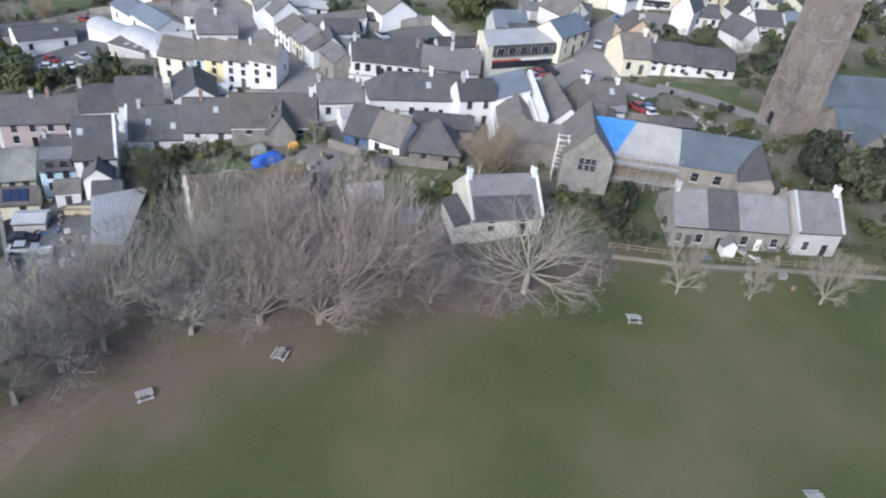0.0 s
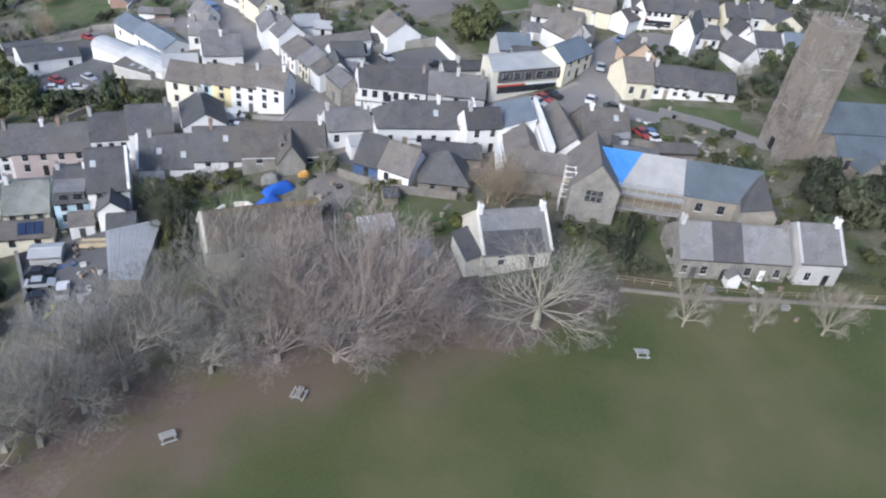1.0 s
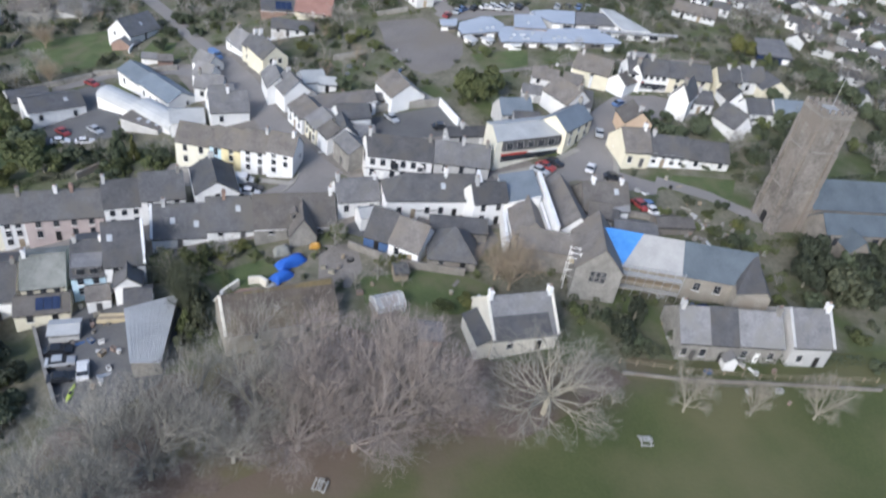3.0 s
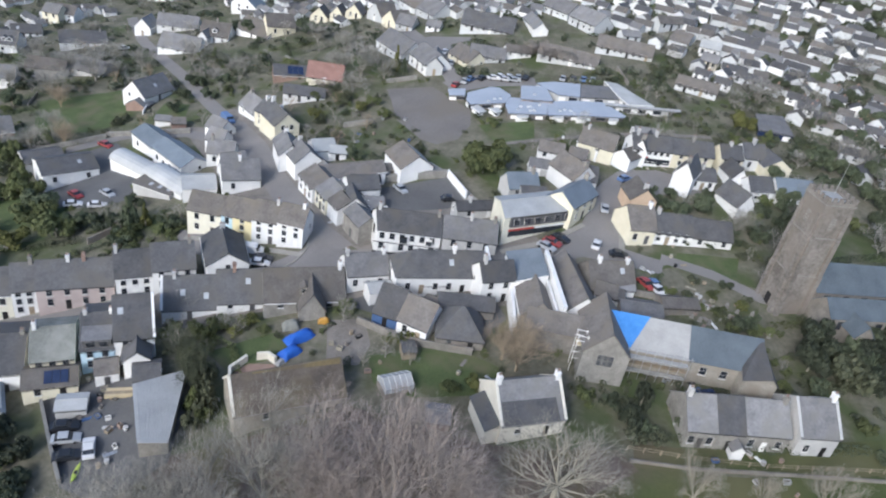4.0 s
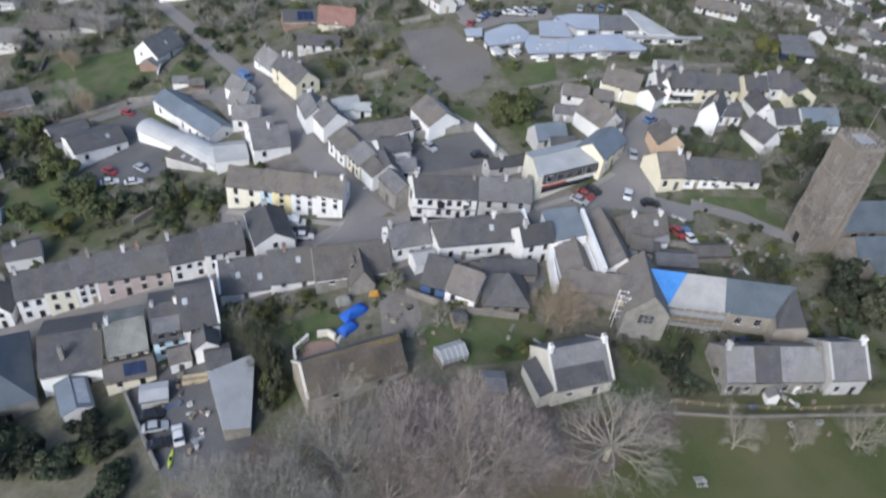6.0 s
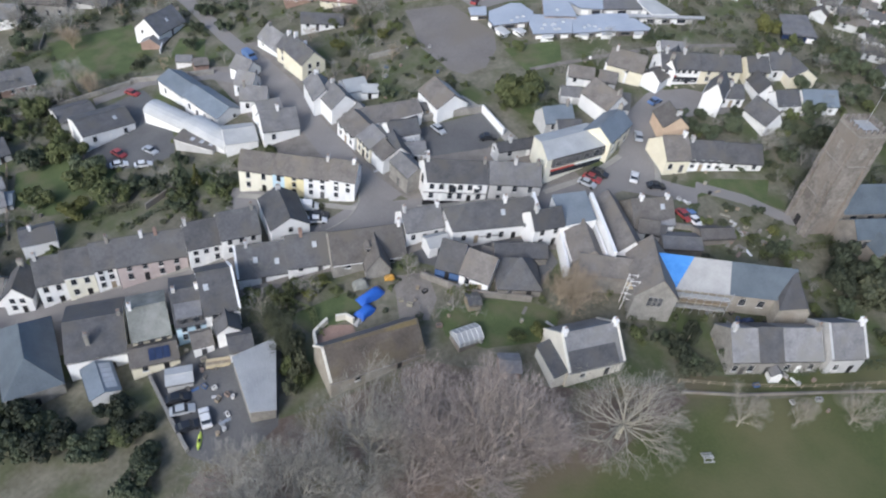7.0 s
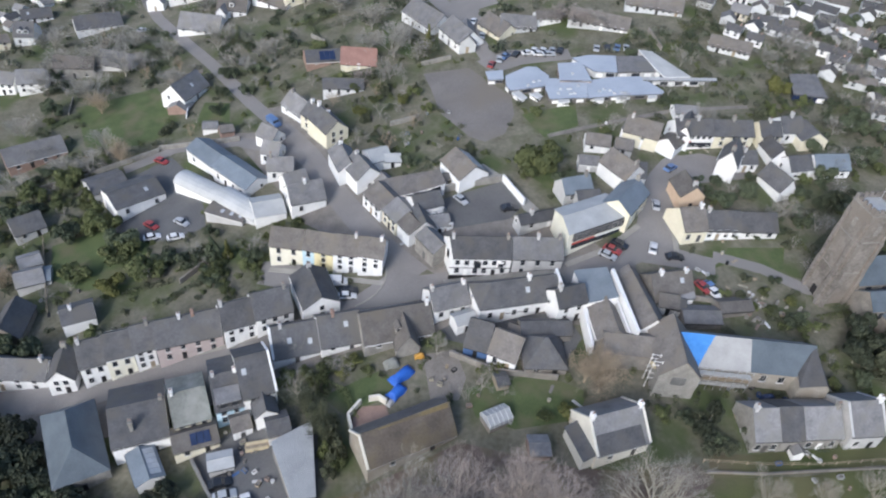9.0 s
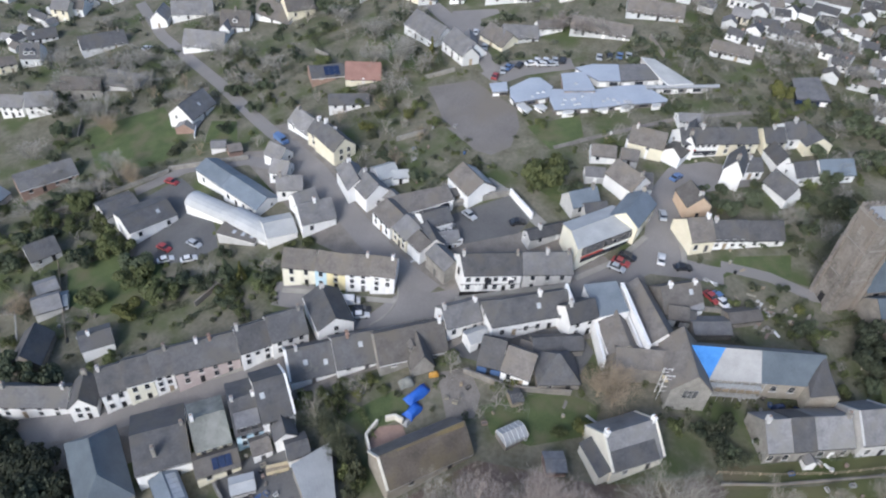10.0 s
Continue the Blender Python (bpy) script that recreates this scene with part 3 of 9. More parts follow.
def ribbon(name, label, points, width, material, lift=0.07, category="road", thick=0.0):
    pts = along(points)
    bm = bmesh.new()
    rows = []
    for p, (d, n) in zip(pts, sides_of(pts)):
        TAKEN.append((p[0], p[1], width / 2 + 1.0))
        row = []
        for f in (-0.5, 0, 0.5):
            q = Vector((p[0], p[1], 0)) - n * width * f
            row.append(bm.verts.new((q.x, q.y, land(q.x, q.y) + lift + thick)))
        rows.append(row)
    for a, b in zip(rows, rows[1:]):
        for i in (0, 1):
            bm.faces.new((a[i], b[i], b[i + 1], a[i + 1]))
    if thick:
        r = bmesh.ops.extrude_face_region(bm, geom=bm.faces[:])
        for v in [g for g in r["geom"] if isinstance(g, bmesh.types.BMVert)]:
            v.co.z -= thick + 0.3
    bmesh.ops.recalc_face_normals(bm, faces=bm.faces[:])
    if not thick and sum(f.normal.z for f in bm.faces) < 0:
        bmesh.ops.reverse_faces(bm, faces=bm.faces[:])
    return tagged(new(name, mesh_of(bm, name, material)), label, category, kind="structure")


def garden_wall(label, points, height=1.6, thick=0.4, material="stone", name="wall"):
    pts = along(points, 3.0)
    bm = bmesh.new()
    rows = []
    for p, (d, n) in zip(pts, sides_of(pts)):
        z = land(*p)
        rows.append([bm.verts.new((p[0] + n.x * s * thick / 2, p[1] + n.y * s * thick / 2, z + h)) for s, h in ((1, -0.6), (-1, -0.6), (-1, height), (1, height))])
    for a, b in zip(rows, rows[1:]):
        for i in range(4):
            bm.faces.new((a[i], a[(i + 1) % 4], b[(i + 1) % 4], b[i]))
    bm.faces.new(rows[0][::-1])
    bm.faces.new(rows[-1])
    bmesh.ops.recalc_face_normals(bm, faces=bm.faces[:])
    return tagged(new("garden_wall", mesh_of(bm, "garden_wall", material)), label, "wall")


def fence(label, points, height=1.3, gap=2.4, rails=(0.45, 0.85, 1.2), material="bench"):
    pts = along(points, gap)
    th = thing("fence", label, "fence", pose(pts[0][0], pts[0][1], land(*pts[0])))
    post = mesh_of(new_box(-0.06, -0.06, -0.4, 0.06, 0.06, height), "post", material)
    o = Vector((pts[0][0], pts[0][1], land(*pts[0])))
    for p in pts:
        part("post", post, None, th, at=Matrix.Translation(Vector((p[0], p[1], land(*p))) - o))
    for r in rails:
        for a, b in zip(pts, pts[1:]):
            bm = bmesh.new()
            tube(bm, Vector((a[0], a[1], land(*a) + r)) - o, Vector((b[0], b[1], land(*b) + r)) - o, 0.05, 0.05, 4)
            part("rail", bm, material, th)
    return th


# ---- plants ----
def twig_mesh(seed, h, r, levels, first, split, thin, low=0.28, droop=0.0):
    """Limbs and twigs of a leafless tree, as two meshes: trunk with limbs, and the crown of twigs."""
    rnd = random.Random(seed)
    thick, fine = [], []

    def limb(p, d, length, rad, level):
        q = p
        n = 3 if level < 2 else (2 if level < levels else 1)
        for i in range(n):
            d2 = (d + Vector((rnd.uniform(-0.16, 0.16), rnd.uniform(-0.16, 0.16), rnd.uniform(-0.06, 0.12) - droop * level * 0.12))).normalized()
            e = q + d2 * length / n
            (thick if level < 2 else fine).append((q, e, rad * (1 - 0.22 * i), rad * (1 - 0.22 * (i + 1))))
            if level < levels and i > 0:
                for _ in range(split if i == n - 1 else max(split - 1, 1)):
                    turn = Vector((rnd.gauss(0, 1), rnd.gauss(0, 1), rnd.gauss(0.1, 0.6))).normalized()
                    limb(e, (d2 * 0.95 + turn * 0.62).normalized(), length * rnd.uniform(0.48, 0.68), max(rad * 0.42, thin), level + 1)
            q, d = e, d2

    base = h * low
    thick.append((Vector((0, 0, -0.5)), Vector((0, 0, base)), h * 0.030, h * 0.022))
    for i in range(first):
        a = 6.2832 * i / first + rnd.uniform(-0.4, 0.4)
        out = rnd.uniform(0.25, 1.0)
        rise = rnd.uniform(0.75, 1.05) if i % 2 else rnd.uniform(0.18, 0.7)
        if low > 0.3:  # limbs that spread flat from one fork
            out, rise = (rnd.uniform(0.75, 1.0), rnd.uniform(-0.12, 0.3)) if i % 3 else (rnd.uniform(0.3, 0.7), rnd.uniform(0.6, 1.0))
        d = Vector((math.cos(a) * out * r, math.sin(a) * out * r, (h - base) * rise))
        limb(Vector((0, 0, base * rnd.uniform(0.75, 1.0))), d.normalized(), d.length * 0.5, h * 0.012, 0)
    high = max(b.z for _, b, _, _ in thick + fine)
    wide = sorted(math.hypot(b.x, b.y) for _, b, _, _ in fine)[int(len(fine) * 0.97)]
    for segs in (thick, fine):
        segs[:] = [tuple(Vector((p.x * r / wide, p.y * r / wide, p.z * h / high)) for p in (a, b)) + (ra, rb) for a, b, ra, rb in segs]
    res = []
    for segs, sides, nm, m in ((thick, 4, "trunk", "bark"), (fine, 3, "crown", None)):
        vs, fs = [], []
        for a, b, ra, rb in segs:
            q = (b - a).to_track_quat("Z", "Y")
            k = len(vs)
            if ra < thin * 1.7:
                n = q @ Vector((1, 0, 0))
                vs += [a - n * ra, a + n * ra, b + n * rb, b - n * rb]
                fs.append((k, k + 1, k + 2, k + 3))
                continue
            for p, rr in ((a, ra), (b, rb)):
                for i in range(sides):
                    w = 6.2832 * i / sides
                    vs.append(p + q @ Vector((rr * math.cos(w), rr * math.sin(w), 0)))
            fs += [(k + i, k + (i + 1) % sides, k + sides + (i + 1) % sides, k + sides + i) for i in range(sides)]
        me = bpy.data.meshes.new(nm)
        me.from_pydata(vs, [], fs)
        res.append(me)
    return res


TREES = {}


def bare_tree(x, y, h, r, tone="twig_grey", seed=1, dense=1, bark="bark", label="large leafless tree with spreading grey branches", spin=0.0, category="tree", low=0.16):
    key = (tone, seed, dense, bark, low)
    if key not in TREES:
        levels, first, split, thin = {1: (3, 8, 3, 0.030), 2: (4, 11, 2, 0.024), 3: (4, 10, 4, 0.0075), 4: (3, 8, 4, 0.036)}[dense]
        t, c = twig_mesh(seed, 12.0, 6.5, levels, 22 if low > 0.3 else first, 3 if low > 0.3 else split, thin, low)
        t.materials.append(M[bark])
        c.materials.append(M[tone])
        TREES[key] = (t, c)
    t, c = TREES[key]
    th = thing("tree", label, category, pose(x, y, land(x, y), 0, 0, spin), "leafless trees")
    m = Matrix.Diagonal((r / 6.5, r / 6.5, h / 12.0, 1))
    part("trunk", t, None, th, at=m)
    part("crown", c, None, th, at=m)
    return th


def leaf_mesh(seed, n, shape):
    """Many small leaf clumps set in lumpy masses, in a space 2 wide and 1 high."""
    rnd = random.Random(seed)
    vs, fs = [], []
    lumps = []
    for _ in range(14 if shape != "cone" else 22):
        if shape == "cone":
            z = rnd.random() ** 1.3
            rr = (1 - z) * 0.75
            a = rnd.uniform(0, 6.28)
            lumps.append((math.cos(a) * rr * 0.75, math.sin(a) * rr * 0.75, z * 0.9 + 0.05, 0.14 + 0.25 * (1 - z)))
        elif shape == "hedge":
            lumps.append((rnd.uniform(-0.8, 0.8), rnd.uniform(-0.8, 0.8), rnd.uniform(0.2, 0.7), rnd.uniform(0.22, 0.42)))
        else:
            a, rr = rnd.uniform(0, 6.28), rnd.random() ** 0.5 * 0.68
            lumps.append((math.cos(a) * rr, math.sin(a) * rr, rnd.uniform(0.3, 0.78), rnd.uniform(0.2, 0.4)))
    for _ in range(n):
        cx, cy, cz, cr = rnd.choice(lumps)
        d = Vector((rnd.gauss(0, 1), rnd.gauss(0, 1), rnd.gauss(0.25, 0.8))).normalized()
        p = Vector((cx, cy, cz)) + Vector((d.x, d.y, d.z * 0.55)) * cr * rnd.uniform(0.7, 1.12)
        if p.z < 0:
            continue
        q = (d + Vector((rnd.uniform(-0.8, 0.8), rnd.uniform(-0.8, 0.8), rnd.uniform(-0.8, 0.8)))).normalized().to_track_quat("Z", "Y")
        s = rnd.uniform(0.03, 0.075) * (1.0 if n > 1000 else 1.4)
        k = len(vs)
        vs += [p + q @ Vector(v) * s for v in ((-1, -0.7, 0), (0.2, -1, 0.25), (1, 0.3, 0), (-0.3, 1, -0.2))]
        fs.append((k, k + 1, k + 2, k + 3))
    me = bpy.data.meshes.new("crown")
    me.from_pydata(vs, [], fs)
    return me


LEAVES = {}


def shrub(x, y, r, h, tone="leaf_green", shape="round", seed=0, label="", name="shrub", lift=0.0, group="garden shrubs"):
    key = (tone, shape, seed % 4, r > 2.6)
    if key not in LEAVES:
        me = leaf_mesh(seed % 4 + 11, 2000 if r > 2.6 else 700, shape)
        me.materials.append(M[tone])
        LEAVES[key] = me
    words = {"yew_and_shade": "very dark", "leaf_dark": "dark evergreen", "leaf_green": "green evergreen", "leaf_yellow": "yellowish green", "ivy": "ivy-covered"}[tone]
    big = h > 4.5
    th = thing("tree" if big else name, label or f"{words} {'tree with a dense crown' if big else 'garden shrub with dense leaves'}", "tree" if big else "shrub", pose(x, y, land(x, y) + lift, 0, 0, seed * 47 % 360), group)
    if big:
        bm = bmesh.new()
        tube(bm, (0, 0, -0.4), (0, 0, h * 0.6), 0.03 * h, 0.015 * h, 6)
        part("trunk", bm, "bark", th)
    part("crown", LEAVES[key], None, th, at=Matrix.Diagonal((r, r, h, 1)))
    return th


def hedge(points, wide=1.2, high=1.6, tone="leaf_green", label="clipped green garden hedge"):
    """A hedge as many leaf clumps over a line."""
    pts = along(points, 1.0)
    rnd = random.Random(f"{pts[0]}")
    vs, fs = [], []
    for p, (d, n) in zip(pts, sides_of(pts)):
        for _ in range(38):
            a = rnd.uniform(0, math.pi)
            q = Vector((p[0], p[1], land(*p))) + d * rnd.uniform(-0.6, 0.6) + n * math.cos(a) * wide / 2 * rnd.uniform(0.75, 1.15) + Vector((0, 0, high * (math.sin(a) * rnd.uniform(0.7, 1.1)) * (1 if rnd.random() < 0.6 else rnd.random())))
            t = Vector((rnd.gauss(0, 1), rnd.gauss(0, 1), rnd.gauss(0.5, 1))).to_track_quat("Z", "Y")
            s = rnd.uniform(0.09, 0.2)
            k = len(vs)
            vs += [q + t @ Vector(v) * s for v in ((-1, -0.7, 0), (0.2, -1, 0.25), (1, 0.3, 0), (-0.3, 1, -0.2))]
            fs.append((k, k + 1, k + 2, k + 3))
    me = bpy.data.meshes.new("hedge")
    me.from_pydata(vs, [], fs)
    me.materials.append(M[tone])
    return tagged(new("hedge", me), label, "hedge")


# ---- vehicles and small things ----
CARS = {}


def car(x, y, yaw, paint="car_silver", label="parked silver car", van=0, lift=0.07):
    key = (paint, van)
    m = pose(x, y, land(x, y) + lift, 0, 0, yaw)
    if key in CARS:
        return tagged(copy_thing(CARS[key], m), label)
    th = thing("van" if van else "car", label, "van" if van else "car", m, "parked vehicles")
    l, w = (5.2, 1.95) if van else (4.2, 1.75)
    bm = bmesh.new()
    if van:
        prism(bm, [(-l / 2, 0.35), (l / 2, 0.35), (l / 2, 0.95), (l / 2 - 0.75, 1.1), (l / 2 - 1.35, 1.9), (l / 2 - 1.6, 2.1), (-l / 2 + 0.1, 2.1), (-l / 2, 1.9)], -w / 2, w / 2)
    else:
        prism(bm, [(-l / 2, 0.3), (l / 2, 0.3), (l / 2, 0.7), (l / 2 - 1.1, 0.92), (-l / 2 + 0.55, 0.95), (-l / 2, 0.85)], -w / 2, w / 2)
    bmesh.ops.bevel(bm, geom=bm.edges[:], offset=0.07, segments=2, affect="EDGES")
    part("body", bm, paint, th, at=Matrix.Rotation(radians(-90), 4, "Z"))
    bm = bmesh.new()
    if van:
        prism(bm, [(l / 2 - 1.36, 1.12), (l / 2 - 0.78, 1.12), (l / 2 - 1.3, 1.88), (l / 2 - 1.5, 1.9)], -w / 2 - 0.01, w / 2 + 0.01)
    else:
        prism(bm, [(-l / 2 + 0.45, 0.9), (l / 2 - 1.15, 0.9), (l / 2 - 1.75, 1.36), (-l / 2 + 1.0, 1.38)], -w / 2 + 0.1, w / 2 - 0.1)
    part("cabin", bm, "glass", th, at=Matrix.Rotation(radians(-90), 4, "Z"))
    if not van:
        part("roof", new_box(-l / 2 + 1.0, -w / 2 + 0.14, 1.37, l / 2 - 1.75, w / 2 - 0.14, 1.44, bevel=0.03), paint, th)
    for sx in (-1, 1):
        for sy in (-1, 1):
            b = bmesh.new()
            tube(b, (sx * l * 0.31, sy * (w / 2 - 0.2), 0.31), (sx * l * 0.31, sy * (w / 2 + 0.01), 0.31), 0.31, 0.31, 10)
            part("wheel", b, "tyre", th)
    CARS[key] = th
    return th


def picnic_table(x, y, yaw):
    th = thing("picnic_table", "silvery wooden picnic table standing on the grass", "picnic table", pose(x, y, land(x, y) + 0.06, 0, 0, yaw), "picnic tables on the field")
    for i in range(3):
        part("board", new_box(-0.95, -0.36 + i * 0.26, 0.72, 0.95, -0.20 + i * 0.26, 0.77), "bench", th)
    for s in (-1, 1):
        part("seat", new_box(-0.95, s * 0.80 - 0.11, 0.42, 0.95, s * 0.80 + 0.11, 0.47), "bench", th)
        for e in (-1, 1):
            b = bmesh.new()
            tube(b, (e * 0.7, s * 0.65, -0.05), (e * 0.7, s * 0.2, 0.72), 0.06, 0.06, 4)
            part("leg", b, "bench", th)
        part("cross_beam", new_box(s * 0.7 - 0.04, -0.8, 0.34, s * 0.7 + 0.04, 0.8, 0.42), "bench", th)
    return th


def sheet_heap(x, y, yaw, l, w, h, label="royal blue tarpaulin draped over a stack", material="blue_sheet"):
    """A sheet thrown over stacked goods: a lumpy cover that sags to the ground."""
    rnd = random.Random(f"{x:.1f}")
    bm = bmesh.new()
    n, m = 14, 10
    rows = []
    for j in range(m + 1):
        row = []
        for i in range(n + 1):
            u, v = i / n * 2 - 1, j / m * 2 - 1
            e = max(abs(u), abs(v))
            z = h * (1 - max(0, (e - 0.55) / 0.45) ** 1.4) * (0.8 + 0.2 * math.sin(3.1 * u + 1) * math.cos(2.3 * v)) + rnd.uniform(-0.06, 0.06)
            row.append(bm.verts.new((u * l / 2 + rnd.uniform(-0.07, 0.07), v * w / 2 * (0.9 + 0.1 * math.sin(4 * u)), max(z, 0.02))))
        rows.append(row)
    for a, b in zip(rows, rows[1:]):
        for i in range(n):
            bm.faces.new((a[i], a[i + 1], b[i + 1], b[i]))
    for f in bm.faces:
        f.smooth = True
    ob = new("tarpaulin", mesh_of(bm, "tarpaulin", material))
    ob.matrix_basis = pose(x, y, land(x, y) + 0.06, 0, 0, yaw)
    return tagged(ob, label, "tarpaulin")


def clutter(x, y, r, n, seed=0):
    """Loose garden things: crates, boards and tubs, each of its own."""
    rnd = random.Random(seed)
    for _ in range(n):
        px, py = x + rnd.gauss(0, r), y + rnd.gauss(0, r)
        kind = rnd.choice(["crate", "board", "tub", "crate"])
        m = pose(px, py, land(px, py) + 0.08, 0, 0, rnd.uniform(0, 180))
        tone = rnd.choice(["timber", "stone", "grey", "steel", "bluewall", "pot", "bark", "dark_paint", "frame"])
        if kind == "crate":
            th = thing("crate", "open slatted wooden crate standing in the yard", "crate", m, "garden clutter")
            w, h = rnd.uniform(0.3, 0.6), rnd.uniform(0.3, 0.7)
            for s in (-1, 1):
                part("side", new_box(-w, s * w * 0.6 - 0.03, 0, w, s * w * 0.6 + 0.03, h), tone, th)
                part("end", new_box(s * w - 0.03, -w * 0.57, 0, s * w + 0.03, w * 0.57, h), tone, th)
            part("base", new_box(-w + 0.03, -w * 0.57, 0.02, w - 0.03, w * 0.57, h * 0.7), "stone", th)
        elif kind == "board":
            ob = new("board", mesh_of(new_box(-rnd.uniform(0.7, 1.4), -0.3, 0, 1.0, 0.3, 0.12, bevel=0.02), "board", tone))
            ob.matrix_basis = m
            tagged(ob, "flat board lying on the ground", "board", "garden clutter")
        else:
            bm = bmesh.new()
            tube(bm, (0, 0, 0), (0, 0, 0.7), 0.32, 0.4, 10)
            ob = new("tub", mesh_of(bm, "tub", tone))
            ob.matrix_basis = m
            tagged(ob, "round garden tub standing outdoors", "tub", "garden clutter")


def pergola(x, y, yaw, l=5.0, w=4.0, h=2.6):
    th = thing("pergola", "white-painted timber pergola with open slats", "pergola", pose(x, y, land(x, y), 0, 0, yaw))
    for px in (-l / 2, l / 2):
        for py in (-w / 2, w / 2):
            part("post", new_box(px - 0.09, py - 0.09, -1.0, px + 0.09, py + 0.09, h, bevel=0.015), "frame", th)
    for py in (-w / 2, w / 2):
        part("beam", new_box(-l / 2 - 0.3, py - 0.09, h, l / 2 + 0.3, py + 0.09, h + 0.22, bevel=0.015), "frame", th)
    for i in range(7):
        px = (i / 6 - 0.5) * l
        part("slat", new_box(px - 0.1, -w / 2 - 0.3, h + 0.22, px + 0.1, w / 2 + 0.3, h + 0.4, bevel=0.015), "frame", th)
    return th


def plank_stack(x, y, yaw):
    """Sawn boards in loose layers on two bearers."""
    g = random.Random(8)
    th = thing("plank_stack", "stack of pale sawn timber planks on bearers", "timber stack", pose(x, y, land(x, y) + 0.06, 0, 0, yaw))
    for px in (-1.3, 1.3):
        part("bearer", new_box(px - 0.1, -0.9, -0.3, px + 0.1, 0.9, 0.14), "timber", th)
    for k in range(4):
        for j in range(5):
            e = g.uniform(-0.25, 0.25)
            part("plank", new_box(-2.1 + e, -0.88 + j * 0.36, 0.14 + k * 0.16, 2.1 + e, -0.56 + j * 0.36, 0.29 + k * 0.16), g.choice(["palewood", "palewood", "timber"]), th)
    return th


def kayak(x, y, yaw):
    """A hull that tapers to both ends, with a dark cockpit."""
    bm = bmesh.new()
    rings = []
    for i in range(11):
        u = i / 5 - 1
        w, h = 0.36 * (1 - abs(u) ** 2.2) + 0.02, 0.17 * (1 - 0.6 * u * u)
        rings.append([bm.verts.new((u * 1.9, w * math.cos(a), 0.2 + 0.14 * u * u + h * math.sin(a))) for a in (k * math.pi / 4 for k in range(8))])
    for a, b in zip(rings, rings[1:]):
        for k in range(8):
            bm.faces.new((a[k], b[k], b[(k + 1) % 8], a[(k + 1) % 8]))
    bm.faces.new(rings[0])
    bm.faces.new(rings[-1][::-1])
    th = thing("kayak", "lime yellow kayak lying in the yard", "kayak", pose(x, y, land(x, y) + 0.02, 0, 0, yaw))
    part("hull", bm, "kayak_yellow", th)
    part("cockpit", new_box(-0.4, -0.22, 0.3, 0.4, 0.22, 0.4, bevel=0.08), "dark_paint", th)
    return th


def greenhouse(x, y, yaw, l=5.0, w=3.6):
    th = thing("greenhouse", "small glazed greenhouse with a pale frame", "greenhouse", pose(x, y, land(x, y) + 0.05, 0, 0, yaw))
    part("plinth", new_box(-l / 2, -w / 2, -1, l / 2, w / 2, 0.7), "stone", th)
    n = 5
    for i in range(n):
        xa, xb = -l / 2 + l * i / n + 0.05, -l / 2 + l * (i + 1) / n - 0.05
        for s in (-1, 1):
            q = [(xa, s * w / 2, 1.7), (xb, s * w / 2, 1.7), (xb, 0, 2.7), (xa, 0, 2.7)]
            part("pane", slab(bmesh.new(), q if s < 0 else q[::-1], 0.04), "light_roof", th)
            part("side_pane", new_box(xa, s * (w / 2 - 0.03) - 0.02, 0.7, xb, s * (w / 2 - 0.03) + 0.02, 1.66), "skylight", th)
    for i in range(n + 1):
        b = bmesh.new()
        xx = -l / 2 + l * i / n
        for s in (-1, 1):
            tube(b, (xx, s * w / 2, 0.7), (xx, s * w / 2, 1.72), 0.05, 0.05, 4)
            tube(b, (xx, s * w / 2, 1.72), (xx, 0, 2.74), 0.05, 0.05, 4)
        part("glazing_bar", b, "frame", th)
    part("end_wall", prism(bmesh.new(), [(-w / 2 + 0.1, 0.7), (w / 2 - 0.1, 0.7), (w / 2 - 0.1, 1.65), (0, 2.6), (-w / 2 + 0.1, 1.65)], -l / 2 + 0.1, -l / 2 + 0.15), "skylight", th)
    return th


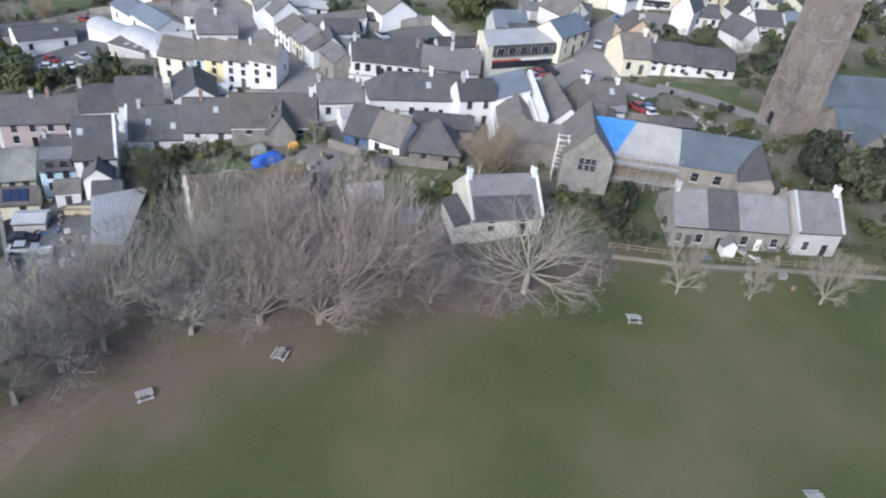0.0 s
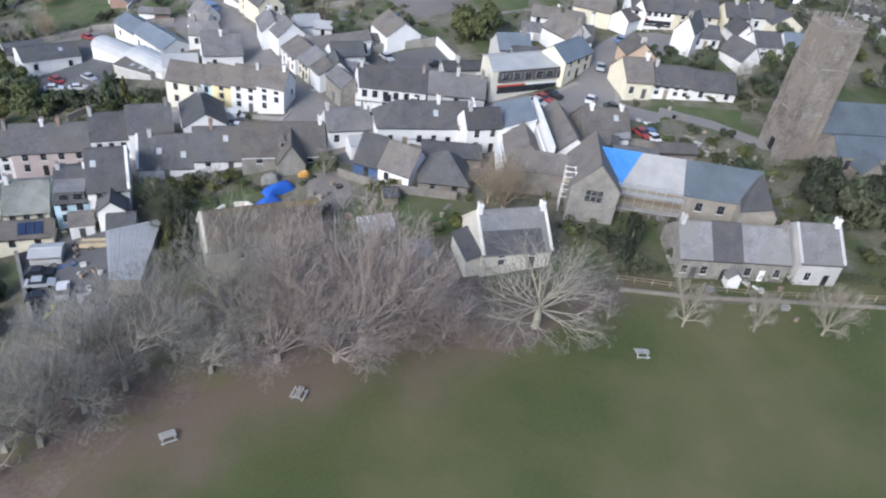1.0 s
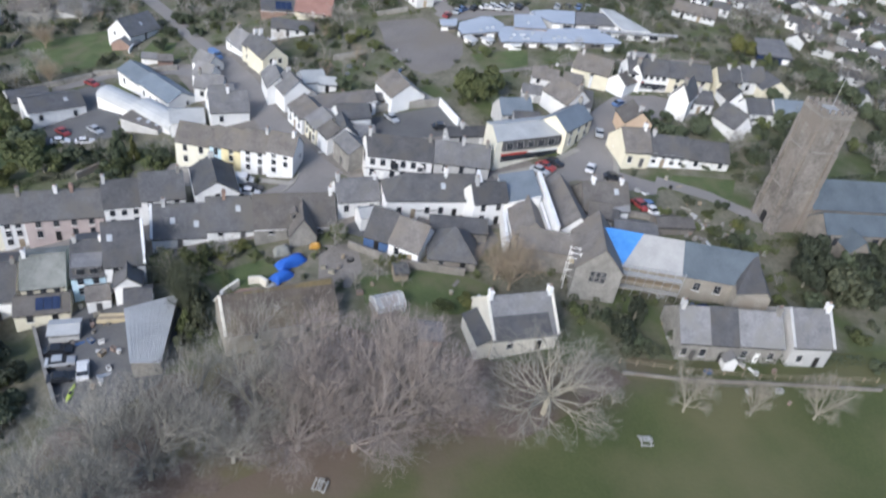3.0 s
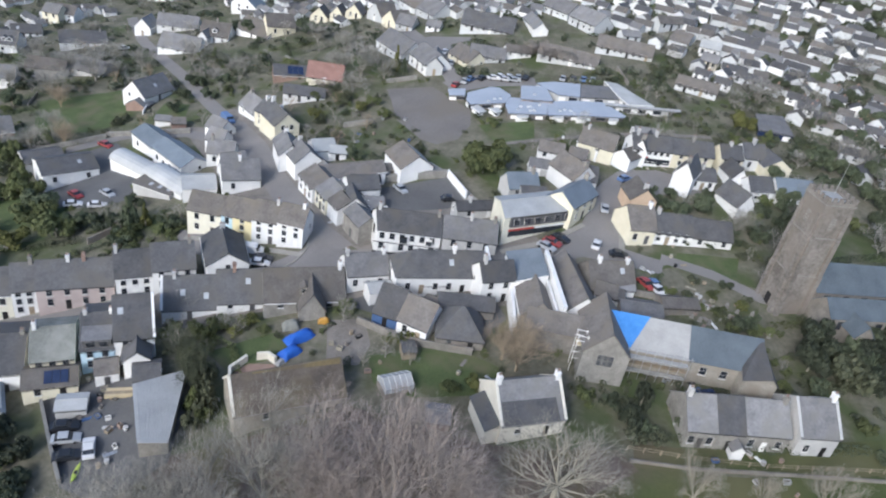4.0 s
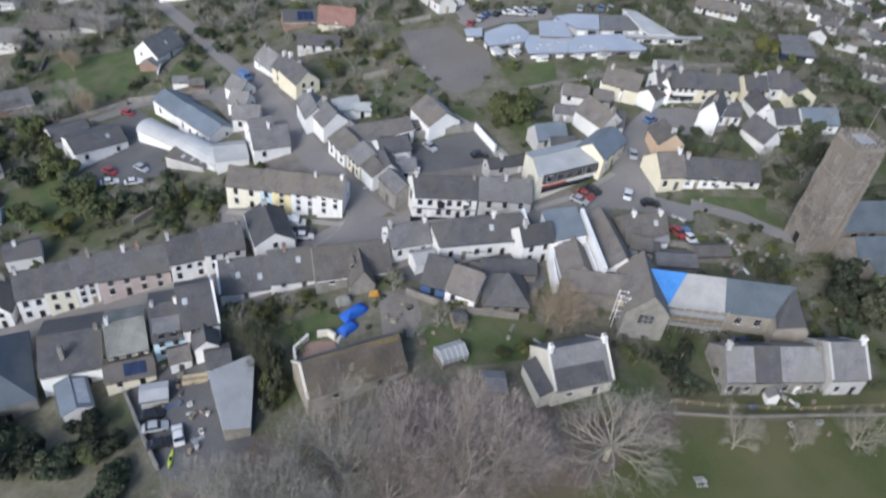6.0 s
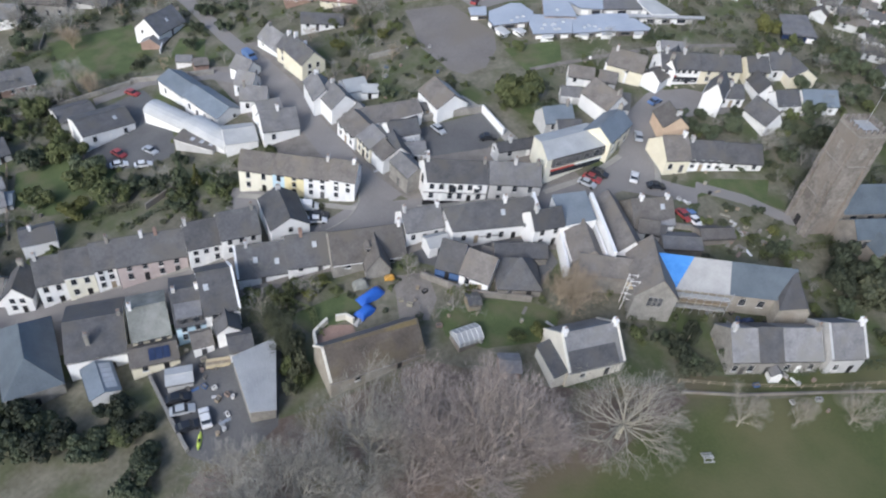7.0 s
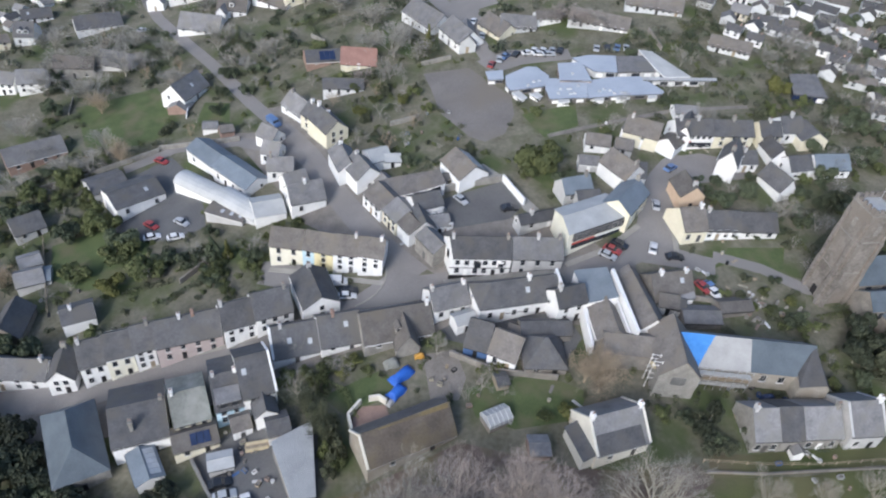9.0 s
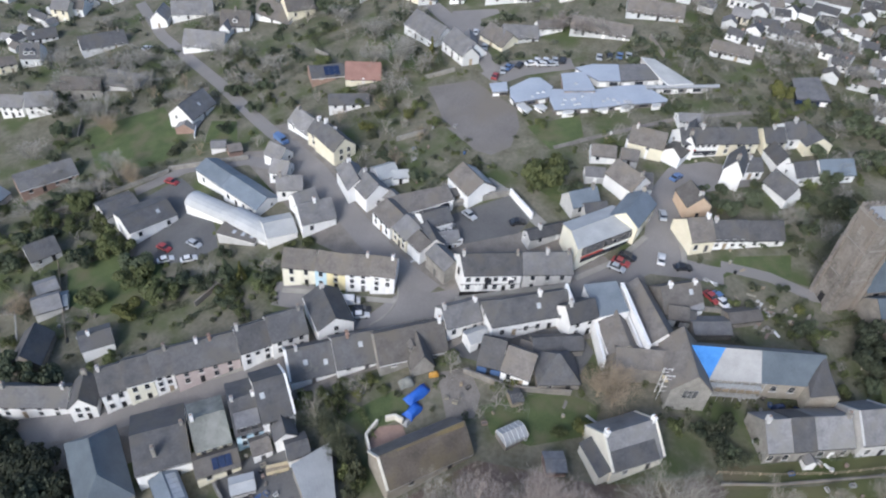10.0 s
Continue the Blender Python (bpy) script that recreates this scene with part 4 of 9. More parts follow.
# ---- the church and its hall ----
def church(x, y, yaw, w, h):
    th = thing("church", "old stone parish church with a tall square tower", "church", pose(x, y, land(x, y), 0, 0, yaw))
    bm = new_box(-w / 2, -w / 2, -4, w / 2, w / 2, h - 1.0)
    part("tower", bm, "towerstone", th)
    for z in (h * 0.34, h * 0.68, h - 1.1):
        part("string_course", new_box(-w / 2 - 0.13, -w / 2 - 0.13, z, w / 2 + 0.13, w / 2 + 0.13, z + 0.25), "greystone", th)
    for sx in (-1, 1):
        for sy in (-1, 1):
            b = bmesh.new()
            for z0, z1, e in ((-4, h * 0.34, 0.75), (h * 0.34, h * 0.68, 0.5), (h * 0.68, h * 0.88, 0.28)):
                box(b, sx * (w / 2 - 0.5) - 0.45, sy * w / 2 - (e if sy < 0 else 0.1), z0, sx * (w / 2 - 0.5) + 0.45, sy * w / 2 + (e if sy > 0 else 0.1), z1)
                box(b, sx * w / 2 - (e if sx < 0 else 0.1), sy * (w / 2 - 0.5) - 0.45, z0, sx * w / 2 + (e if sx > 0 else 0.1), sy * (w / 2 - 0.5) + 0.45, z1)
            part("buttress", b, "towerstone", th)
    n = 5
    for s in range(4):
        r = Matrix.Rotation(radians(90 * s), 4, "Z")
        part("parapet", new_box(-w / 2, -w / 2, h - 1.0, w / 2 - 0.45, -w / 2 + 0.42, h - 0.3), "towerstone", th, at=r)
        for i in range(n):
            xx = -w / 2 + w * i / n
            part("merlon", new_box(xx, -w / 2 + 0.02, h - 0.3, xx + w / n * 0.55, -w / 2 + 0.4, h + 0.45), "towerstone", th, at=r)
        o = part("belfry_opening", new_box(-0.6, -w / 2 - 0.03, h * 0.75, 0.6, -w / 2 + 0.1, h * 0.86), "stone", th, "stone belfry louvre", at=r)
        for i in range(5):
            part("slat", slab(bmesh.new(), [(-0.55, -w / 2 - 0.12, h * 0.765 + i * 0.5), (0.55, -w / 2 - 0.12, h * 0.765 + i * 0.5), (0.55, -w / 2 - 0.02, h * 0.765 + i * 0.5 + 0.25), (-0.55, -w / 2 - 0.02, h * 0.765 + i * 0.5 + 0.25)], 0.05), "greystone", o)
    part("tower_roof", new_box(-w / 2 + 0.4, -w / 2 + 0.4, h - 1.1, w / 2 - 0.4, w / 2 - 0.4, h - 0.78), "light_roof", th)
    part("door", new_box(-w / 2 - 0.06, -0.7, 0, -w / 2 + 0.1, 0.7, 2.4), "dark_paint", th)
    b = bmesh.new()
    tube(b, (w * 0.28, w * 0.28, h - 1), (w * 0.28, w * 0.28, h + 6), 0.07, 0.04, 6)
    part("flagpole", b, "steel", th)
    for y0, wd, e, rs, ln in ((0, 8.5, 6.0, 4.2, 24), (-7.2, 6.2, 4.2, 2.6, 21)):
        ob = part("nave" if y0 == 0 else "aisle", prism(bmesh.new(), [(-wd / 2, -4), (wd / 2, -4), (wd / 2, e), (0, e + rs), (-wd / 2, e)], 0, ln), "stone", th, at=Matrix.Translation((w / 2, y0, 0)))
        b = bmesh.new()
        for q in roof_planes(ln, wd, e + 0.14, rs):
            slab(b, q, 0.13)
        part("roof", b, "teal_slate", ob, at=Matrix.Translation((ln / 2, 0, 0)))
        for i in range(5):
            part("window", new_box(2 + i * 4.2, -wd / 2 - 0.05, 1.6, 3.4 + i * 4.2, -wd / 2 + 0.1, e - 0.8), "glass", ob)
    ob = part("porch", prism(bmesh.new(), [(-2, -4), (2, -4), (2, 3), (0, 5.2), (-2, 3)], -2.2, 2.2), "stone", th, at=Matrix.Translation((w / 2 + 5.0, -12.0, 0)) @ Matrix.Rotation(radians(90), 4, "Z"))
    b = bmesh.new()
    for q in roof_planes(4.6, 4.0, 3.14, 2.3):
        slab(b, q, 0.13)
    part("roof", b, "teal_slate", ob)
    return th


def church_hall(x, y, yaw, L, D, eave, rise):
    """A stone range under repair: its roof part tarpaulin, part sheeting, part slate, hipped at one end, with a gabled cross wing."""
    th = thing("hall", "stone hall under repair with a blue roof sheet", "hall", pose(x, y, land(x, y) + 0.1, 0, 0, yaw))
    part("wall", prism(bmesh.new(), [(-D / 2, -4), (D / 2, -4), (D / 2, eave), (0, eave + rise), (-D / 2, eave)], -L / 2, L / 2), "palestone", th)
    o = 0.3
    k = rise / (D / 2)
    ze, zr = eave - o * k + 0.14, eave + rise + 0.14
    xs = (-L / 2, -L / 2 + L * 0.13, -L / 2 + L * 0.52, L / 2)
    front = lambda a, b, c=None: [(a, -D / 2 - o, ze), (b, -D / 2 - o, ze), (c if c is not None else b, 0, zr), (a, 0, zr)]
    hx = L / 2 + 0.1
    t = [(-L / 2 - 0.3, -D / 2 - o, ze + 0.06), (-L / 2 + L * 0.13, -D / 2 - o, ze + 0.06), (-L / 2 + L * 0.25, 0, zr + 0.06), (-L / 2 - 0.3, 0, zr + 0.06)]
    part("tarpaulin", slab(bmesh.new(), t, 0.05), "tarp", th, "bright blue roof sheet")
    part("sheeted_roof", slab(bmesh.new(), front(-L / 2, xs[2]), 0.12), "sheeting", th, "pale temporary roof sheeting")
    part("slate_roof", slab(bmesh.new(), front(xs[2] + 0.03, L / 2 + o, hx), 0.12), "teal_slate", th)
    part("rear_roof", slab(bmesh.new(), [(L / 2 + o, D / 2 + o, ze), (-L / 2, D / 2 + o, ze), (-L / 2, 0, zr), (hx, 0, zr)], 0.12), "slate", th)
    # end wing, its ridge falling away from the main one
    fy, xa, xe, xb = -D / 2 - 2.6, L / 2 - 3.9, L / 2 + 0.7, L / 2 + 1.9
    part("end_wing", prism(bmesh.new(), [(xa, -4), (xb, -4), (xb, eave - 0.4), (xe, eave + 1.0), (xa, eave - 0.1)], -1.0, -fy), "palestone", th, "projecting pale stone end wing", at=Matrix(((0, 1, 0, 0), (-1, 0, 0, 0), (0, 0, 1, 0), (0, 0, 0, 1))))
    b = bmesh.new()
    slab(b, [(xa - 0.3, fy - 0.35, eave - 0.02), (xe, fy - 0.3, eave + 1.2), (L / 2 - 0.1, 0.5, zr), (xa + 0.3, -D / 2 + 0.2, eave + 0.5)], 0.12)
    slab(b, [(xe, fy - 0.3, eave + 1.2), (xb + 0.3, fy - 0.3, eave - 0.3), (xb + 0.3, 1.0, eave - 0.3), (L / 2 - 0.1, 0.5, zr)], 0.12)
    part("end_wing_roof", b, "slate_dark", th)
    for i in range(7):
        px = -L / 2 + L * (i + 0.7) / 7.4
        if -L / 2 + L * 0.55 < px < L / 2 - 4.5:
            add_window(th, Matrix.Translation((px, -D / 2, 1.4)), 1.2, 1.6)
    # scaffold along the sheeted part
    sc = part("scaffold", new_box(xs[0] + 3, -D / 2 - 1.5, 2.0, xs[2], -D / 2 - 0.25, 2.07), "timber", th, "scaffold boards and poles")
    for z in (0.4, 3.2):
        part("board_run", new_box(xs[0] + 3, -D / 2 - 1.5, z, xs[2], -D / 2 - 0.4, z + 0.12), "bench", sc)
    for i in range(8):
        px = xs[0] + 3 + (xs[2] - xs[0] - 3) * i / 7
        b = bmesh.new()
        tube(b, (px, -D / 2 - 1.45, -3), (px, -D / 2 - 1.45, 5.4), 0.05, 0.05, 5)
        part("pole", b, "steel", sc)
    for z in (1.0, 3.0, 5.0):
        b = bmesh.new()
        tube(b, (xs[0] + 2.8, -D / 2 - 1.5, z), (xs[2] + 0.3, -D / 2 - 1.5, z), 0.05, 0.05, 5)
        part("ledger", b, "steel", sc)
    # gabled cross wing
    wx, ww, wl, we, wr = -L / 2 - 0.9, 7.8, 12.4, 4.6, 4.2
    wing = part("cross_wing", prism(bmesh.new(), [(-ww / 2, -4), (ww / 2, -4), (ww / 2, we), (0, we + wr), (-ww / 2, we)], -wl / 2, wl / 2), "greystone", th, at=Matrix.Translation((wx, -2.1, 0)) @ Matrix.Rotation(radians(90), 4, "Z"))
    b = bmesh.new()
    for q in roof_planes(wl, ww, we + 0.14, wr):
        slab(b, q, 0.13)
    part("roof", b, "slate_brown", wing)
    for i in range(3):
        for j in range(2):
            add_window(wing, Matrix.Translation((-wl / 2, (i - 1) * 0.95, 2.2 + j * 1.1)) @ Matrix.Rotation(radians(-90), 4, "Z"), 0.8, 1.0, False)
    low = part("low_wing", prism(bmesh.new(), [(-3.2, -4), (3.2, -4), (3.2, 3.1), (0, 5.3), (-3.2, 3.1)], -5, 5), "stone", th, at=Matrix.Translation((wx - 8.3, 0.5, 0)))
    b = bmesh.new()
    for q in roof_planes(10, 6.4, 3.24, 2.2):
        slab(b, q, 0.13)
    part("roof", b, "slate_brown", low)
    # scaffold tower at the corner
    st = part("scaffold_tower", new_box(wx - 4.9, -6.3, 3.9, wx - 3.3, -4.6, 3.97), "palewood", th)
    for sx in (wx - 4.9, wx - 3.3):
        for sy in (-6.3, -4.6):
            b = bmesh.new()
            tube(b, (sx, sy, -3), (sx, sy, 6.2), 0.06, 0.06, 5)
            part("pole", b, "frame", st)
    for z in (1.2, 2.6, 4.9, 5.9):
        for sy in (-6.3, -4.6):
            b = bmesh.new()
            tube(b, (wx - 5.1, sy, z), (wx - 3.1, sy, z), 0.06, 0.06, 5)
            part("ledger", b, "frame", st)
    return th


def school_block(label, c, h, tone="school_roof", lights=0, wall="grey", trim="dark_paint", inset=0.97, name="school_block", group="school blocks", category="school"):
    """A low block on an uneven outline, its sheet roof overhanging walls of windows and white panels."""
    x, y = sum(p[0] for p in c) / len(c), sum(p[1] for p in c) / len(c)
    z = land(x, y)
    cover([p[:2] for p in c])
    th = thing(name, label, category, pose(x, y, z), group)
    q = [Vector((p[0] - x, p[1] - y, land(p[0], p[1]) - z + (p[2] if len(p) > 2 else h))) for p in c]
    if sum(a.x * b.y - b.x * a.y for a, b in zip(q, q[1:] + q[:1])) < 0:
        q.reverse()
    bm = bmesh.new()
    top, low = [bm.verts.new((p.x * inset, p.y * inset, p.z - 0.2)) for p in q], [bm.verts.new((p.x * inset, p.y * inset, p.z - h - 2.5)) for p in q]
    bm.faces.new(top)
    for k in range(len(q)):
        m = (k + 1) % len(q)
        bm.faces.new((low[k], low[m], top[m], top[k]))
    bmesh.ops.triangulate(bm, faces=bm.faces[:])
    part("wall", bm, wall, th)
    bm = bmesh.new()
    up, dn = [bm.verts.new(p + Vector((0, 0, 0.12))) for p in q], [bm.verts.new(p - Vector((0, 0, 0.16))) for p in q]
    bm.faces.new(up)
    bm.faces.new(list(reversed(dn)))
    for k in range(len(q)):
        m = (k + 1) % len(q)
        bm.faces.new((dn[k], dn[m], up[m], up[k]))
    bmesh.ops.triangulate(bm, faces=bm.faces[:])
    roof = part("roof", bm, tone, th)
    rnd = random.Random(f"{x:.0f} {y:.0f}")
    for _ in range(lights):
        a = q[0].lerp(q[1], rnd.uniform(0.15, 0.85))
        b = q[-1].lerp(q[2], rnd.uniform(0.15, 0.85))
        part("roof_light", new_box(-0.45, -0.45, -0.1, 0.45, 0.45, 0.4, bevel=0.08), "skylight", roof, at=Matrix.Translation(a.lerp(b, rnd.uniform(0.25, 0.75)) + Vector((0, 0, 0.12))))
    for a, b in zip(q, q[1:] + q[:1]):
        d = b - a
        if d.x < abs(d.y) * 0.4 or d.length < 3:
            continue
        rot = d.to_track_quat("X", "Z").to_matrix().to_4x4()
        b2 = bmesh.new()
        tube(b2, a + Vector((0, 0, 0.05)), b + Vector((0, 0, 0.05)), 0.09, 0.09, 4)
        part("fascia", b2, trim, roof)
        n = max(2, int(d.length / 3.0))
        for k in range(n):
            p = a.lerp(b, (k + 0.5) / n)
            m = Matrix.Translation((p.x * inset, p.y * inset, p.z - h)) @ rot
            if k % 2:
                part("window", new_box(-1.2, -0.06, 0.5, 1.2, 0.05, h - 0.35), "glass", th, at=m)
            elif rnd.random() < 0.7:
                part("panel", new_box(-1.0, -0.08, 0.2, 1.0, 0.05, h - 0.5), "frame", th, at=m)
    return th


def headstone(x, y, yaw, h):
    th = thing("headstone", "weathered grey headstone in the churchyard grass", "headstone", pose(x, y, land(x, y), 0, 0, yaw), "churchyard headstones")
    b = prism(bmesh.new(), [(-0.35, -0.4), (0.35, -0.4), (0.35, h * 0.75), (0.22, h * 0.94), (0, h), (-0.22, h * 0.94), (-0.35, h * 0.75)], -0.08, 0.08)
    part("slab", b, "greystone", th)
    part("plinth", new_box(-0.2, -0.45, -0.4, 0.2, 0.45, 0.1), "greystone", th)


def pale_store(c):
    """A low store with a pale sheet roof on four walls that are not square to one another."""
    x, y = sum(p[0] for p in c) / 4, sum(p[1] for p in c) / 4
    th = thing("store", "low store with a pale grey sheet roof", "shed", pose(x, y, land(x, y)))
    TAKEN.append((x, y, 6.0))
    q = [Vector((p[0] - x, p[1] - y, 0)) for p in c]
    for i in range(4):
        a, b = q[i], q[(i + 1) % 4]
        d = (b - a).normalized()
        n = Vector((-d.y, d.x, 0)) * 0.25
        bm = bmesh.new()
        v = [bm.verts.new(p + Vector((0, 0, z))) for z in (-3.0, 2.8) for p in (a, b, b + n, a + n)]
        for f in ((0, 3, 2, 1), (4, 5, 6, 7), (0, 1, 5, 4), (1, 2, 6, 5), (2, 3, 7, 6), (3, 0, 4, 7)):
            bm.faces.new([v[k] for k in f])
        part("wall", bm, "greystone", th)
    top = [p * 1.04 + Vector((0, 0, 2.85 + 0.5 * (i > 1))) for i, p in enumerate(q)]
    roof = part("roof", slab(bmesh.new(), top, 0.1), "light_roof", th)
    for i in range(1, 12):
        f = i / 12
        b = bmesh.new()
        tube(b, top[0].lerp(top[1], f) + Vector((0, 0, 0.03)), top[3].lerp(top[2], f) + Vector((0, 0, 0.03)), 0.03, 0.03, 4)
        part("sheet_seam", b, "light_roof", roof)
    return th

# ---- surfaces, walls, plants and loose things ----
patch("field", "worn green playing field grass with brown patches", [(-52.5, 36.2), (-42.0, 33.8), (-21.6, 34.2), (5.0, 35.9), (54.7, 42.9), (81.0, 89.2), (63.0, 92.8), (39.3, 86.8), (22.7, 84.7), (15.5, 79.4), (6.0, 71.1), (-2.9, 71.0), (-16.8, 66.3), (-26.1, 63.2), (-31.3, 59.7), (-41.9, 55.0), (-54.6, 47.2), (-66.9, 36.1)], "field", 0.05)
patch("lawn", "mown green garden lawn", [(-46.5, 99.6), (-40.0, 103.3), (-34.5, 99.4), (-39.3, 96.3), (-45.6, 93.4), (-50.7, 97.1)], "lawn", 0.05, "lawn")
patch("lawn", "mown green garden lawn", [(-22.8, 99.4), (-13.9, 102.0), (-4.9, 102.3), (0.5, 100.0), (-1.1, 94.0), (-13.1, 91.2), (-20.5, 93.4)], "lawn", 0.05, "lawn")
patch("lawn", "rough green churchyard grass", [(35.6, 140.4), (49.3, 142.2), (47.1, 134.2), (37.2, 130.1), (32.7, 132.8)], "lawn", 0.05, "lawn")
patch("lawn", "green paddock grass", [(-153.0, 208.0), (-129.3, 217.4), (-118.5, 203.0), (-118.2, 185.8), (-128.3, 184.5), (-139.7, 185.9)], "lawn", 0.05, "lawn")
patch("lawn", "green garden lawn", [(-109.1, 205.9), (-100.4, 204.2), (-97.4, 193.5), (-108.3, 194.0)], "lawn", 0.05, "lawn")
patch("lawn", "rough green garden grass", [(-129.1, 142.9), (-114.8, 149.9), (-103.0, 142.7), (-101.3, 129.6), (-113.1, 126.9), (-123.7, 131.1)], "lawn", 0.05, "lawn")
patch("lawn", "strip of green grass above the playground", [(-64.1, 243.3), (-55.9, 239.4), (-44.1, 223.9), (-44.8, 217.6), (-52.4, 225.2), (-62.7, 236.3)], "lawn", 0.05, "lawn")
patch("yard", "grey tarmac turning place on the estate", [(-36.5, 241.0), (-26.3, 227.0), (-22.7, 231.0), (-26.0, 245.0), (-19.5, 247.5), (-20.5, 250.5), (-35.7, 253.0)], "asphalt", 0.06, "road")
patch("lawn", "green school grass", [(-11.9, 186.4), (3.0, 190.7), (3.3, 181.3), (-5.8, 176.2)], "lawn", 0.05, "lawn")
patch("lawn", "green bank of grass", [(-11.1, 168.7), (-4.7, 164.2), (1.3, 157.0), (-4.4, 156.0), (-9.8, 161.2)], "lawn", 0.05, "lawn")
patch("playground", "grey tarmac school playground", [(-41.2, 209.4), (-27.7, 210.5), (-20.7, 202.0), (-14.7, 194.8), (-13.9, 186.3), (-16.4, 177.9), (-21.6, 175.0), (-25.9, 177.4), (-34.5, 188.7), (-38.2, 201.1)], "playground", 0.07, "playground")
patch("car_park", "dark tarmac car park behind the inn", [(-31.8, 152.9), (-16.8, 159.1), (-11.8, 150.2), (-14.8, 145.9), (-27.6, 143.0)], "dark_tarmac", 0.08, "car park")
patch("car_park", "dark tarmac yard with parked cars", [(-116.0, 152.0), (-121.0, 168.0), (-110.0, 178.0), (-101.0, 169.0), (-93.0, 155.0), (-90.2, 147.4), (-97.2, 143.1), (-112.4, 143.6)], "dark_tarmac", 0.08, "yard")
patch("yard", "brown gravel yard", [(-30.9, 103.2), (-32.2, 107.2), (-25.3, 108.5), (-22.8, 101.9), (-23.9, 96.9), (-29.3, 96.3)], "gravel", 0.06, "yard")
patch("yard", "dark worn tarmac yard behind the houses", [(-73.0, 84.0), (-66.0, 90.0), (-57.0, 91.0), (-50.0, 90.0), (-47.0, 74.5), (-53.0, 66.5), (-60.5, 68.7), (-66.0, 75.7)], "dark_tarmac", 0.06, "yard")
patch("yard", "pale tarmac forecourt", [(-71.7, 134.2), (-64.9, 134.5), (-55.3, 126.0), (-57.6, 123.7), (-71.5, 127.2)], "asphalt", 0.07, "yard")
patch("churchyard", "rough grey-green churchyard ground", [(25.9, 130.7), (35.9, 136.3), (52.1, 133.1), (49.9, 125.3), (35.8, 123.9), (27.4, 125.4)], "scrub", 0.06, "churchyard")
patch("car_park", "grey tarmac school car park", [(-25.3, 213.7), (-16.0, 218.8), (2.0, 218.0), (3.1, 212.6), (-11.8, 210.5), (-20.2, 206.5)], "asphalt", 0.07, "car park")
ribbon("road", "grey asphalt estate road", [(-44.4, 261.7), (-35.6, 245.6), (-28.6, 234.1), (-25.6, 224.6), (-21.6, 214.6)], 5.0, "asphalt", 0.10)
patch("yard", "grey-brown paved yards behind the inn", [(-61.9, 167.4), (-53.6, 151.3), (-43.5, 137.2), (-29.8, 127.9), (-3.1, 130.9), (7.4, 136.1), (-3.5, 148.3), (-11.6, 146.5), (-30.6, 145.5), (-42.4, 154.2), (-52.9, 168.4)], "gravel", 0.055, "yard")
patch("yard", "grey-brown paved ground along the street", [(-123.5, 92.9), (-84.1, 102.9), (-48.7, 115.5), (-34.6, 123.3), (-4.6, 128.5), (13.7, 134.7), (13.3, 122.2), (0.7, 115.8), (-21.9, 113.4), (-47.5, 107.6), (-71.2, 95.8), (-94.0, 87.3), (-116.9, 85.3)], "gravel", 0.055, "yard")
patch("yard", "dark paved yards between the cottages", [(-31.0, 112.0), (-24.0, 116.4), (-3.0, 118.6), (0.5, 112.5), (-3.0, 106.5), (-14.0, 107.0), (-22.0, 109.5)], "dark_tarmac", 0.075, "yard")
patch("yard", "grey paved ground round the junction", [(6.1, 136.1), (15.1, 145.1), (18.4, 160.3), (27.2, 171.1), (46.2, 170.5), (44.8, 164.2), (27.5, 159.9), (24.1, 138.7), (33.3, 136.1), (28.8, 132.5), (15.0, 134.0)], "asphalt", 0.06, "yard")
patch("yard", "grey paved ground along the side street", [(-88.1, 198.8), (-81.3, 200.3), (-63.5, 177.0), (-51.7, 159.4), (-54.2, 155.5), (-64.8, 165.5), (-81.6, 185.2)], "gravel", 0.055, "yard")
patch("yard", "grey paved yards behind the cottages", [(-95.9, 187.7), (-83.6, 186.9), (-61.4, 163.9), (-46.9, 142.9), (-51.7, 137.8), (-64.4, 146.5), (-72.5, 157.7)], "gravel", 0.06, "yard")
ribbon("road", "grey asphalt main street", [(-128.5, 93.0), (-115.2, 96.3), (-101.0, 98.2), (-84.5, 104.3), (-68.5, 109.2), (-51.3, 116.1), (-43.0, 120.6), (-37.2, 125.0)], 7.0, "asphalt", 0.08)
ribbon("road", "grey asphalt side street climbing the hill", [(-34.9, 128.2), (-42.7, 135.7), (-51.6, 147.2), (-60.9, 160.5), (-69.5, 174.4), (-81.0, 188.6)], 6.2, "asphalt", 0.10)
ribbon("road", "narrow asphalt road climbing out of the town", [(-79.6, 187.0), (-94.0, 204.0), (-114.0, 229.5), (-133.0, 251.5), (-147.5, 268.5), (-169.0, 301.0)], 4.2, "asphalt", 0.12)
ribbon("road", "grey asphalt street past the inn", [(-38.4, 124.3), (-29.7, 125.5), (-17.1, 127.6), (-3.2, 129.6), (5.9, 132.8), (15.5, 138.2)], 7.0, "asphalt", 0.12)
ribbon("road", "grey asphalt street curving up the hill", [(15.2, 136.5), (18.2, 143.5), (19.9, 150.8), (21.9, 159.5), (26.4, 166.4), (34.1, 168.8), (41.2, 167.5)], 7.0, "asphalt", 0.10)
ribbon("road", "grey asphalt lane to the church", [(15.5, 138.2), (21.6, 136.0), (31.7, 134.3)], 5.0, "asphalt", 0.09)
patch("junction", "wide grey asphalt junction", [(-44.2, 137.0), (-37.4, 129.3), (-28.4, 126.3), (-33.9, 121.2), (-44.2, 119.2), (-50.5, 117.5), (-55.5, 116.1), (-59.8, 117.3), (-48.6, 122.1), (-42.0, 128.5)], "asphalt", 0.14, "road")
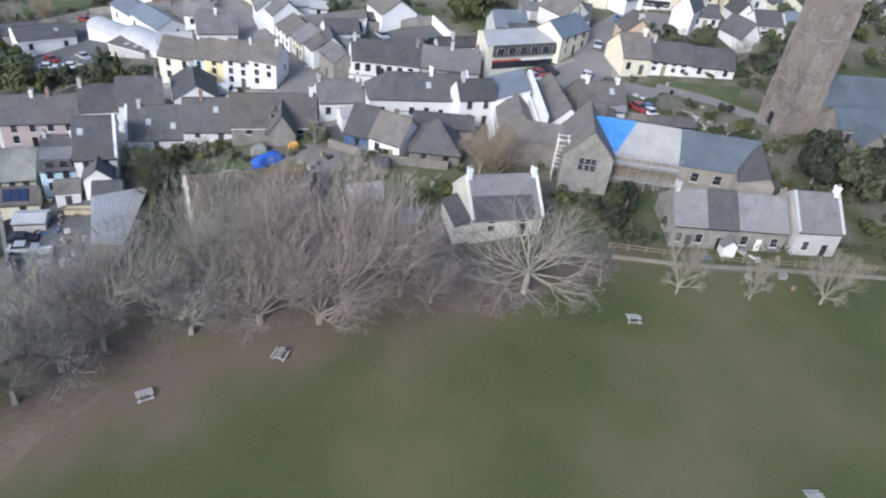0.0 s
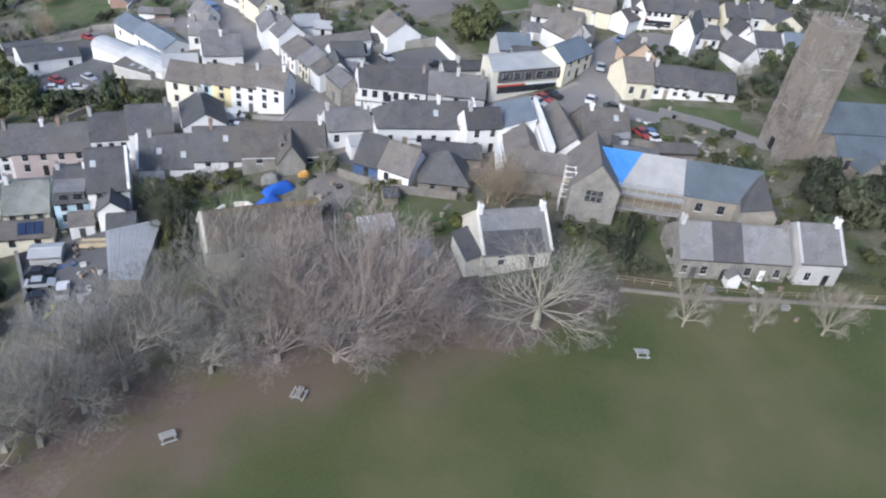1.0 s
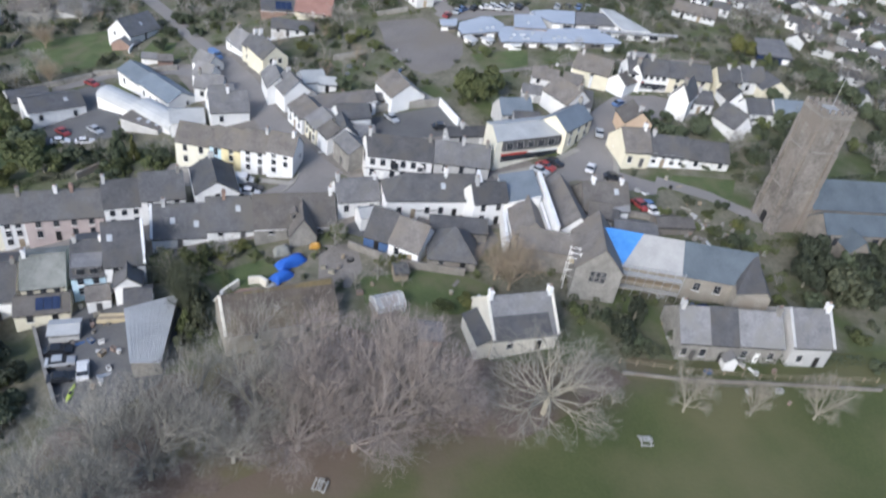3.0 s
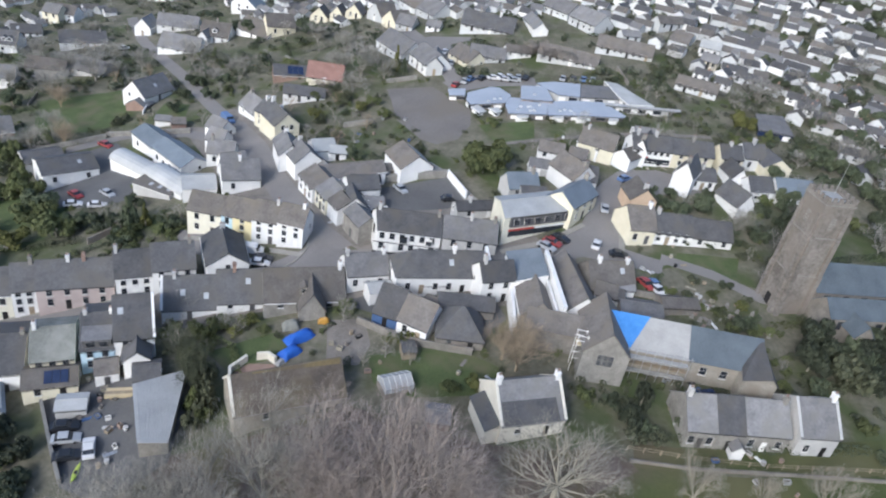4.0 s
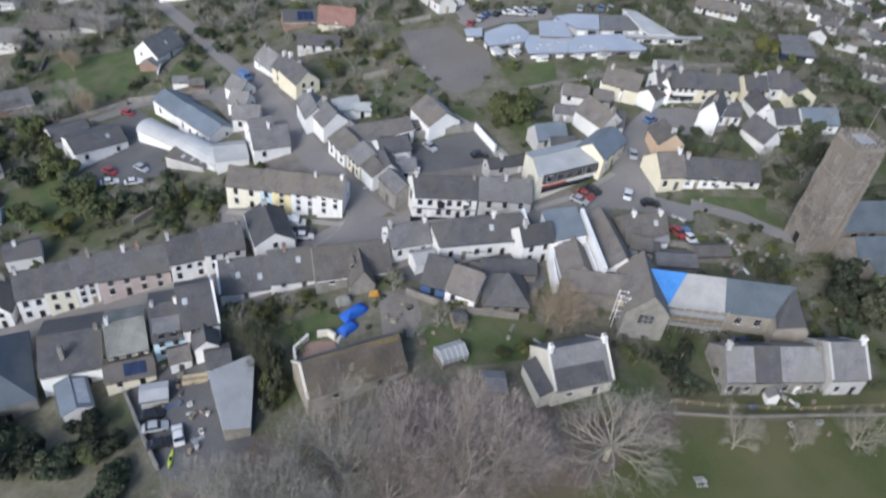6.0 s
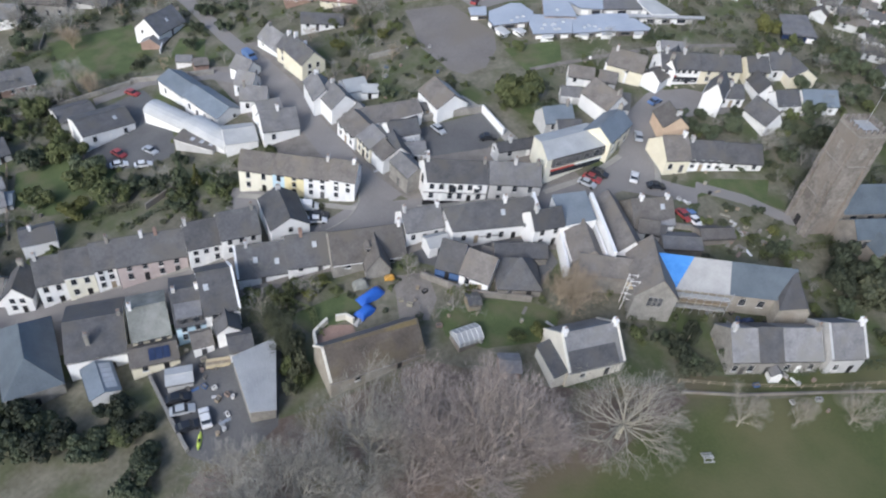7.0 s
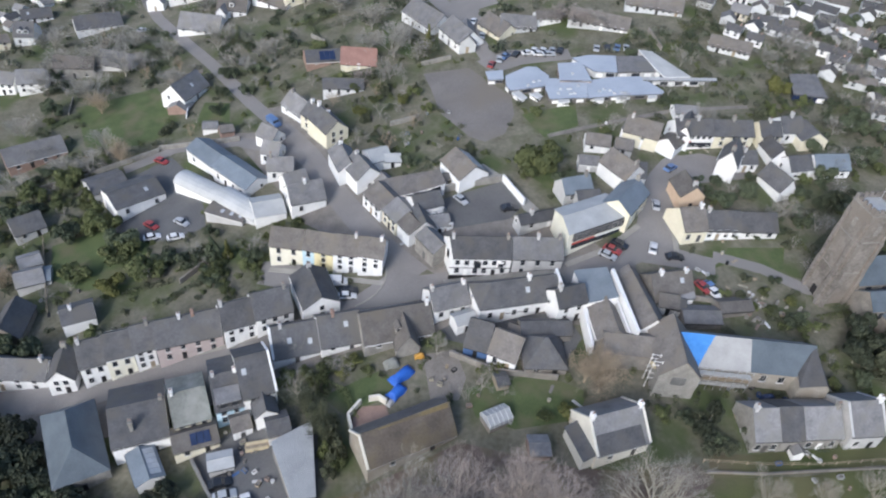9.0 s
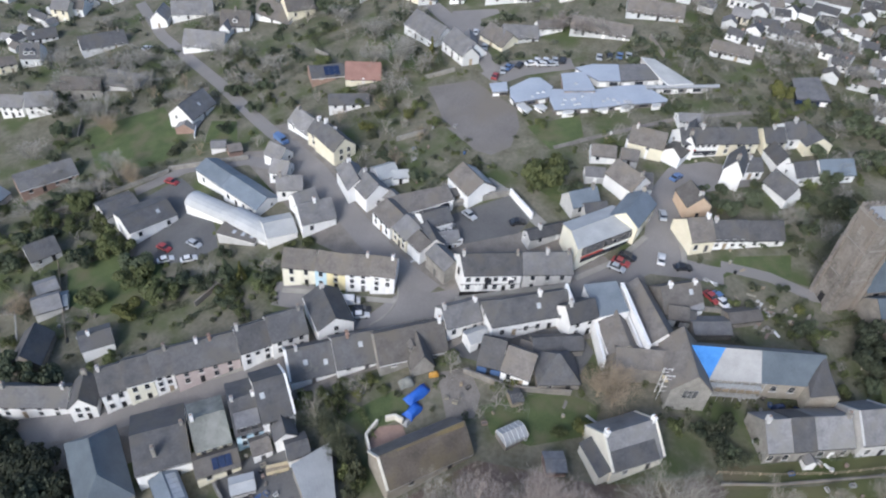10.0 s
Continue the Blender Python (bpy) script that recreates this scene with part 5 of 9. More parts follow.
ribbon("path", "pale path behind the car park", [(-22.8, 165.1), (-17.0, 159.4), (-8.9, 148.4)], 3.0, "path", 0.07, "path")
ribbon("road", "narrow asphalt lane to the yard", [(-61.9, 167.4), (-76.4, 176.7), (-91.1, 183.0), (-109.8, 182.0), (-122.3, 173.4)], 4.0, "asphalt", 0.07)
ribbon("path", "narrow gravel path beside the school", [(-4.9, 177.0), (30.1, 189.4), (51.3, 193.4)], 1.5, "gravel", 0.07, "path")
ribbon("pavement", "pale concrete pavement", [(-99.6, 100.8), (-85.1, 106.0), (-73.7, 109.9), (-60.4, 115.1), (-51.6, 118.2)], 1.3, "path", 0.07, "pavement", 0.13)
patch("leaf_litter", "brown leaf litter under the trees", [(-48.9, 31.9), (-57.0, 50.2), (-58.8, 63.3), (-54.8, 72.7), (-39.7, 78.6), (-23.2, 88.1), (-1.8, 84.3), (6.4, 84.6), (19.6, 87.3), (22.7, 84.2), (15.5, 78.8), (6.0, 70.9), (-2.9, 70.7), (-16.7, 66.1), (-25.9, 62.8), (-31.0, 59.3), (-37.2, 52.9), (-41.9, 44.7), (-43.3, 37.2), (-42.0, 32.1)], "earth", 0.055)
patch("verge", "rough grass strip behind the fence", [(21.9, 84.2), (63.0, 92.5), (76.3, 98.3), (78.4, 103.9), (31.4, 90.1), (22.2, 89.1)], "field", 0.05)
patch("patio", "red-brown paved patio", [(-43.5, 89.8), (-44.2, 92.7), (-42.3, 95.1), (-37.9, 95.4), (-36.7, 92.7), (-41.8, 89.2)], "brick", 0.10, "patio")
ribbon("path", "grey path to the church tower", [(31.7, 137.5), (42.4, 135.0), (51.4, 130.5), (56.8, 130.4)], 3.0, "asphalt", 0.09, "path")
ribbon("pavement", "pale concrete pavement below the row", [(-69.7, 131.5), (-61.4, 130.2), (-53.0, 128.0), (-42.4, 126.2)], 1.3, "path", 0.07, "pavement", 0.13)
ribbon("kerb", "curved pale kerb at the junction", [(-47.6, 119.6), (-45.2, 121.3), (-43.4, 123.3), (-42.3, 126.0), (-42.0, 128.4), (-42.3, 130.6)], 0.35, "path", 0.16, "kerb", 0.12)
ribbon("pavement", "pale concrete pavement outside the inn", [(-29.0, 126.3), (-14.6, 128.3), (-3.5, 129.8)], 1.2, "path", 0.07, "pavement", 0.13)
ribbon("pavement", "pale concrete pavement outside the shops", [(-2.1, 131.9), (7.9, 137.5), (15.4, 145.1)], 1.4, "path", 0.07, "pavement", 0.13)
ribbon("pavement", "pale concrete pavement on the hill street", [(23.4, 137.0), (23.7, 143.8), (24.4, 150.1)], 1.2, "path", 0.07, "pavement", 0.13)


# ---- houses ----
house("terraced_house", "white-rendered terraced house with a dark slate roof and chimneys", "house", -116.6, 102.4, 5.4, 15.1, 6.1, 3.91, 2.79, "x", wall='white', roof='slate_dark', ch=[0.1, 0.95], win=(2, 4))
house("cottage", "white-rendered cottage with a dark slate roof", "cottage", -105.2, 102.1, 13.6, 5.2, 7.3, 4.25, 2.8, "y", wall='white', roof='slate_dark', ch=[0.95], win=(2, 2))
house("terraced_house", "white-rendered terraced house with a dark slate roof", "house", -99.8, 104.3, 27.7, 5.0, 7.9, 5.82, 3.61, "x", wall='white', roof='slate_dark', ch=[0.05], win=(2, 2))
house("terraced_house", "pale cream terraced house with a dark slate roof", "house", -94.8, 106.2, 26.5, 5.3, 7.9, 5.82, 3.61, "x", wall='pale', roof='slate_dark', ch=[], win=(2, 2))
house("terraced_house", "white-rendered terraced house with a dark slate roof", "house", -90.4, 107.9, 28.3, 4.0, 7.9, 5.82, 3.61, "x", wall='white', roof='slate_dark', ch=[0.95], win=(3, 2))
house("terraced_house", "pink-walled terraced house with a dark slate roof and chimneys", "house", -81.8, 110.9, 25.8, 13.2, 8.1, 4.8, 3.7, "x", wall='pink', roof='slate_dark', ch=[0.4, 0.62], win=(2, 4))
house("terraced_house", "white-rendered terraced house with a dark slate roof", "house", -72.2, 114.3, 29.3, 6.8, 8.1, 4.8, 3.7, "x", wall='white', roof='slate_dark', ch=[0.0], win=(2, 3))
house("terraced_house", "white-rendered terraced house with a dark slate roof", "house", -65.6, 117.1, 28.5, 7.9, 8.1, 4.8, 3.7, "x", wall='white', roof='slate_dark', ch=[0.95], win=(2, 3))
house("end_house", "white-rendered end house with a dark slate roof", "house", -56.8, 121.4, 27.8, 8.0, 10.9, 4.08, 2.5, "y", wall='white', roof='slate_dark', ch=[0.95], win=(2, 1), mid=1)
house("hall", "grey stone hall with a blue-green slate roof", "hall", -95.0, 84.9, 33, 9.2, 17.0, 4.2, 4.2, "y", wall='greystone', roof='teal_slate', hip=1, win=(1, 1), mid=1)
house("slate_house", "white-rendered slate house with a dark slate roof and chimneys", "house", -84.8, 91.0, 24.3, 10.0, 13.9, 4.2, 2.9, "x", wall='white', roof='slate_dark', ch=[0.98], stack=(-0.12, -0.3), win=(1, 2))
house("terraced_house", "cream-rendered terraced house with a pale lichened slate roof", "house", -75.9, 93.8, 27, 6.6, 11.5, 4.4, 2.6, "x", wall='cream', roof='slate_green', ch=[0.02], win=(2, 3))
house("terraced_house", "pale blue terraced house with a wide slate-hung dormer", "house", -69.7, 97.3, 25, 5.2, 13.0, 4.6, 2.9, "x", wall='paleblue', roof='slate_dark', ch=[0.03, 0.98], win=(2, 2), boxed=1)
house("terraced_house", "white-rendered terraced house with a dark slate roof", "house", -64.7, 99.8, 27, 6.3, 12.9, 5.0, 4.6, "x", wall='white', roof='slate_dark', ch=[], win=(2, 2), sky=1, parapet=1)
house("rear_wing", "white-rendered rear wing with a dark slate roof", "house", -61.0, 93.4, 25, 4.2, 6.0, 3.5, 1.7, "y", wall='white', roof='slate_dark', win=(1, 1))
house("rear_wing", "white-rendered rear wing with a brown weathered slate roof", "house", -65.0, 90.5, 28.9, 3.6, 4.5, 2.2, 1.2, "x", wall='white', roof='slate_brown', win=(1, 1))
house("rear_wing", "low white-rendered rear wing with a dark slate roof", "house", -57.6, 89.8, 25, 4.2, 5.0, 2.4, 1.2, "x", wall='white', roof='slate_dark', win=(1, 1))
house("outbuilding", "cream-rendered outbuilding with a brown weathered slate roof and solar panels", "shed", -72.7, 87.2, 25.9, 8.1, 5.5, 2.55, 1.5, "x", wall='cream', roof='slate_brown', win=(1, 2), solar=1)
house("shed", "grey-rendered shed with a white sheet roof", "shed", -66.5, 82.6, 22, 4.4, 3.4, 1.9, 0.4, "x", wall='grey', roof='white_roof')
house("long_cottage", "white-rendered long cottage with a dark slate roof", "cottage", -59.0, 109.8, 22.3, 9.6, 9.4, 2.11, 4.3, "x", parapet=-1, wall='white', roof='slate_dark', win=(1, 1), sky=2, ch=[0.2])
house("long_cottage", "white-rendered long cottage with a dark slate roof", "cottage", -50.1, 112.3, 21.3, 8.7, 9.4, 2.11, 4.3, "x", wall='white', roof='slate_dark', win=(1, 2), sky=1, ch=[0.35])
house("brown_cottage", "grey stone cottage with a brown weathered slate roof", "cottage", -38.5, 113.6, 21.9, 14.8, 9.4, 2.23, 4.3, "x", wall='greystone', roof='slate_brown', win=(1, 3), ch=[0.98], dorm=1)
house("cottage_wing", "grey stone cottage wing with a brown weathered slate roof", "cottage", -36.0, 110.6, 18, 4.8, 7.7, 2.2, 3.5, "y", wall='greystone', roof='slate_brown')
house("white_house", "white-rendered house with a grey slate roof and chimneys", "house", -28.2, 119.7, 26, 8.2, 6.8, 3.3, 2.9, "x", wall='white', roof='slate', win=(1, 3), ch=[0.0, 0.98])
house("long_house", "white-rendered long house with a dark slate roof and chimneys", "house", -12.5, 121.0, 19.0, 20.9, 7.5, 3.91, 3.44, "x", wall='white', roof='slate_dark', win=(1, 7), ch=[0.55], hip=1, sky=2)
house("lean_to_house", "white-rendered lean to house with a pale grey roof", "house", -24.2, 114.6, 29, 4.6, 3.6, 2.5, 0.9, "x", wall='white', roof='light_roof', win=(1, 1))
house("workshop", "blue-boarded workshop with a dark slate roof", "workshop", -20.6, 110.9, -11.8, 4.9, 8.5, 2.55, 3.87, "x", wall='bluewall', roof='slate_dark', win=(1, 1))
house("gable_cottage", "white-rendered gable cottage with a brown weathered slate roof", "cottage", -15.1, 108.0, -18.7, 5.9, 7.5, 3.06, 3.44, "x", wall='white', roof='slate_brown', win=(1, 2))
house("low_house", "brown stone low house with a dark slate roof", "house", -8.0, 107.4, 6.5, 8.4, 8.6, 2.35, 3.9, "x", wall='stone', roof='slate_dark', win=(1, 2), hip=1)
house("tall_house", "white-rendered tall house with a dark slate roof", "house", -3.3, 118.9, 25.0, 6.8, 5.6, 5.1, 2.58, "x", wall='white', roof='slate_dark', win=(2, 2), ch=[0.1])
house("dark_hall", "white-rendered dark hall with a brown weathered slate roof", "hall", 11.8, 119.8, 13.1, 6.5, 16.1, 3.4, 3.0, "y", wall='white', roof='slate_brown', mid=1)
house("courtyard_house", "brown stone courtyard house with a brown weathered slate roof and chimneys", "house", 19.1, 126.4, 16.8, 9.4, 8.5, 2.04, 3.87, "x", wall='stone', roof='slate_brown', ch=[0.2, 0.9], sky=1, win=(1, 2))
house("inn", "white-rendered inn with a dark slate roof and chimneys", "inn", -22.0, 131.8, 8.4, 13.6, 7.5, 5.2, 3.0, "x", wall='white', roof='slate_dark', win=(2, 6), ch=[0.02, 0.98], inn=1, skew=-0.2, at=(-21.5, 128.6))
house("grey_house", "grey-rendered house with a grey slate roof and chimneys", "house", -9.3, 133.7, 7.8, 11.2, 7.5, 5.3, 3.0, "x", wall='grey', roof='slate', win=(2, 3), ch=[0.5, 0.98], at=(-21.5, 128.6))
house("stone_house", "grey stone house with a grey slate roof", "house", -32.2, 135.0, -51, 7.2, 5.0, 4.4, 1.6, "x", wall='greystone', roof='slate', win=(1, 1))
house("street_house", "cream-rendered street house with a grey slate roof", "house", -40.2, 145.8, -52, 6.0, 8.0, 4.0, 2.2, "x", wall='cream', roof='slate', win=(2, 3), ch=[])
house("street_house", "white-rendered street house with a brown weathered slate roof", "house", -45.3, 151.4, -51, 8.0, 8.0, 3.9, 2.2, "x", wall='white', roof='slate_brown', win=(2, 3), ch=[])
house("rear_house", "white-rendered rear house with a dark slate roof", "house", -35.4, 148.5, 29.9, 7.3, 6.0, 3.91, 2.0, "x", wall='white', roof='slate_dark', win=(1, 2))
house("garage", "white-rendered garage with a grey slate roof", "garage", -33.9, 143.3, 19.1, 9.4, 5.0, 2.21, 1.6, "x", wall='white', roof='slate', win=(1, 2))
house("white_house", "white-rendered house with a brown weathered slate roof", "house", -26.6, 161.3, 33.9, 8.4, 9.6, 3.22, 2.8, "y", wall='white', roof='slate_brown', win=(1, 1), ch=[], sunroof=1, mid=1)
house("corner_house", "white-rendered corner house with a grey slate roof", "house", -52.6, 161.4, 36.5, 7.0, 8.2, 3.91, 3.01, "y", wall='white', roof='slate', win=(1, 1), ch=[0.9], mid=1)
house("corner_house", "white-rendered corner house with a grey slate roof", "house", -57.8, 165.8, 26.8, 6.0, 10.1, 3.91, 2.58, "y", wall='white', roof='slate', win=(1, 1), ch=[0.9], mid=1)
house("side_house", "white-rendered side house with a pale grey roof", "house", -49.7, 167.9, 33.9, 5.8, 6.0, 3.06, 1.8, "x", wall='white', roof='light_roof')
house("cream_villa", "cream-rendered villa with a dark slate roof", "villa", -65.5, 182.4, 40.8, 7.0, 10.7, 4.42, 3.01, "y", wall='cream', roof='slate_dark', win=(2, 2), ch=[0.95], mid=1)
house("street_villa", "cream-rendered street villa with a dark slate roof and chimneys", "villa", -68.3, 186.5, -43.2, 10.2, 6.6, 4.25, 3.01, "x", wall='cream', roof='slate_dark', win=(2, 2), ch=[0.1, 0.9])
house("street_villa", "white-rendered street villa with a grey slate roof", "villa", -75.9, 195.5, -43.9, 10.5, 7.2, 2.48, 3.31, "x", wall='white', roof='slate', win=(2, 2), ch=[0.1])
house("row_house", "pale cream row house with a brown weathered slate roof", "house", -65.8, 136.1, -0.2, 7.7, 6.6, 5.51, 3.01, "x", wall='pale', roof='slate_brown', win=(2, 2), ch=[])
house("row_house", "pale blue row house with a brown weathered slate roof", "house", -59.8, 134.9, -10.3, 2.8, 6.6, 5.51, 3.01, "x", wall='paleblue', roof='slate_brown', win=(2, 1), ch=[])
house("row_house", "yellow-rendered row house with a brown weathered slate roof", "house", -56.3, 133.9, -7.2, 4.4, 6.6, 5.51, 3.01, "x", wall='yellow', roof='slate_brown', win=(3, 1), ch=[])
house("row_house", "white-rendered row house with a brown weathered slate roof", "house", -51.5, 133.0, -0.6, 5.6, 6.6, 5.51, 3.01, "x", wall='white', roof='slate_brown', win=(3, 2), ch=[0.9])
house("row_house", "white-rendered row house with a brown weathered slate roof", "house", -45.6, 131.9, -3.5, 5.6, 6.6, 5.51, 3.01, "x", wall='white', roof='slate_brown', win=(3, 2), ch=[0.9])
house("metal_shed", "white-rendered metal shed with a blue-grey roof", "shed", -85.8, 164.9, -36.5, 14.3, 7.5, 3.74, 1.8, "x", wall='white', roof='blue_roof', win=(1, 4))
house("metal_shed", "white-rendered metal shed with a blue-grey roof", "shed", -97.1, 174.8, -37.6, 12.1, 7.5, 3.74, 1.8, "x", wall='white', roof='blue_roof', win=(1, 2))
house("tunnel_shed", "white-rendered tunnel shed with a white sheet roof", "shed", -95.6, 161.5, -25.8, 14.0, 6.0, 2.21, 2.0, "x", wall='white', roof='white_roof', tunnel=1)
house("tunnel_shed", "white-rendered tunnel shed with a white sheet roof", "shed", -81.9, 153.0, -29.6, 13.9, 6.5, 2.21, 2.0, "x", wall='white', roof='white_roof', tunnel=1)
house("tunnel_shed", "white-rendered tunnel shed with a pale grey roof", "shed", -74.8, 150.9, 26.0, 7.6, 8.0, 2.72, 1.4, "x", wall='white', roof='light_roof', win=())
house("flat_store", "grey-rendered flat store with a brown weathered slate roof", "shed", -84.5, 152.1, -14.0, 10.5, 8.0, 2.38, 0.4, "x", wall='grey', roof='slate_brown', sky=3)
house("white_cottage", "white-rendered cottage with a grey slate roof", "cottage", -65.9, 153.9, 27.4, 8.8, 7.5, 3.4, 3.44, "x", wall='white', roof='slate', win=(1, 2), ch=[0.5])
house("white_cottage", "white-rendered cottage with a grey slate roof", "cottage", -69.9, 159.7, 36.9, 6.1, 5.6, 3.06, 2.58, "x", wall='white', roof='slate', win=(1, 1))
house("white_cottage", "white-rendered cottage with a grey slate roof", "cottage", -75.2, 166.6, 9.9, 6.8, 5.6, 3.23, 2.58, "x", wall='white', roof='slate', win=(1, 2), ch=[0.1])
house("white_cottage", "white-rendered cottage with a grey slate roof", "cottage", -79.1, 174.1, -9.0, 5.0, 5.6, 3.23, 2.58, "x", wall='white', roof='slate', win=(1, 2))
house("white_cottage", "white-rendered cottage with a grey slate roof", "cottage", -81.7, 181.6, -28.8, 6.0, 5.6, 3.23, 2.58, "x", wall='white', roof='slate', win=(1, 1))
house("yard_building", "white-rendered yard building with a dark slate roof", "building", -113.2, 158.8, 44.9, 13.0, 10.5, 3.2, 1.8, "x", wall='white', roof='slate_dark', win=(1, 3), sky=1)
house("yard_building", "grey-rendered yard building with a dark slate roof", "building", -123.5, 164.6, 46, 9.5, 8.0, 2.7, 1.4, "x", wall='grey', roof='slate_dark')
house("garden_house", "grey-rendered garden house with a grey slate roof", "house", -127.7, 129.8, 31.6, 6.1, 6.0, 2.38, 1.8, "x", wall='grey', roof='slate')
house("garden_house", "white-rendered garden house with a dark slate roof", "house", -109.8, 117.7, 31.0, 6.8, 6.5, 3.06, 1.6, "x", wall='white', roof='slate_dark', ch=[0.3])
# this villa lies in shadow: the dark roof slate paints that shade
house("slate_villa", "brown stone slate villa with a slate roof darkened for shade", "villa", -124.1, 115.4, 7.8, 6.5, 9.8, 3.4, 3.2, "y", wall='stone', roof='slate_dark')
house("bungalow", "red brick bungalow with a grey slate roof", "bungalow", -152.3, 180.3, 41.9, 16.2, 7.5, 2.55, 3.44, "x", wall='brick', roof='slate', win=(1, 4))
house("bungalow", "grey-rendered bungalow with a blue-grey roof", "bungalow", -164.3, 172.5, 77.4, 5.3, 6.0, 2.21, 1.6, "x", wall='grey', roof='blue_roof')
house("chapel_house", "white-rendered chapel house with a grey slate roof", "house", -116.3, 209.9, 71.7, 12.5, 8.8, 2.27, 4.02, "x", wall='white', roof='slate', win=(1, 1), sky=1)
house("chapel_house", "red brick chapel house with a grey slate roof", "house", -115.9, 203.2, -3.5, 6.2, 5.6, 1.62, 1.8, "y", wall='brick', roof='slate')
house("brick_bungalow", "red brick brick bungalow with a dark slate roof and solar panels", "bungalow", -75.2, 224.2, 20.6, 11.2, 8.8, 1.62, 2.0, "x", wall='brick', roof='slate_dark', win=(1, 2), solar=1)
house("brick_bungalow", "cream-rendered brick bungalow with a red tile roof", "bungalow", -62.5, 219.8, 7.4, 11.2, 8.3, 1.62, 3.78, "x", wall='cream', roof='red_roof', win=(1, 3))
house("corner_house", "cream-rendered corner house with a brown weathered slate roof", "house", 26.1, 144.9, 14, 6.2, 8.6, 3.4, 3.5, "x", skew=-0.1, wall='cream', roof='slate_brown', win=(1, 2), ch=[0.9], at=(33, 142))
house("row_house", "white-rendered row house with a dark slate roof", "house", 33.6, 146.2, 9, 9.0, 7.2, 2.9, 3.0, "x", wall='white', roof='slate_dark', win=(2, 4), ch=[0.1], at=(33, 142))
house("row_house", "white-rendered row house with a dark slate roof", "house", 42.7, 147.6, 9, 9.2, 7.0, 2.5, 2.9, "x", wall='white', roof='slate_dark', win=(1, 3), hip=0, at=(36, 142.5))
house("peach_house", "peach-coloured house with a brown weathered slate roof", "house", 27.4, 155.0, 12.1, 6.1, 7.2, 4.08, 2.62, "y", wall='peach', roof='slate_brown', ch=[0.1], win=(1, 1))
house("gabled_house", "white-rendered gabled house with a dark slate roof", "house", 40.0, 166.8, -26, 4.8, 8.5, 5.0, 3.4, "y", wall='white', roof='slate_dark', ch=[0.1])
house("gabled_house", "white-rendered gabled house with a dark slate roof", "house", 30.6, 177.9, -20.2, 3.7, 9.8, 4.25, 2.6, "y", wall='white', roof='slate_dark', ch=[0.05])
house("shop_row_house", "white-rendered shop row house with a dark slate roof and shop fronts", "house", 31.7, 177.1, 11, 10.6, 6.8, 3.9, 2.7, "x", wall='white', roof='slate_dark', win=(2, 6), ch=[0.1, 0.6], shop=1, at=(37, 175))
house("shop_row_house", "cream-rendered shop row house with a dark slate roof", "house", 42.4, 178.9, 11, 11.0, 6.6, 3.9, 2.7, "x", wall='cream', roof='slate_dark', win=(2, 3), ch=[0.5], at=(37, 175))
house("shop_row_house", "cream-rendered shop row house with a dark slate roof", "house", 52.2, 179.9, 11, 5.9, 6.6, 3.8, 2.4, "x", wall='cream', roof='slate_dark', win=(2, 3), ch=[0.5])
house("stone_house", "cream-rendered house with a brown weathered slate roof", "house", 19.0, 176.0, -16.8, 9.1, 6.6, 3.91, 3.01, "x", wall='cream', roof='slate_brown', ch=[0.1])
house("white_house", "white-rendered house with a dark slate roof", "house", 51.2, 161.6, 26, 5.0, 8.0, 2.8, 3.2, "y", wall='white', roof='slate_dark', win=(1, 1))
house("white_house", "white-rendered house with a dark slate roof", "house", 52.8, 172.8, 12, 4.2, 7.0, 2.9, 2.6, "y", wall='white', roof='slate_dark')
house("row_cottage", "white-rendered row cottage with a dark slate roof", "cottage", 57.6, 168.6, 18, 6.6, 6.0, 2.8, 2.6, "x", wall='white', roof='slate_dark', win=(2, 2))
house("row_cottage", "white-rendered row cottage with a blue-grey roof", "cottage", 66.5, 170.7, 11.7, 9.7, 6.5, 2.6, 2.6, "x", wall='white', roof='blue_roof', win=(2, 3))
house("cream_terrace", "cream-rendered terrace with a dark slate roof", "house", 64.1, 181.0, 13, 7.6, 7.0, 3.0, 2.3, "y", wall='cream', roof='slate_dark', win=(1, 2))
house("barn", "pale stone barn with a mossy brown roof", "barn", -33.8, 88.1, 31, 17.6, 8.6, 2.7, 4.3, "x", parapet=-1, wall='palestone', roof='barn_roof', win=(1, 2), mid=1, back="slate_brown", mossy=1, gut="greystone")
house("detached_cottage", "cream-white detached cottage with a grey slate roof and chimneys", "cottage", 3.7, 91.2, 23, 10.9, 10.0, 3.0, 4.3, "x", wall='creamwhite', roof='slate', ch=[0.0, 1.0], win=(2, 2), det=2, mid=1, lower="slate_dark", gut="greystone")
house("stone_cottage", "grey stone cottage with a grey slate roof", "cottage", 31.8, 95.0, 9.1, 5.2, 8.7, 3.7, 3.66, "x", wall='greystone', roof='slate', ch=[0.0], win=(1, 3))
house("stone_cottage", "grey stone cottage with a dark slate roof", "cottage", 36.5, 95.8, 9.1, 4.4, 9.0, 3.7, 3.8, "x", wall='greystone', roof='slate_dark', win=(1, 1))
house("stone_cottage", "grey stone cottage with a grey slate roof", "cottage", 42.5, 96.8, 9.1, 7.8, 8.7, 3.6, 3.5, "x", wall='greystone', roof='slate', win=(1, 3), ch=[0.98])
house("coped_cottage", "grey-rendered coped cottage with a grey slate roof", "cottage", 50.9, 98.4, 11, 7.0, 9.5, 4.2, 4.0, "x", wall='grey', roof='slate', det=1, win=(1, 2), ch=[0.98])
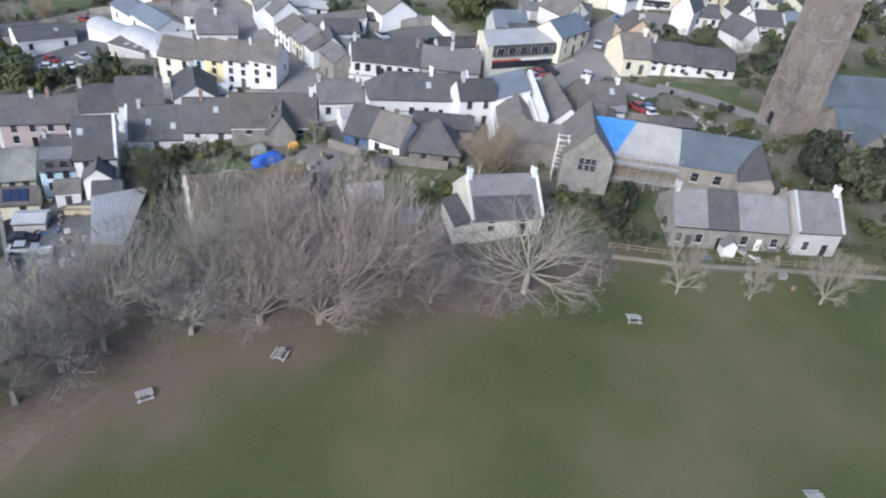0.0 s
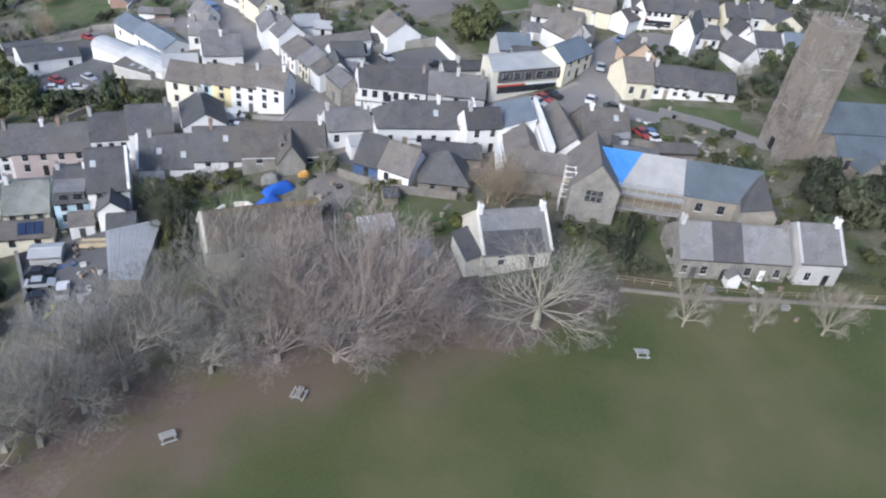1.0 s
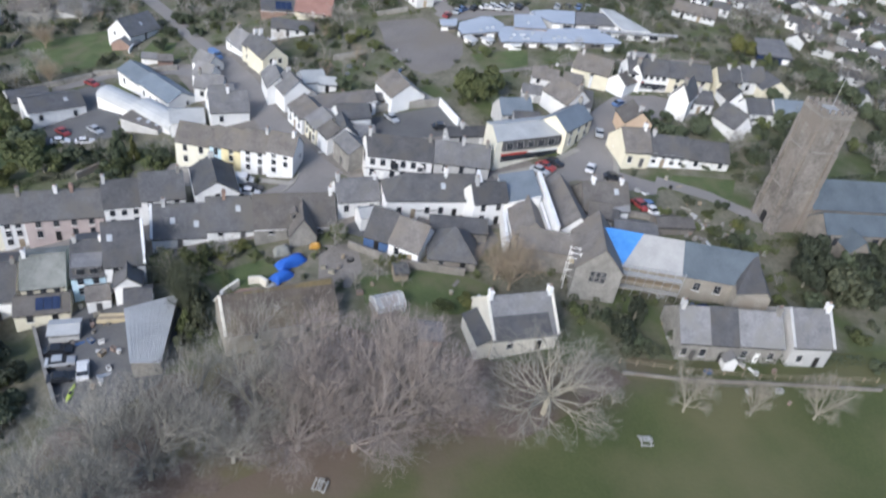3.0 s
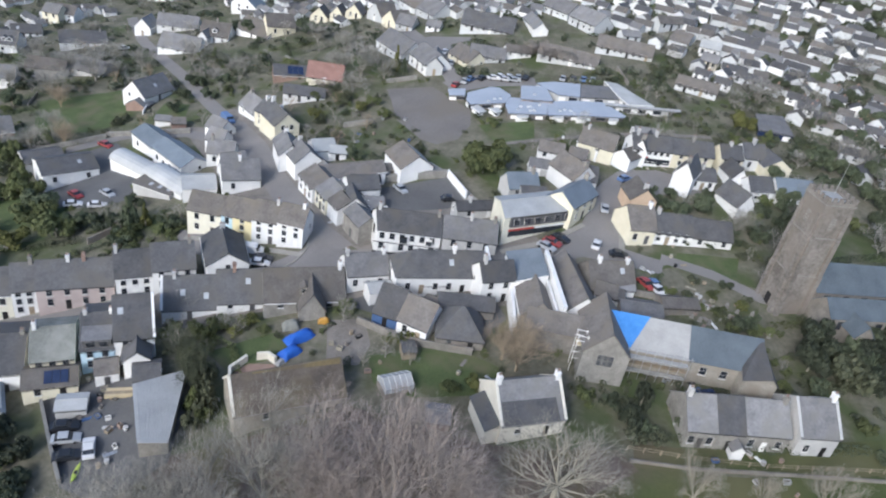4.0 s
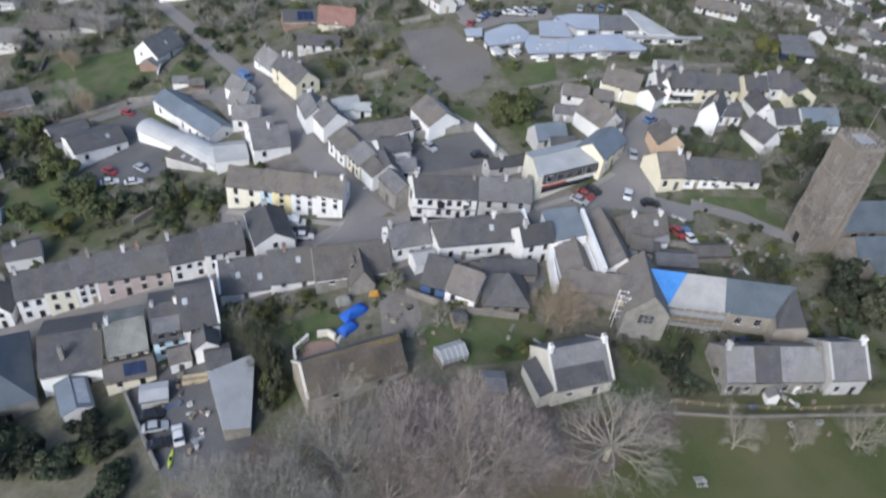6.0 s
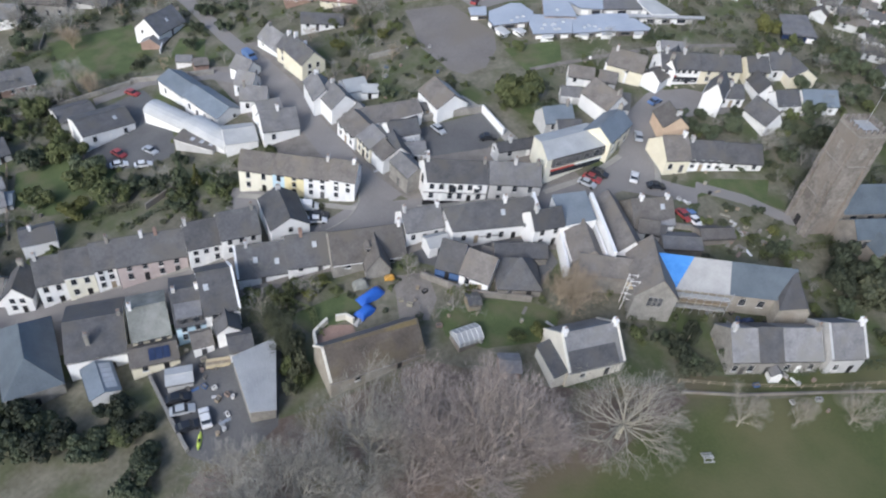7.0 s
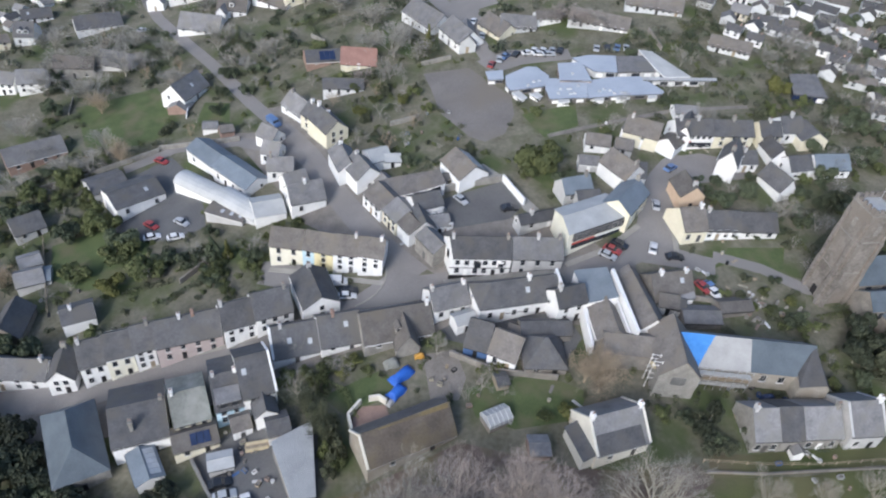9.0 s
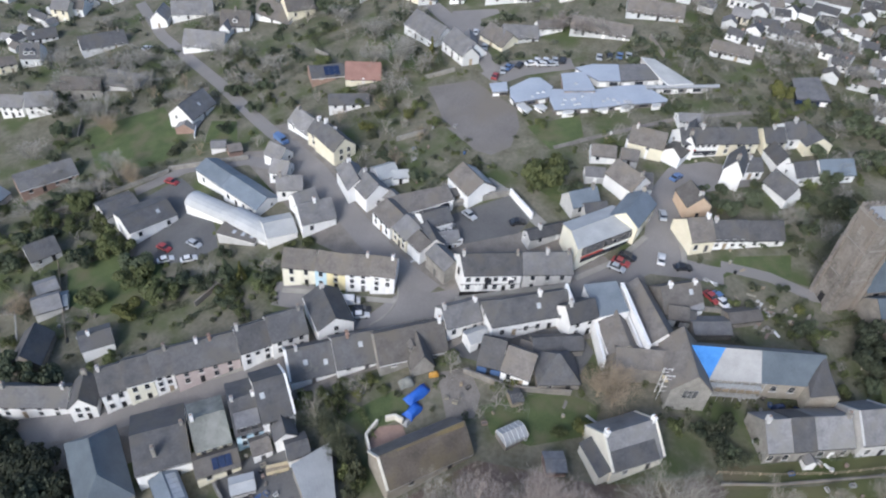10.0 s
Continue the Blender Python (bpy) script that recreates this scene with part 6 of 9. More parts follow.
house("white_porch", "white-rendered porch with a grey slate roof", "house", 38.4, 91.0, 9, 2.0, 2.4, 2.0, 0.9, "y", wall='white', roof='slate')
house("house_wing", "white-rendered house wing with a blue-grey roof", "house", -80.1, 81.2, 36, 4.8, 7.4, 2.4, 0.9, "y", wall='white', roof='blue_roof', sunroof=5)
house("garden_shed", "red brick garden shed with a grey slate roof", "shed", -9.1, 87.3, 7.1, 3.7, 4.0, 1.87, 0.6, "x", wall='brick', roof='slate')
house("garden_shed", "dark timber garden shed with a dark slate roof", "shed", -16.1, 100.9, 19.0, 2.4, 3.0, 1.7, 0.4, "x", wall='timber', roof='slate_dark')
house("site_hut", "brown stone site hut with a grey slate roof", "shed", 25.3, 119.4, 6.6, 8.2, 5.0, 1.87, 1.0, "x", wall='stone', roof='slate')
house("site_hut", "brown stone site hut with a brown weathered slate roof", "shed", 33.1, 122.9, 14.2, 7.6, 4.0, 1.7, 0.9, "x", wall='stone', roof='slate_brown')
house("shop_building", "pale cream shop building with a pale grey roof and shop fronts", "building", 3.0, 143.2, 34, 16.6, 8.6, 5.2, 1.4, "x", wall='pale', roof='light_roof', win=(), ch=[], shop=1, mansard=1, skew=0.3)
house("shop", "cream-rendered shop with a blue-grey roof", "house", 11.9, 149.2, 58, 11.4, 7.0, 4.5, 2.5, "x", wall='cream', roof='blue_roof', win=(2, 3), ch=[0.98])
house("stone_house", "white-rendered house with a brown weathered slate roof", "house", 12.3, 161.0, 37.7, 7.1, 9.2, 3.91, 3.05, "y", wall='white', roof='slate_brown', ch=[0.05], win=())
house("rear_house", "grey-rendered rear house with a blue-grey roof", "house", 0.3, 154.8, 24.8, 7.7, 5.6, 2.89, 2.58, "x", wall='grey', roof='blue_roof', win=(1, 2), ch=[0.9])
house("rear_house", "grey-rendered rear house with a dark slate roof", "house", 3.4, 152.2, 17.6, 6.0, 4.5, 2.21, 1.6, "x", wall='grey', roof='slate_dark', win=(1, 1))
house("brown_hall", "brown stone hall with a brown weathered slate roof", "hall", 5.0, 113.6, 8, 6.6, 9.2, 3.7, 3.0, "y", wall='stone', roof='slate_brown', mid=1)
house("conservatory", "white-rendered conservatory with a pale glass roof", "conservatory", -14.5, 117.9, 18.5, 4.9, 2.4, 2.21, 0.5, "x", wall='white', roof='skylight', win=(1, 4))
house("rear_house", "white-rendered rear house with a dark slate roof", "house", -35.1, 149.6, 22.0, 6.6, 5.2, 3.06, 2.36, "x", wall='white', roof='slate_dark', win=(1, 2))
house("street_cottage", "white-rendered street cottage with a dark slate roof", "cottage", -35.8, 142.3, 22, 5.5, 7.0, 3.4, 2.4, "y", wall='white', roof='slate_dark', win=(1, 1))
house("outhouse", "white-rendered outhouse with a dark slate roof", "outhouse", -30.3, 159.4, 16.1, 3.9, 3.0, 1.87, 1.0, "x", wall='white', roof='slate_dark', win=(1, 1))
house("outhouse", "white-rendered outhouse with a pale grey roof", "outhouse", -45.6, 167.7, 13.8, 4.4, 3.5, 2.04, 1.2, "x", wall='white', roof='light_roof', win=(1, 1))
house("outhouse", "white-rendered outhouse with a grey slate roof", "outhouse", -46.9, 159.6, -51.3, 3.7, 4.0, 2.21, 1.4, "x", wall='white', roof='slate', win=(1, 1))
house("outhouse", "grey-rendered outhouse with a dark slate roof", "outhouse", 20.3, 121.7, -6.5, 4.1, 4.0, 2.04, 1.2, "x", wall='grey', roof='slate_dark', win=(1, 1))
house("outhouse", "white-rendered outhouse with a grey slate roof", "outhouse", 21.5, 124.4, 13.2, 5.6, 3.5, 2.04, 1.0, "x", wall='white', roof='slate', win=(1, 2))
house("outhouse", "white-rendered outhouse with a dark slate roof", "outhouse", -1.9, 122.7, 13.2, 4.2, 4.0, 2.55, 1.0, "x", wall='white', roof='slate_dark', win=(1, 1))
house("garden_shed", "white-rendered garden shed with a grey slate roof", "shed", -102.2, 190.4, 14.3, 4.2, 4.0, 1.87, 0.8, "x", wall='white', roof='slate')
house("garden_shed", "red brick garden shed with a brown weathered slate roof", "shed", -96.4, 187.4, 27.4, 3.9, 4.0, 2.04, 1.0, "x", wall='brick', roof='slate_brown')
house("bungalow", "white-rendered bungalow with a dark slate roof", "bungalow", -65.0, 205.0, 11.9, 12.2, 6.0, 2.21, 1.8, "x", wall='white', roof='slate_dark', win=(1, 4))
house("garden_shed", "grey-rendered garden shed with a grey slate roof", "shed", -130.9, 135.9, 38.0, 5.0, 5.0, 2.04, 1.0, "x", wall='grey', roof='slate')
house("garden_shed", "grey-rendered garden shed with a blue-grey roof", "shed", -126.2, 130.9, 22.6, 5.7, 5.0, 2.04, 1.0, "x", wall='grey', roof='blue_roof')
house("garden_house", "grey-rendered garden house with a dark slate roof", "house", -138.0, 148.4, 43.5, 7.5, 6.6, 2.55, 3.01, "x", wall='grey', roof='slate_dark', win=(1, 2))
house("rear_house", "white-rendered rear house with a dark slate roof", "house", 15.6, 161.0, 1.1, 4.8, 5.6, 3.06, 2.58, "x", wall='white', roof='slate_dark', win=(1, 1))
house("row_cottage", "white-rendered row cottage with a dark slate roof", "cottage", 43.9, 169.2, 9.4, 6.5, 5.5, 2.6, 2.2, "x", wall='white', roof='slate_dark', win=(1, 3), ch=[0.5])
house("shop_row_house", "white-rendered shop row house with a dark slate roof", "house", 58.7, 183.0, 14, 6.2, 7.0, 3.3, 2.8, "x", wall='white', roof='slate_dark', win=(1, 2), ch=[0.5])
house("store", "low stone store with a dark slate roof", "store", -7.6, 112.9, 9, 10.5, 4.4, 2.6, 1.5, "x", wall='stone', roof='slate_dark', win=(1, 2))
house("store", "small stone store with a brown weathered slate roof", "store", -13.2, 112.2, -16, 3.6, 4.0, 2.2, 1.2, "x", wall='stone', roof='slate_brown', win=(1, 1))
house("row_cottage", "white-rendered row cottage with a dark slate roof", "cottage", 18.2, 176.7, -42.7, 6.7, 5.6, 3.06, 2.58, "x", wall='white', roof='slate_dark', win=(1, 2))
house("outhouse", "grey-rendered outhouse with a brown weathered slate roof", "outhouse", 14.1, 171.6, -10.4, 4.5, 5.0, 2.38, 1.6, "x", wall='grey', roof='slate_brown', win=(1, 1))
house("rear_house", "grey-rendered rear house with a dark slate roof", "house", -8.6, 144.3, 25.8, 10.5, 3.5, 2.55, 1.2, "x", wall='grey', roof='slate_dark', win=(1, 2), ch=[0.3])
house("outhouse", "white-rendered outhouse with a brown weathered slate roof", "outhouse", -37.2, 140.9, -51, 5.1, 6.0, 4.0, 1.8, "x", wall='white', roof='slate_brown', win=(1, 1))
house("outhouse", "grey-rendered outhouse with a dark slate roof", "outhouse", 0.6, 156.4, 27.9, 6.3, 4.0, 2.55, 1.4, "x", wall='grey', roof='slate_dark', win=(1, 1))
house("outhouse", "grey-rendered outhouse with a brown weathered slate roof", "outhouse", 18.7, 122.0, -4.3, 4.2, 4.5, 2.38, 1.6, "x", wall='grey', roof='slate_brown', win=(1, 1))
house("rear_house", "white-rendered rear house with a brown weathered slate roof", "house", 27.0, 173.8, -128.7, 8.1, 5.0, 2.55, 1.8, "x", wall='white', roof='slate_brown', win=(1, 1))
house("outhouse", "white-rendered outhouse with a brown weathered slate roof", "outhouse", 7.4, 172.9, -2.6, 6.4, 5.0, 2.38, 1.8, "x", wall='white', roof='slate_brown', win=(1, 2))
house("outhouse", "grey-rendered outhouse with a grey slate roof", "outhouse", 4.6, 165.0, 0.6, 5.0, 4.0, 2.21, 1.4, "x", wall='grey', roof='slate', win=(1, 1))
house("long_bungalow", "white-rendered long bungalow with a dark slate roof", "bungalow", -169.9, 264.6, 34.0, 16.6, 8.9, 1.8, 3.55, "x", wall="white", roof="slate_dark", win=(2, 6), ch=[0.9])
house("dormer_house", "haze-greyed white rendered dormer house with a dark slate roof", "house", -194.3, 257.0, 13.3, 7.0, 9.6, 3.54, 3.83, "x", wall="greywhite", roof="slate_dark", win=(1, 2), dorm=2)
house("semi_house", "white-rendered semi house with a dark slate roof", "house", -199.1, 273.8, 31.1, 10.9, 6.5, 1.92, 2.56, "x", wall="white", roof="slate_dark", win=(1, 4), sky=1)
house("semi_house", "white-rendered semi house with a grey slate roof", "house", -173.7, 221.7, 17.9, 8.8, 7.8, 3.93, 3.13, "x", wall="white", roof="slate", win=(2, 3))
house("semi_house", "white-rendered semi house with a grey slate roof", "house", -182.9, 221.3, 3.9, 7.5, 6.8, 4.15, 2.7, "x", wall="white", roof="slate", win=(2, 3))
house("gabled_house", "cream-rendered gabled house with a brown weathered slate roof", "house", -201.5, 249.8, 36.4, 7.1, 5.0, 3.54, 2.01, "x", wall="cream", roof="slate_brown", win=(2, 2))
house("porch_house", "white-rendered porch house with a brown weathered slate roof", "house", -195.0, 295.9, -0.2, 10.0, 7.6, 3.83, 3.05, "x", wall="white", roof="slate_brown", win=(2, 3))
house("tall_villa", "cream-rendered tall villa with a grey slate roof", "villa", -197.8, 292.0, -4.8, 7.4, 7.2, 5.2, 2.9, "x", wall="cream", roof="slate", win=(2, 2))
house("brown_house", "grey stone house with a brown weathered slate roof", "house", -162.4, 230.3, 9.5, 13.1, 7.0, 3.97, 2.81, "x", wall="greystone", roof="slate_brown", win=(1, 3))
house("grey_house", "grey-rendered house with a grey slate roof", "house", -148.8, 234.9, -7.9, 13.3, 8.6, 1.8, 3.42, "x", wall="grey", roof="slate", win=(1, 2))
house("gabled_house", "white-rendered gabled house with a grey slate roof", "house", -151.5, 280.2, 2.2, 6.5, 9.0, 3.46, 3.35, "y", wall="white", roof="slate", win=(1, 1))
house("white_villa", "white-rendered villa with a grey slate roof", "villa", -140.3, 285.1, 14.7, 15.9, 9.3, 1.8, 3.73, "x", wall="white", roof="slate", win=(1, 4), ch=[0.1])
house("white_villa", "white-rendered villa with a grey slate roof", "villa", -126.3, 257.4, 0.2, 15.1, 10, 1.8, 4.2, "x", wall="white", roof="slate", win=(2, 5))
house("white_villa", "white-rendered villa with a brown weathered slate roof", "villa", -117.5, 268.7, 5.0, 10.8, 10, 2.63, 4.2, "x", wall="white", roof="slate_brown", win=(2, 3), ch=[0.5], dorm=1)
house("porch_wing", "white-rendered porch wing with a grey slate roof", "house", -120.1, 263.7, -4.0, 3.6, 6.0, 3.51, 2.02, "y", wall="white", roof="slate", win=(1, 1))
house("white_villa", "white-rendered villa with a brown weathered slate roof", "villa", -101.5, 272.1, -28.8, 17.0, 10, 1.8, 4.2, "x", wall="white", roof="slate_brown", win=(1, 3))
house("tall_villa", "white-rendered tall villa with a blue-grey roof", "villa", -118.9, 306.2, -11.3, 11.6, 9.0, 3.71, 4.2, "y", wall="white", roof="blue_roof", win=(2, 2))
house("white_villa", "white-rendered villa with a grey slate roof", "villa", -168.8, 332.1, -1.2, 12.4, 10.0, 3.49, 4.01, "x", wall="white", roof="slate", win=(2, 3))
house("cream_cottage", "cream-rendered cottage with a brown weathered slate roof", "cottage", -94.4, 271.4, 29.4, 10.6, 9.3, 3.25, 3.72, "x", wall="cream", roof="slate_brown", win=(1, 2))
house("cream_villa", "cream-rendered villa with a brown weathered slate roof", "villa", -81.3, 282.8, 0.0, 6.9, 7.0, 2.56, 3.46, "y", wall="cream", roof="slate_brown", win=(2, 2))
house("cream_villa", "cream-rendered villa with a brown weathered slate roof", "villa", -74.2, 283.1, -3.0, 5.4, 7.0, 2.32, 3.34, "y", wall="cream", roof="slate_brown", win=(2, 2))
house("cream_villa", "cream-rendered villa with a brown weathered slate roof", "villa", -67.7, 283.8, -5.9, 6.5, 7.0, 2.17, 3.48, "y", wall="cream", roof="slate_brown", win=(2, 2))
house("estate_house", "haze-greyed white rendered estate house with a brown weathered slate roof", "house", -55.9, 277.8, -48.4, 10.9, 8.0, 2.45, 4.11, "y", wall="greywhite", roof="slate_brown", win=(2, 1))
house("estate_house", "cream-rendered estate house with a brown weathered slate roof", "house", -48.5, 267.7, -47.3, 9.9, 8.0, 2.43, 3.94, "y", wall="cream", roof="slate_brown", win=(2, 1))
house("estate_house", "haze-greyed white rendered estate house with a grey slate roof", "house", -44.5, 263.7, -11.9, 6.4, 7.2, 2.32, 2.88, "x", wall="greywhite", roof="slate", win=(2, 2))
house("estate_house", "haze-greyed white rendered estate house with a brown weathered slate roof", "house", -44.3, 286.7, -51.9, 13.4, 10, 2.73, 4.2, "x", wall="greywhite", roof="slate_brown", win=(2, 2))
house("estate_house", "haze-greyed white rendered estate house with a grey slate roof", "house", -35.9, 275.9, -49.2, 11.5, 10, 2.48, 4.2, "x", wall="greywhite", roof="slate", win=(2, 2))
house("estate_terrace", "haze-greyed white rendered estate terrace with a dark slate roof", "house", -15.1, 258.0, -4.8, 18.5, 10, 1.83, 4.08, "x", wall="greywhite", roof="slate_dark", win=(2, 8), ch=[0.3, 0.7])
house("estate_house", "white-rendered estate house with a grey slate roof", "house", 0.9, 258.7, 14.0, 5.0, 16.0, 2.22, 2.23, "y", wall="white", roof="slate", win=(1, 1))
house("estate_terrace", "haze-greyed white rendered estate terrace with a grey slate roof", "house", -13.4, 231.4, 4.4, 11.4, 6.6, 1.92, 2.62, "x", wall="greywhite", roof="slate", win=(2, 5))
house("estate_terrace", "white-rendered estate terrace with a brown weathered slate roof", "house", -4.2, 234.2, 15.1, 8.2, 4.5, 1.97, 1.58, "x", wall="white", roof="slate_brown", win=(2, 4))
house("estate_terrace", "haze-greyed white rendered estate terrace with a brown weathered slate roof", "house", 12.2, 231.6, -11.9, 19.0, 6.8, 1.8, 2.69, "x", wall="greywhite", roof="slate_brown", win=(2, 8))
house("low_wing", "cream-rendered low wing with a brown weathered slate roof", "house", -19.4, 230.8, -50.8, 11.2, 7.9, 1.8, 3.14, "x", wall="cream", roof="slate_brown", win=(1, 3))
house("estate_terrace", "haze-greyed white rendered estate terrace with a grey slate roof", "house", -42.4, 240.1, -49.7, 16.7, 10, 2.8, 4.12, "x", wall="greywhite", roof="slate", win=(2, 4))
house("estate_terrace", "white-rendered estate terrace with a grey slate roof", "house", -30.9, 226.3, -57.0, 13.0, 8.8, 3.35, 3.54, "x", wall="white", roof="slate", win=(2, 3))
house("estate_house", "haze-greyed white rendered estate house with a grey slate roof", "house", -29.2, 225.7, 5.2, 5.1, 14.0, 3.12, 2.39, "y", wall="greywhite", roof="slate", win=(1, 1))
house("estate_house", "white-rendered estate house with a grey slate roof", "house", -34.2, 259.8, -9.5, 5.1, 4.5, 1.84, 1.73, "x", wall="white", roof="slate", win=(1, 2))
house("estate_house", "haze-greyed white rendered estate house with a grey slate roof", "house", -10.6, 286.2, -16.7, 6.2, 14.0, 1.8, 2.81, "y", wall="greywhite", roof="slate", win=(1, 1))
house("estate_house", "haze-greyed white rendered estate house with a brown weathered slate roof", "house", -0.1, 289.9, -9.8, 9.0, 6.3, 3.03, 2.54, "x", wall="greywhite", roof="slate_brown", win=(2, 3))
house("estate_terrace", "haze-greyed white rendered estate terrace with a grey slate roof", "house", 10.1, 273.2, -44.7, 12.8, 8.3, 2.36, 3.32, "x", wall="greywhite", roof="slate", win=(2, 4))
house("estate_terrace", "haze-greyed white rendered estate terrace with a grey slate roof", "house", 19.8, 261.3, -51.5, 13.4, 8.9, 3.02, 3.55, "x", wall="greywhite", roof="slate", win=(2, 4))
house("estate_terrace", "haze-greyed white rendered estate terrace with a brown weathered slate roof", "house", 30.3, 241.6, -8.5, 18.2, 7.5, 1.8, 3.01, "x", wall="greywhite", roof="slate_brown", win=(2, 8))
house("estate_terrace", "haze-greyed white rendered estate terrace with a brown weathered slate roof", "house", 50.7, 220.2, -17.5, 12.4, 5.6, 1.8, 2.24, "x", wall="greywhite", roof="slate_brown", win=(2, 7))
house("long_block", "white-rendered long block with a pale grey roof", "building", 58.5, 247.6, -19.8, 6.6, 4.8, 3.09, 1.93, "x", wall="white", roof="light_roof", win=(1, 3))
house("long_block", "cream-rendered long block with a grey slate roof", "building", 57.4, 239.2, -24.7, 5.6, 4.7, 2.34, 1.88, "x", wall="cream", roof="slate", win=(1, 3))
house("estate_house", "haze-greyed white rendered estate house with a grey slate roof", "house", 32.3, 252.2, 19.5, 6.8, 4.5, 2.2, 1.33, "x", wall="greywhite", roof="slate", win=(1, 2))
house("estate_house", "haze-greyed white rendered estate house with a brown weathered slate roof", "house", 46.5, 265.6, 32.9, 11.4, 4.5, 2.64, 1.81, "x", wall="greywhite", roof="slate_brown", win=(1, 3))
house("white_gable", "small white-rendered house with a grey slate roof", "house", 32.4, 187.8, 5.9, 6.8, 4.5, 1.96, 1.2, "x", wall="white", roof="slate", win=(1, 2))

# ---- church, hall and school ----
church(55.3, 130.5, 13.5, 6.3, 25.0)
church_hall(30.9, 108.7, 0.7, 26.7, 9.0, 4.0, 4.0)
school_block("low school block with a pale blue roof", [(-15.2, 195.0), (-5.7, 196.6), (-4.3, 201.6), (-7.9, 206.4), (-10.7, 206.6), (-16.8, 202.5), (-16.6, 197.8)], 1.7, "school_roof", 3, "slate_brown")
school_block("long school block with a pale blue roof", [(-4.3, 190.7), (6.1, 191.4), (6.3, 199.4), (-5.2, 200.8), (-5.5, 195.7)], 1.6, "school_roof", 7, "slate_brown")
school_block("long school block with a pale blue roof", [(6.3, 191.3), (15.2, 192.8), (26.9, 194.2), (27.7, 195.5), (21.6, 202.0), (14.1, 201.4), (6.3, 199.6)], 1.5, "school_roof", 6, "slate_brown")
school_block("school block with a higher pale blue roof", [(-1.5, 198.6), (7.6, 198.3), (6.4, 203.1), (5.1, 207.6), (-1.8, 207.1)], 2.2, "school_roof", 1, "pot")
school_block("school hall with a raised pale grey-blue roof", [(8.7, 203.1), (15.1, 202.8), (15.3, 211.1), (7.7, 211.5), (2.4, 210.0)], 2.0, "school_roof", 0, "grey", name="school_hall")
school_block("school hall with a grey slate roof", [(15.3, 202.9), (26.2, 204.0), (24.3, 211.6), (15.5, 211.2)], 1.9, "slate", 0, "grey", name="school_hall")
school_block("school wing with a pale grey roof", [(28.4, 201.1), (35.9, 202.1), (26.2, 213.6), (22.3, 214.4), (26.3, 204.8)], 2.1, "light_roof", 0, "grey", "frame", name="school_wing")
school_block("small pale school shelter", [(-21.6, 201.1), (-17.2, 200.9), (-17.6, 205.7), (-22.7, 205.5)], 1.5, "school_roof", 0, "slate_brown", name="school_shelter")
school_block("white school bay with windows", [(-2.0, 189.6), (1.2, 190.0), (1.1, 192.1), (-1.9, 191.7)], 1.2, "white_roof", 0, "frame", "frame", name="school_bay")
school_block("white school bay with windows", [(7.9, 190.9), (10.7, 191.2), (10.8, 193.2), (8.1, 193.0)], 1.2, "white_roof", 0, "frame", "frame", name="school_bay")
school_block("white school bay with windows", [(14.2, 191.5), (17.0, 192.0), (16.9, 194.0), (14.2, 193.5)], 1.2, "white_roof", 0, "frame", "frame", name="school_bay")
school_block("white school bay with windows", [(23.0, 192.5), (25.6, 193.1), (25.6, 195.1), (23.1, 194.5)], 1.2, "white_roof", 0, "frame", "frame", name="school_bay")
school_block("covered school walkway with a pale roof", [(22.2, 199.6), (43.2, 201.1), (43.4, 202.5), (22.0, 201.2)], 1.9, "light_roof", 0, "grey", "dark_paint", inset=0.7, name="covered_walkway")
school_block("small white school canopy", [(-14.9, 194.4), (-12.1, 190.9), (-10.4, 192.1), (-13.0, 195.7)], 1.3, "white_roof", 0, "frame", "frame", inset=0.7, name="school_canopy")
school_block("small white school canopy", [(-10.1, 193.9), (-7.6, 191.5), (-6.1, 192.5), (-7.5, 194.5)], 1.3, "white_roof", 0, "frame", "frame", inset=0.7, name="school_canopy")
school_block("long grey-roofed school shed with dark blue walls", [(64.5, 198.0), (74.2, 197.7), (73.5, 208.4), (65.4, 207.4)], 2.0, "slate", 0, "panel", name="school_shed")
school_block("hall with one blue-grey slate slope and white walls", [(-1.5, 126.2, 4.5), (0.9, 117.4, 4.5), (6.7, 117.3, 6.9), (4.8, 125.0, 7.1)], 4.5, "blue_roof", 0, "white", "frame", 0.97, "hall", "", "hall")
garden_wall("tall white rendered side wall of the hall", [(5.1, 125.0), (8.7, 109.4)], 5.6, 0.4, "white")
garden_wall("tall white rendered side wall of the hall", [(0.4, 118.6), (2.6, 108.9)], 3.7, 0.4, "white")
school_block("low workshop with a shallow brown roof", [(-46.9, 149.6, 3.2), (-37.3, 152.2, 3.2), (-30.7, 154.8, 3.2), (-32.7, 160.0, 3.6), (-45.4, 157.6, 3.6), (-50.5, 155.4, 3.2)], 3.2, "slate_brown", 0, "white", "frame", 0.97, "workshop", "", "workshop")
pale_store([(-51.6, 74.8), (-47.6, 75.9), (-51.2, 90.3), (-57.4, 84.9)])
garden_wall("pale brown wall along the car park", [(-32.2, 155.8), (-17.1, 159.5)], 1.8, 0.9, "greystone")
garden_wall("white rendered car park wall", [(-16.7, 159.5), (-11.4, 150.6)], 2.0, 0.4, "white")
garden_wall("white rendered yard wall", [(-32.6, 141.6), (-28.1, 143.1)], 1.7, 0.35, "white")
pergola(-33.4, 144.9, 25.0)
sheet_heap(36.0, 101.8, 8.0, 3.0, 1.8, 1.7, "stack under a dark blue cover", "panel")
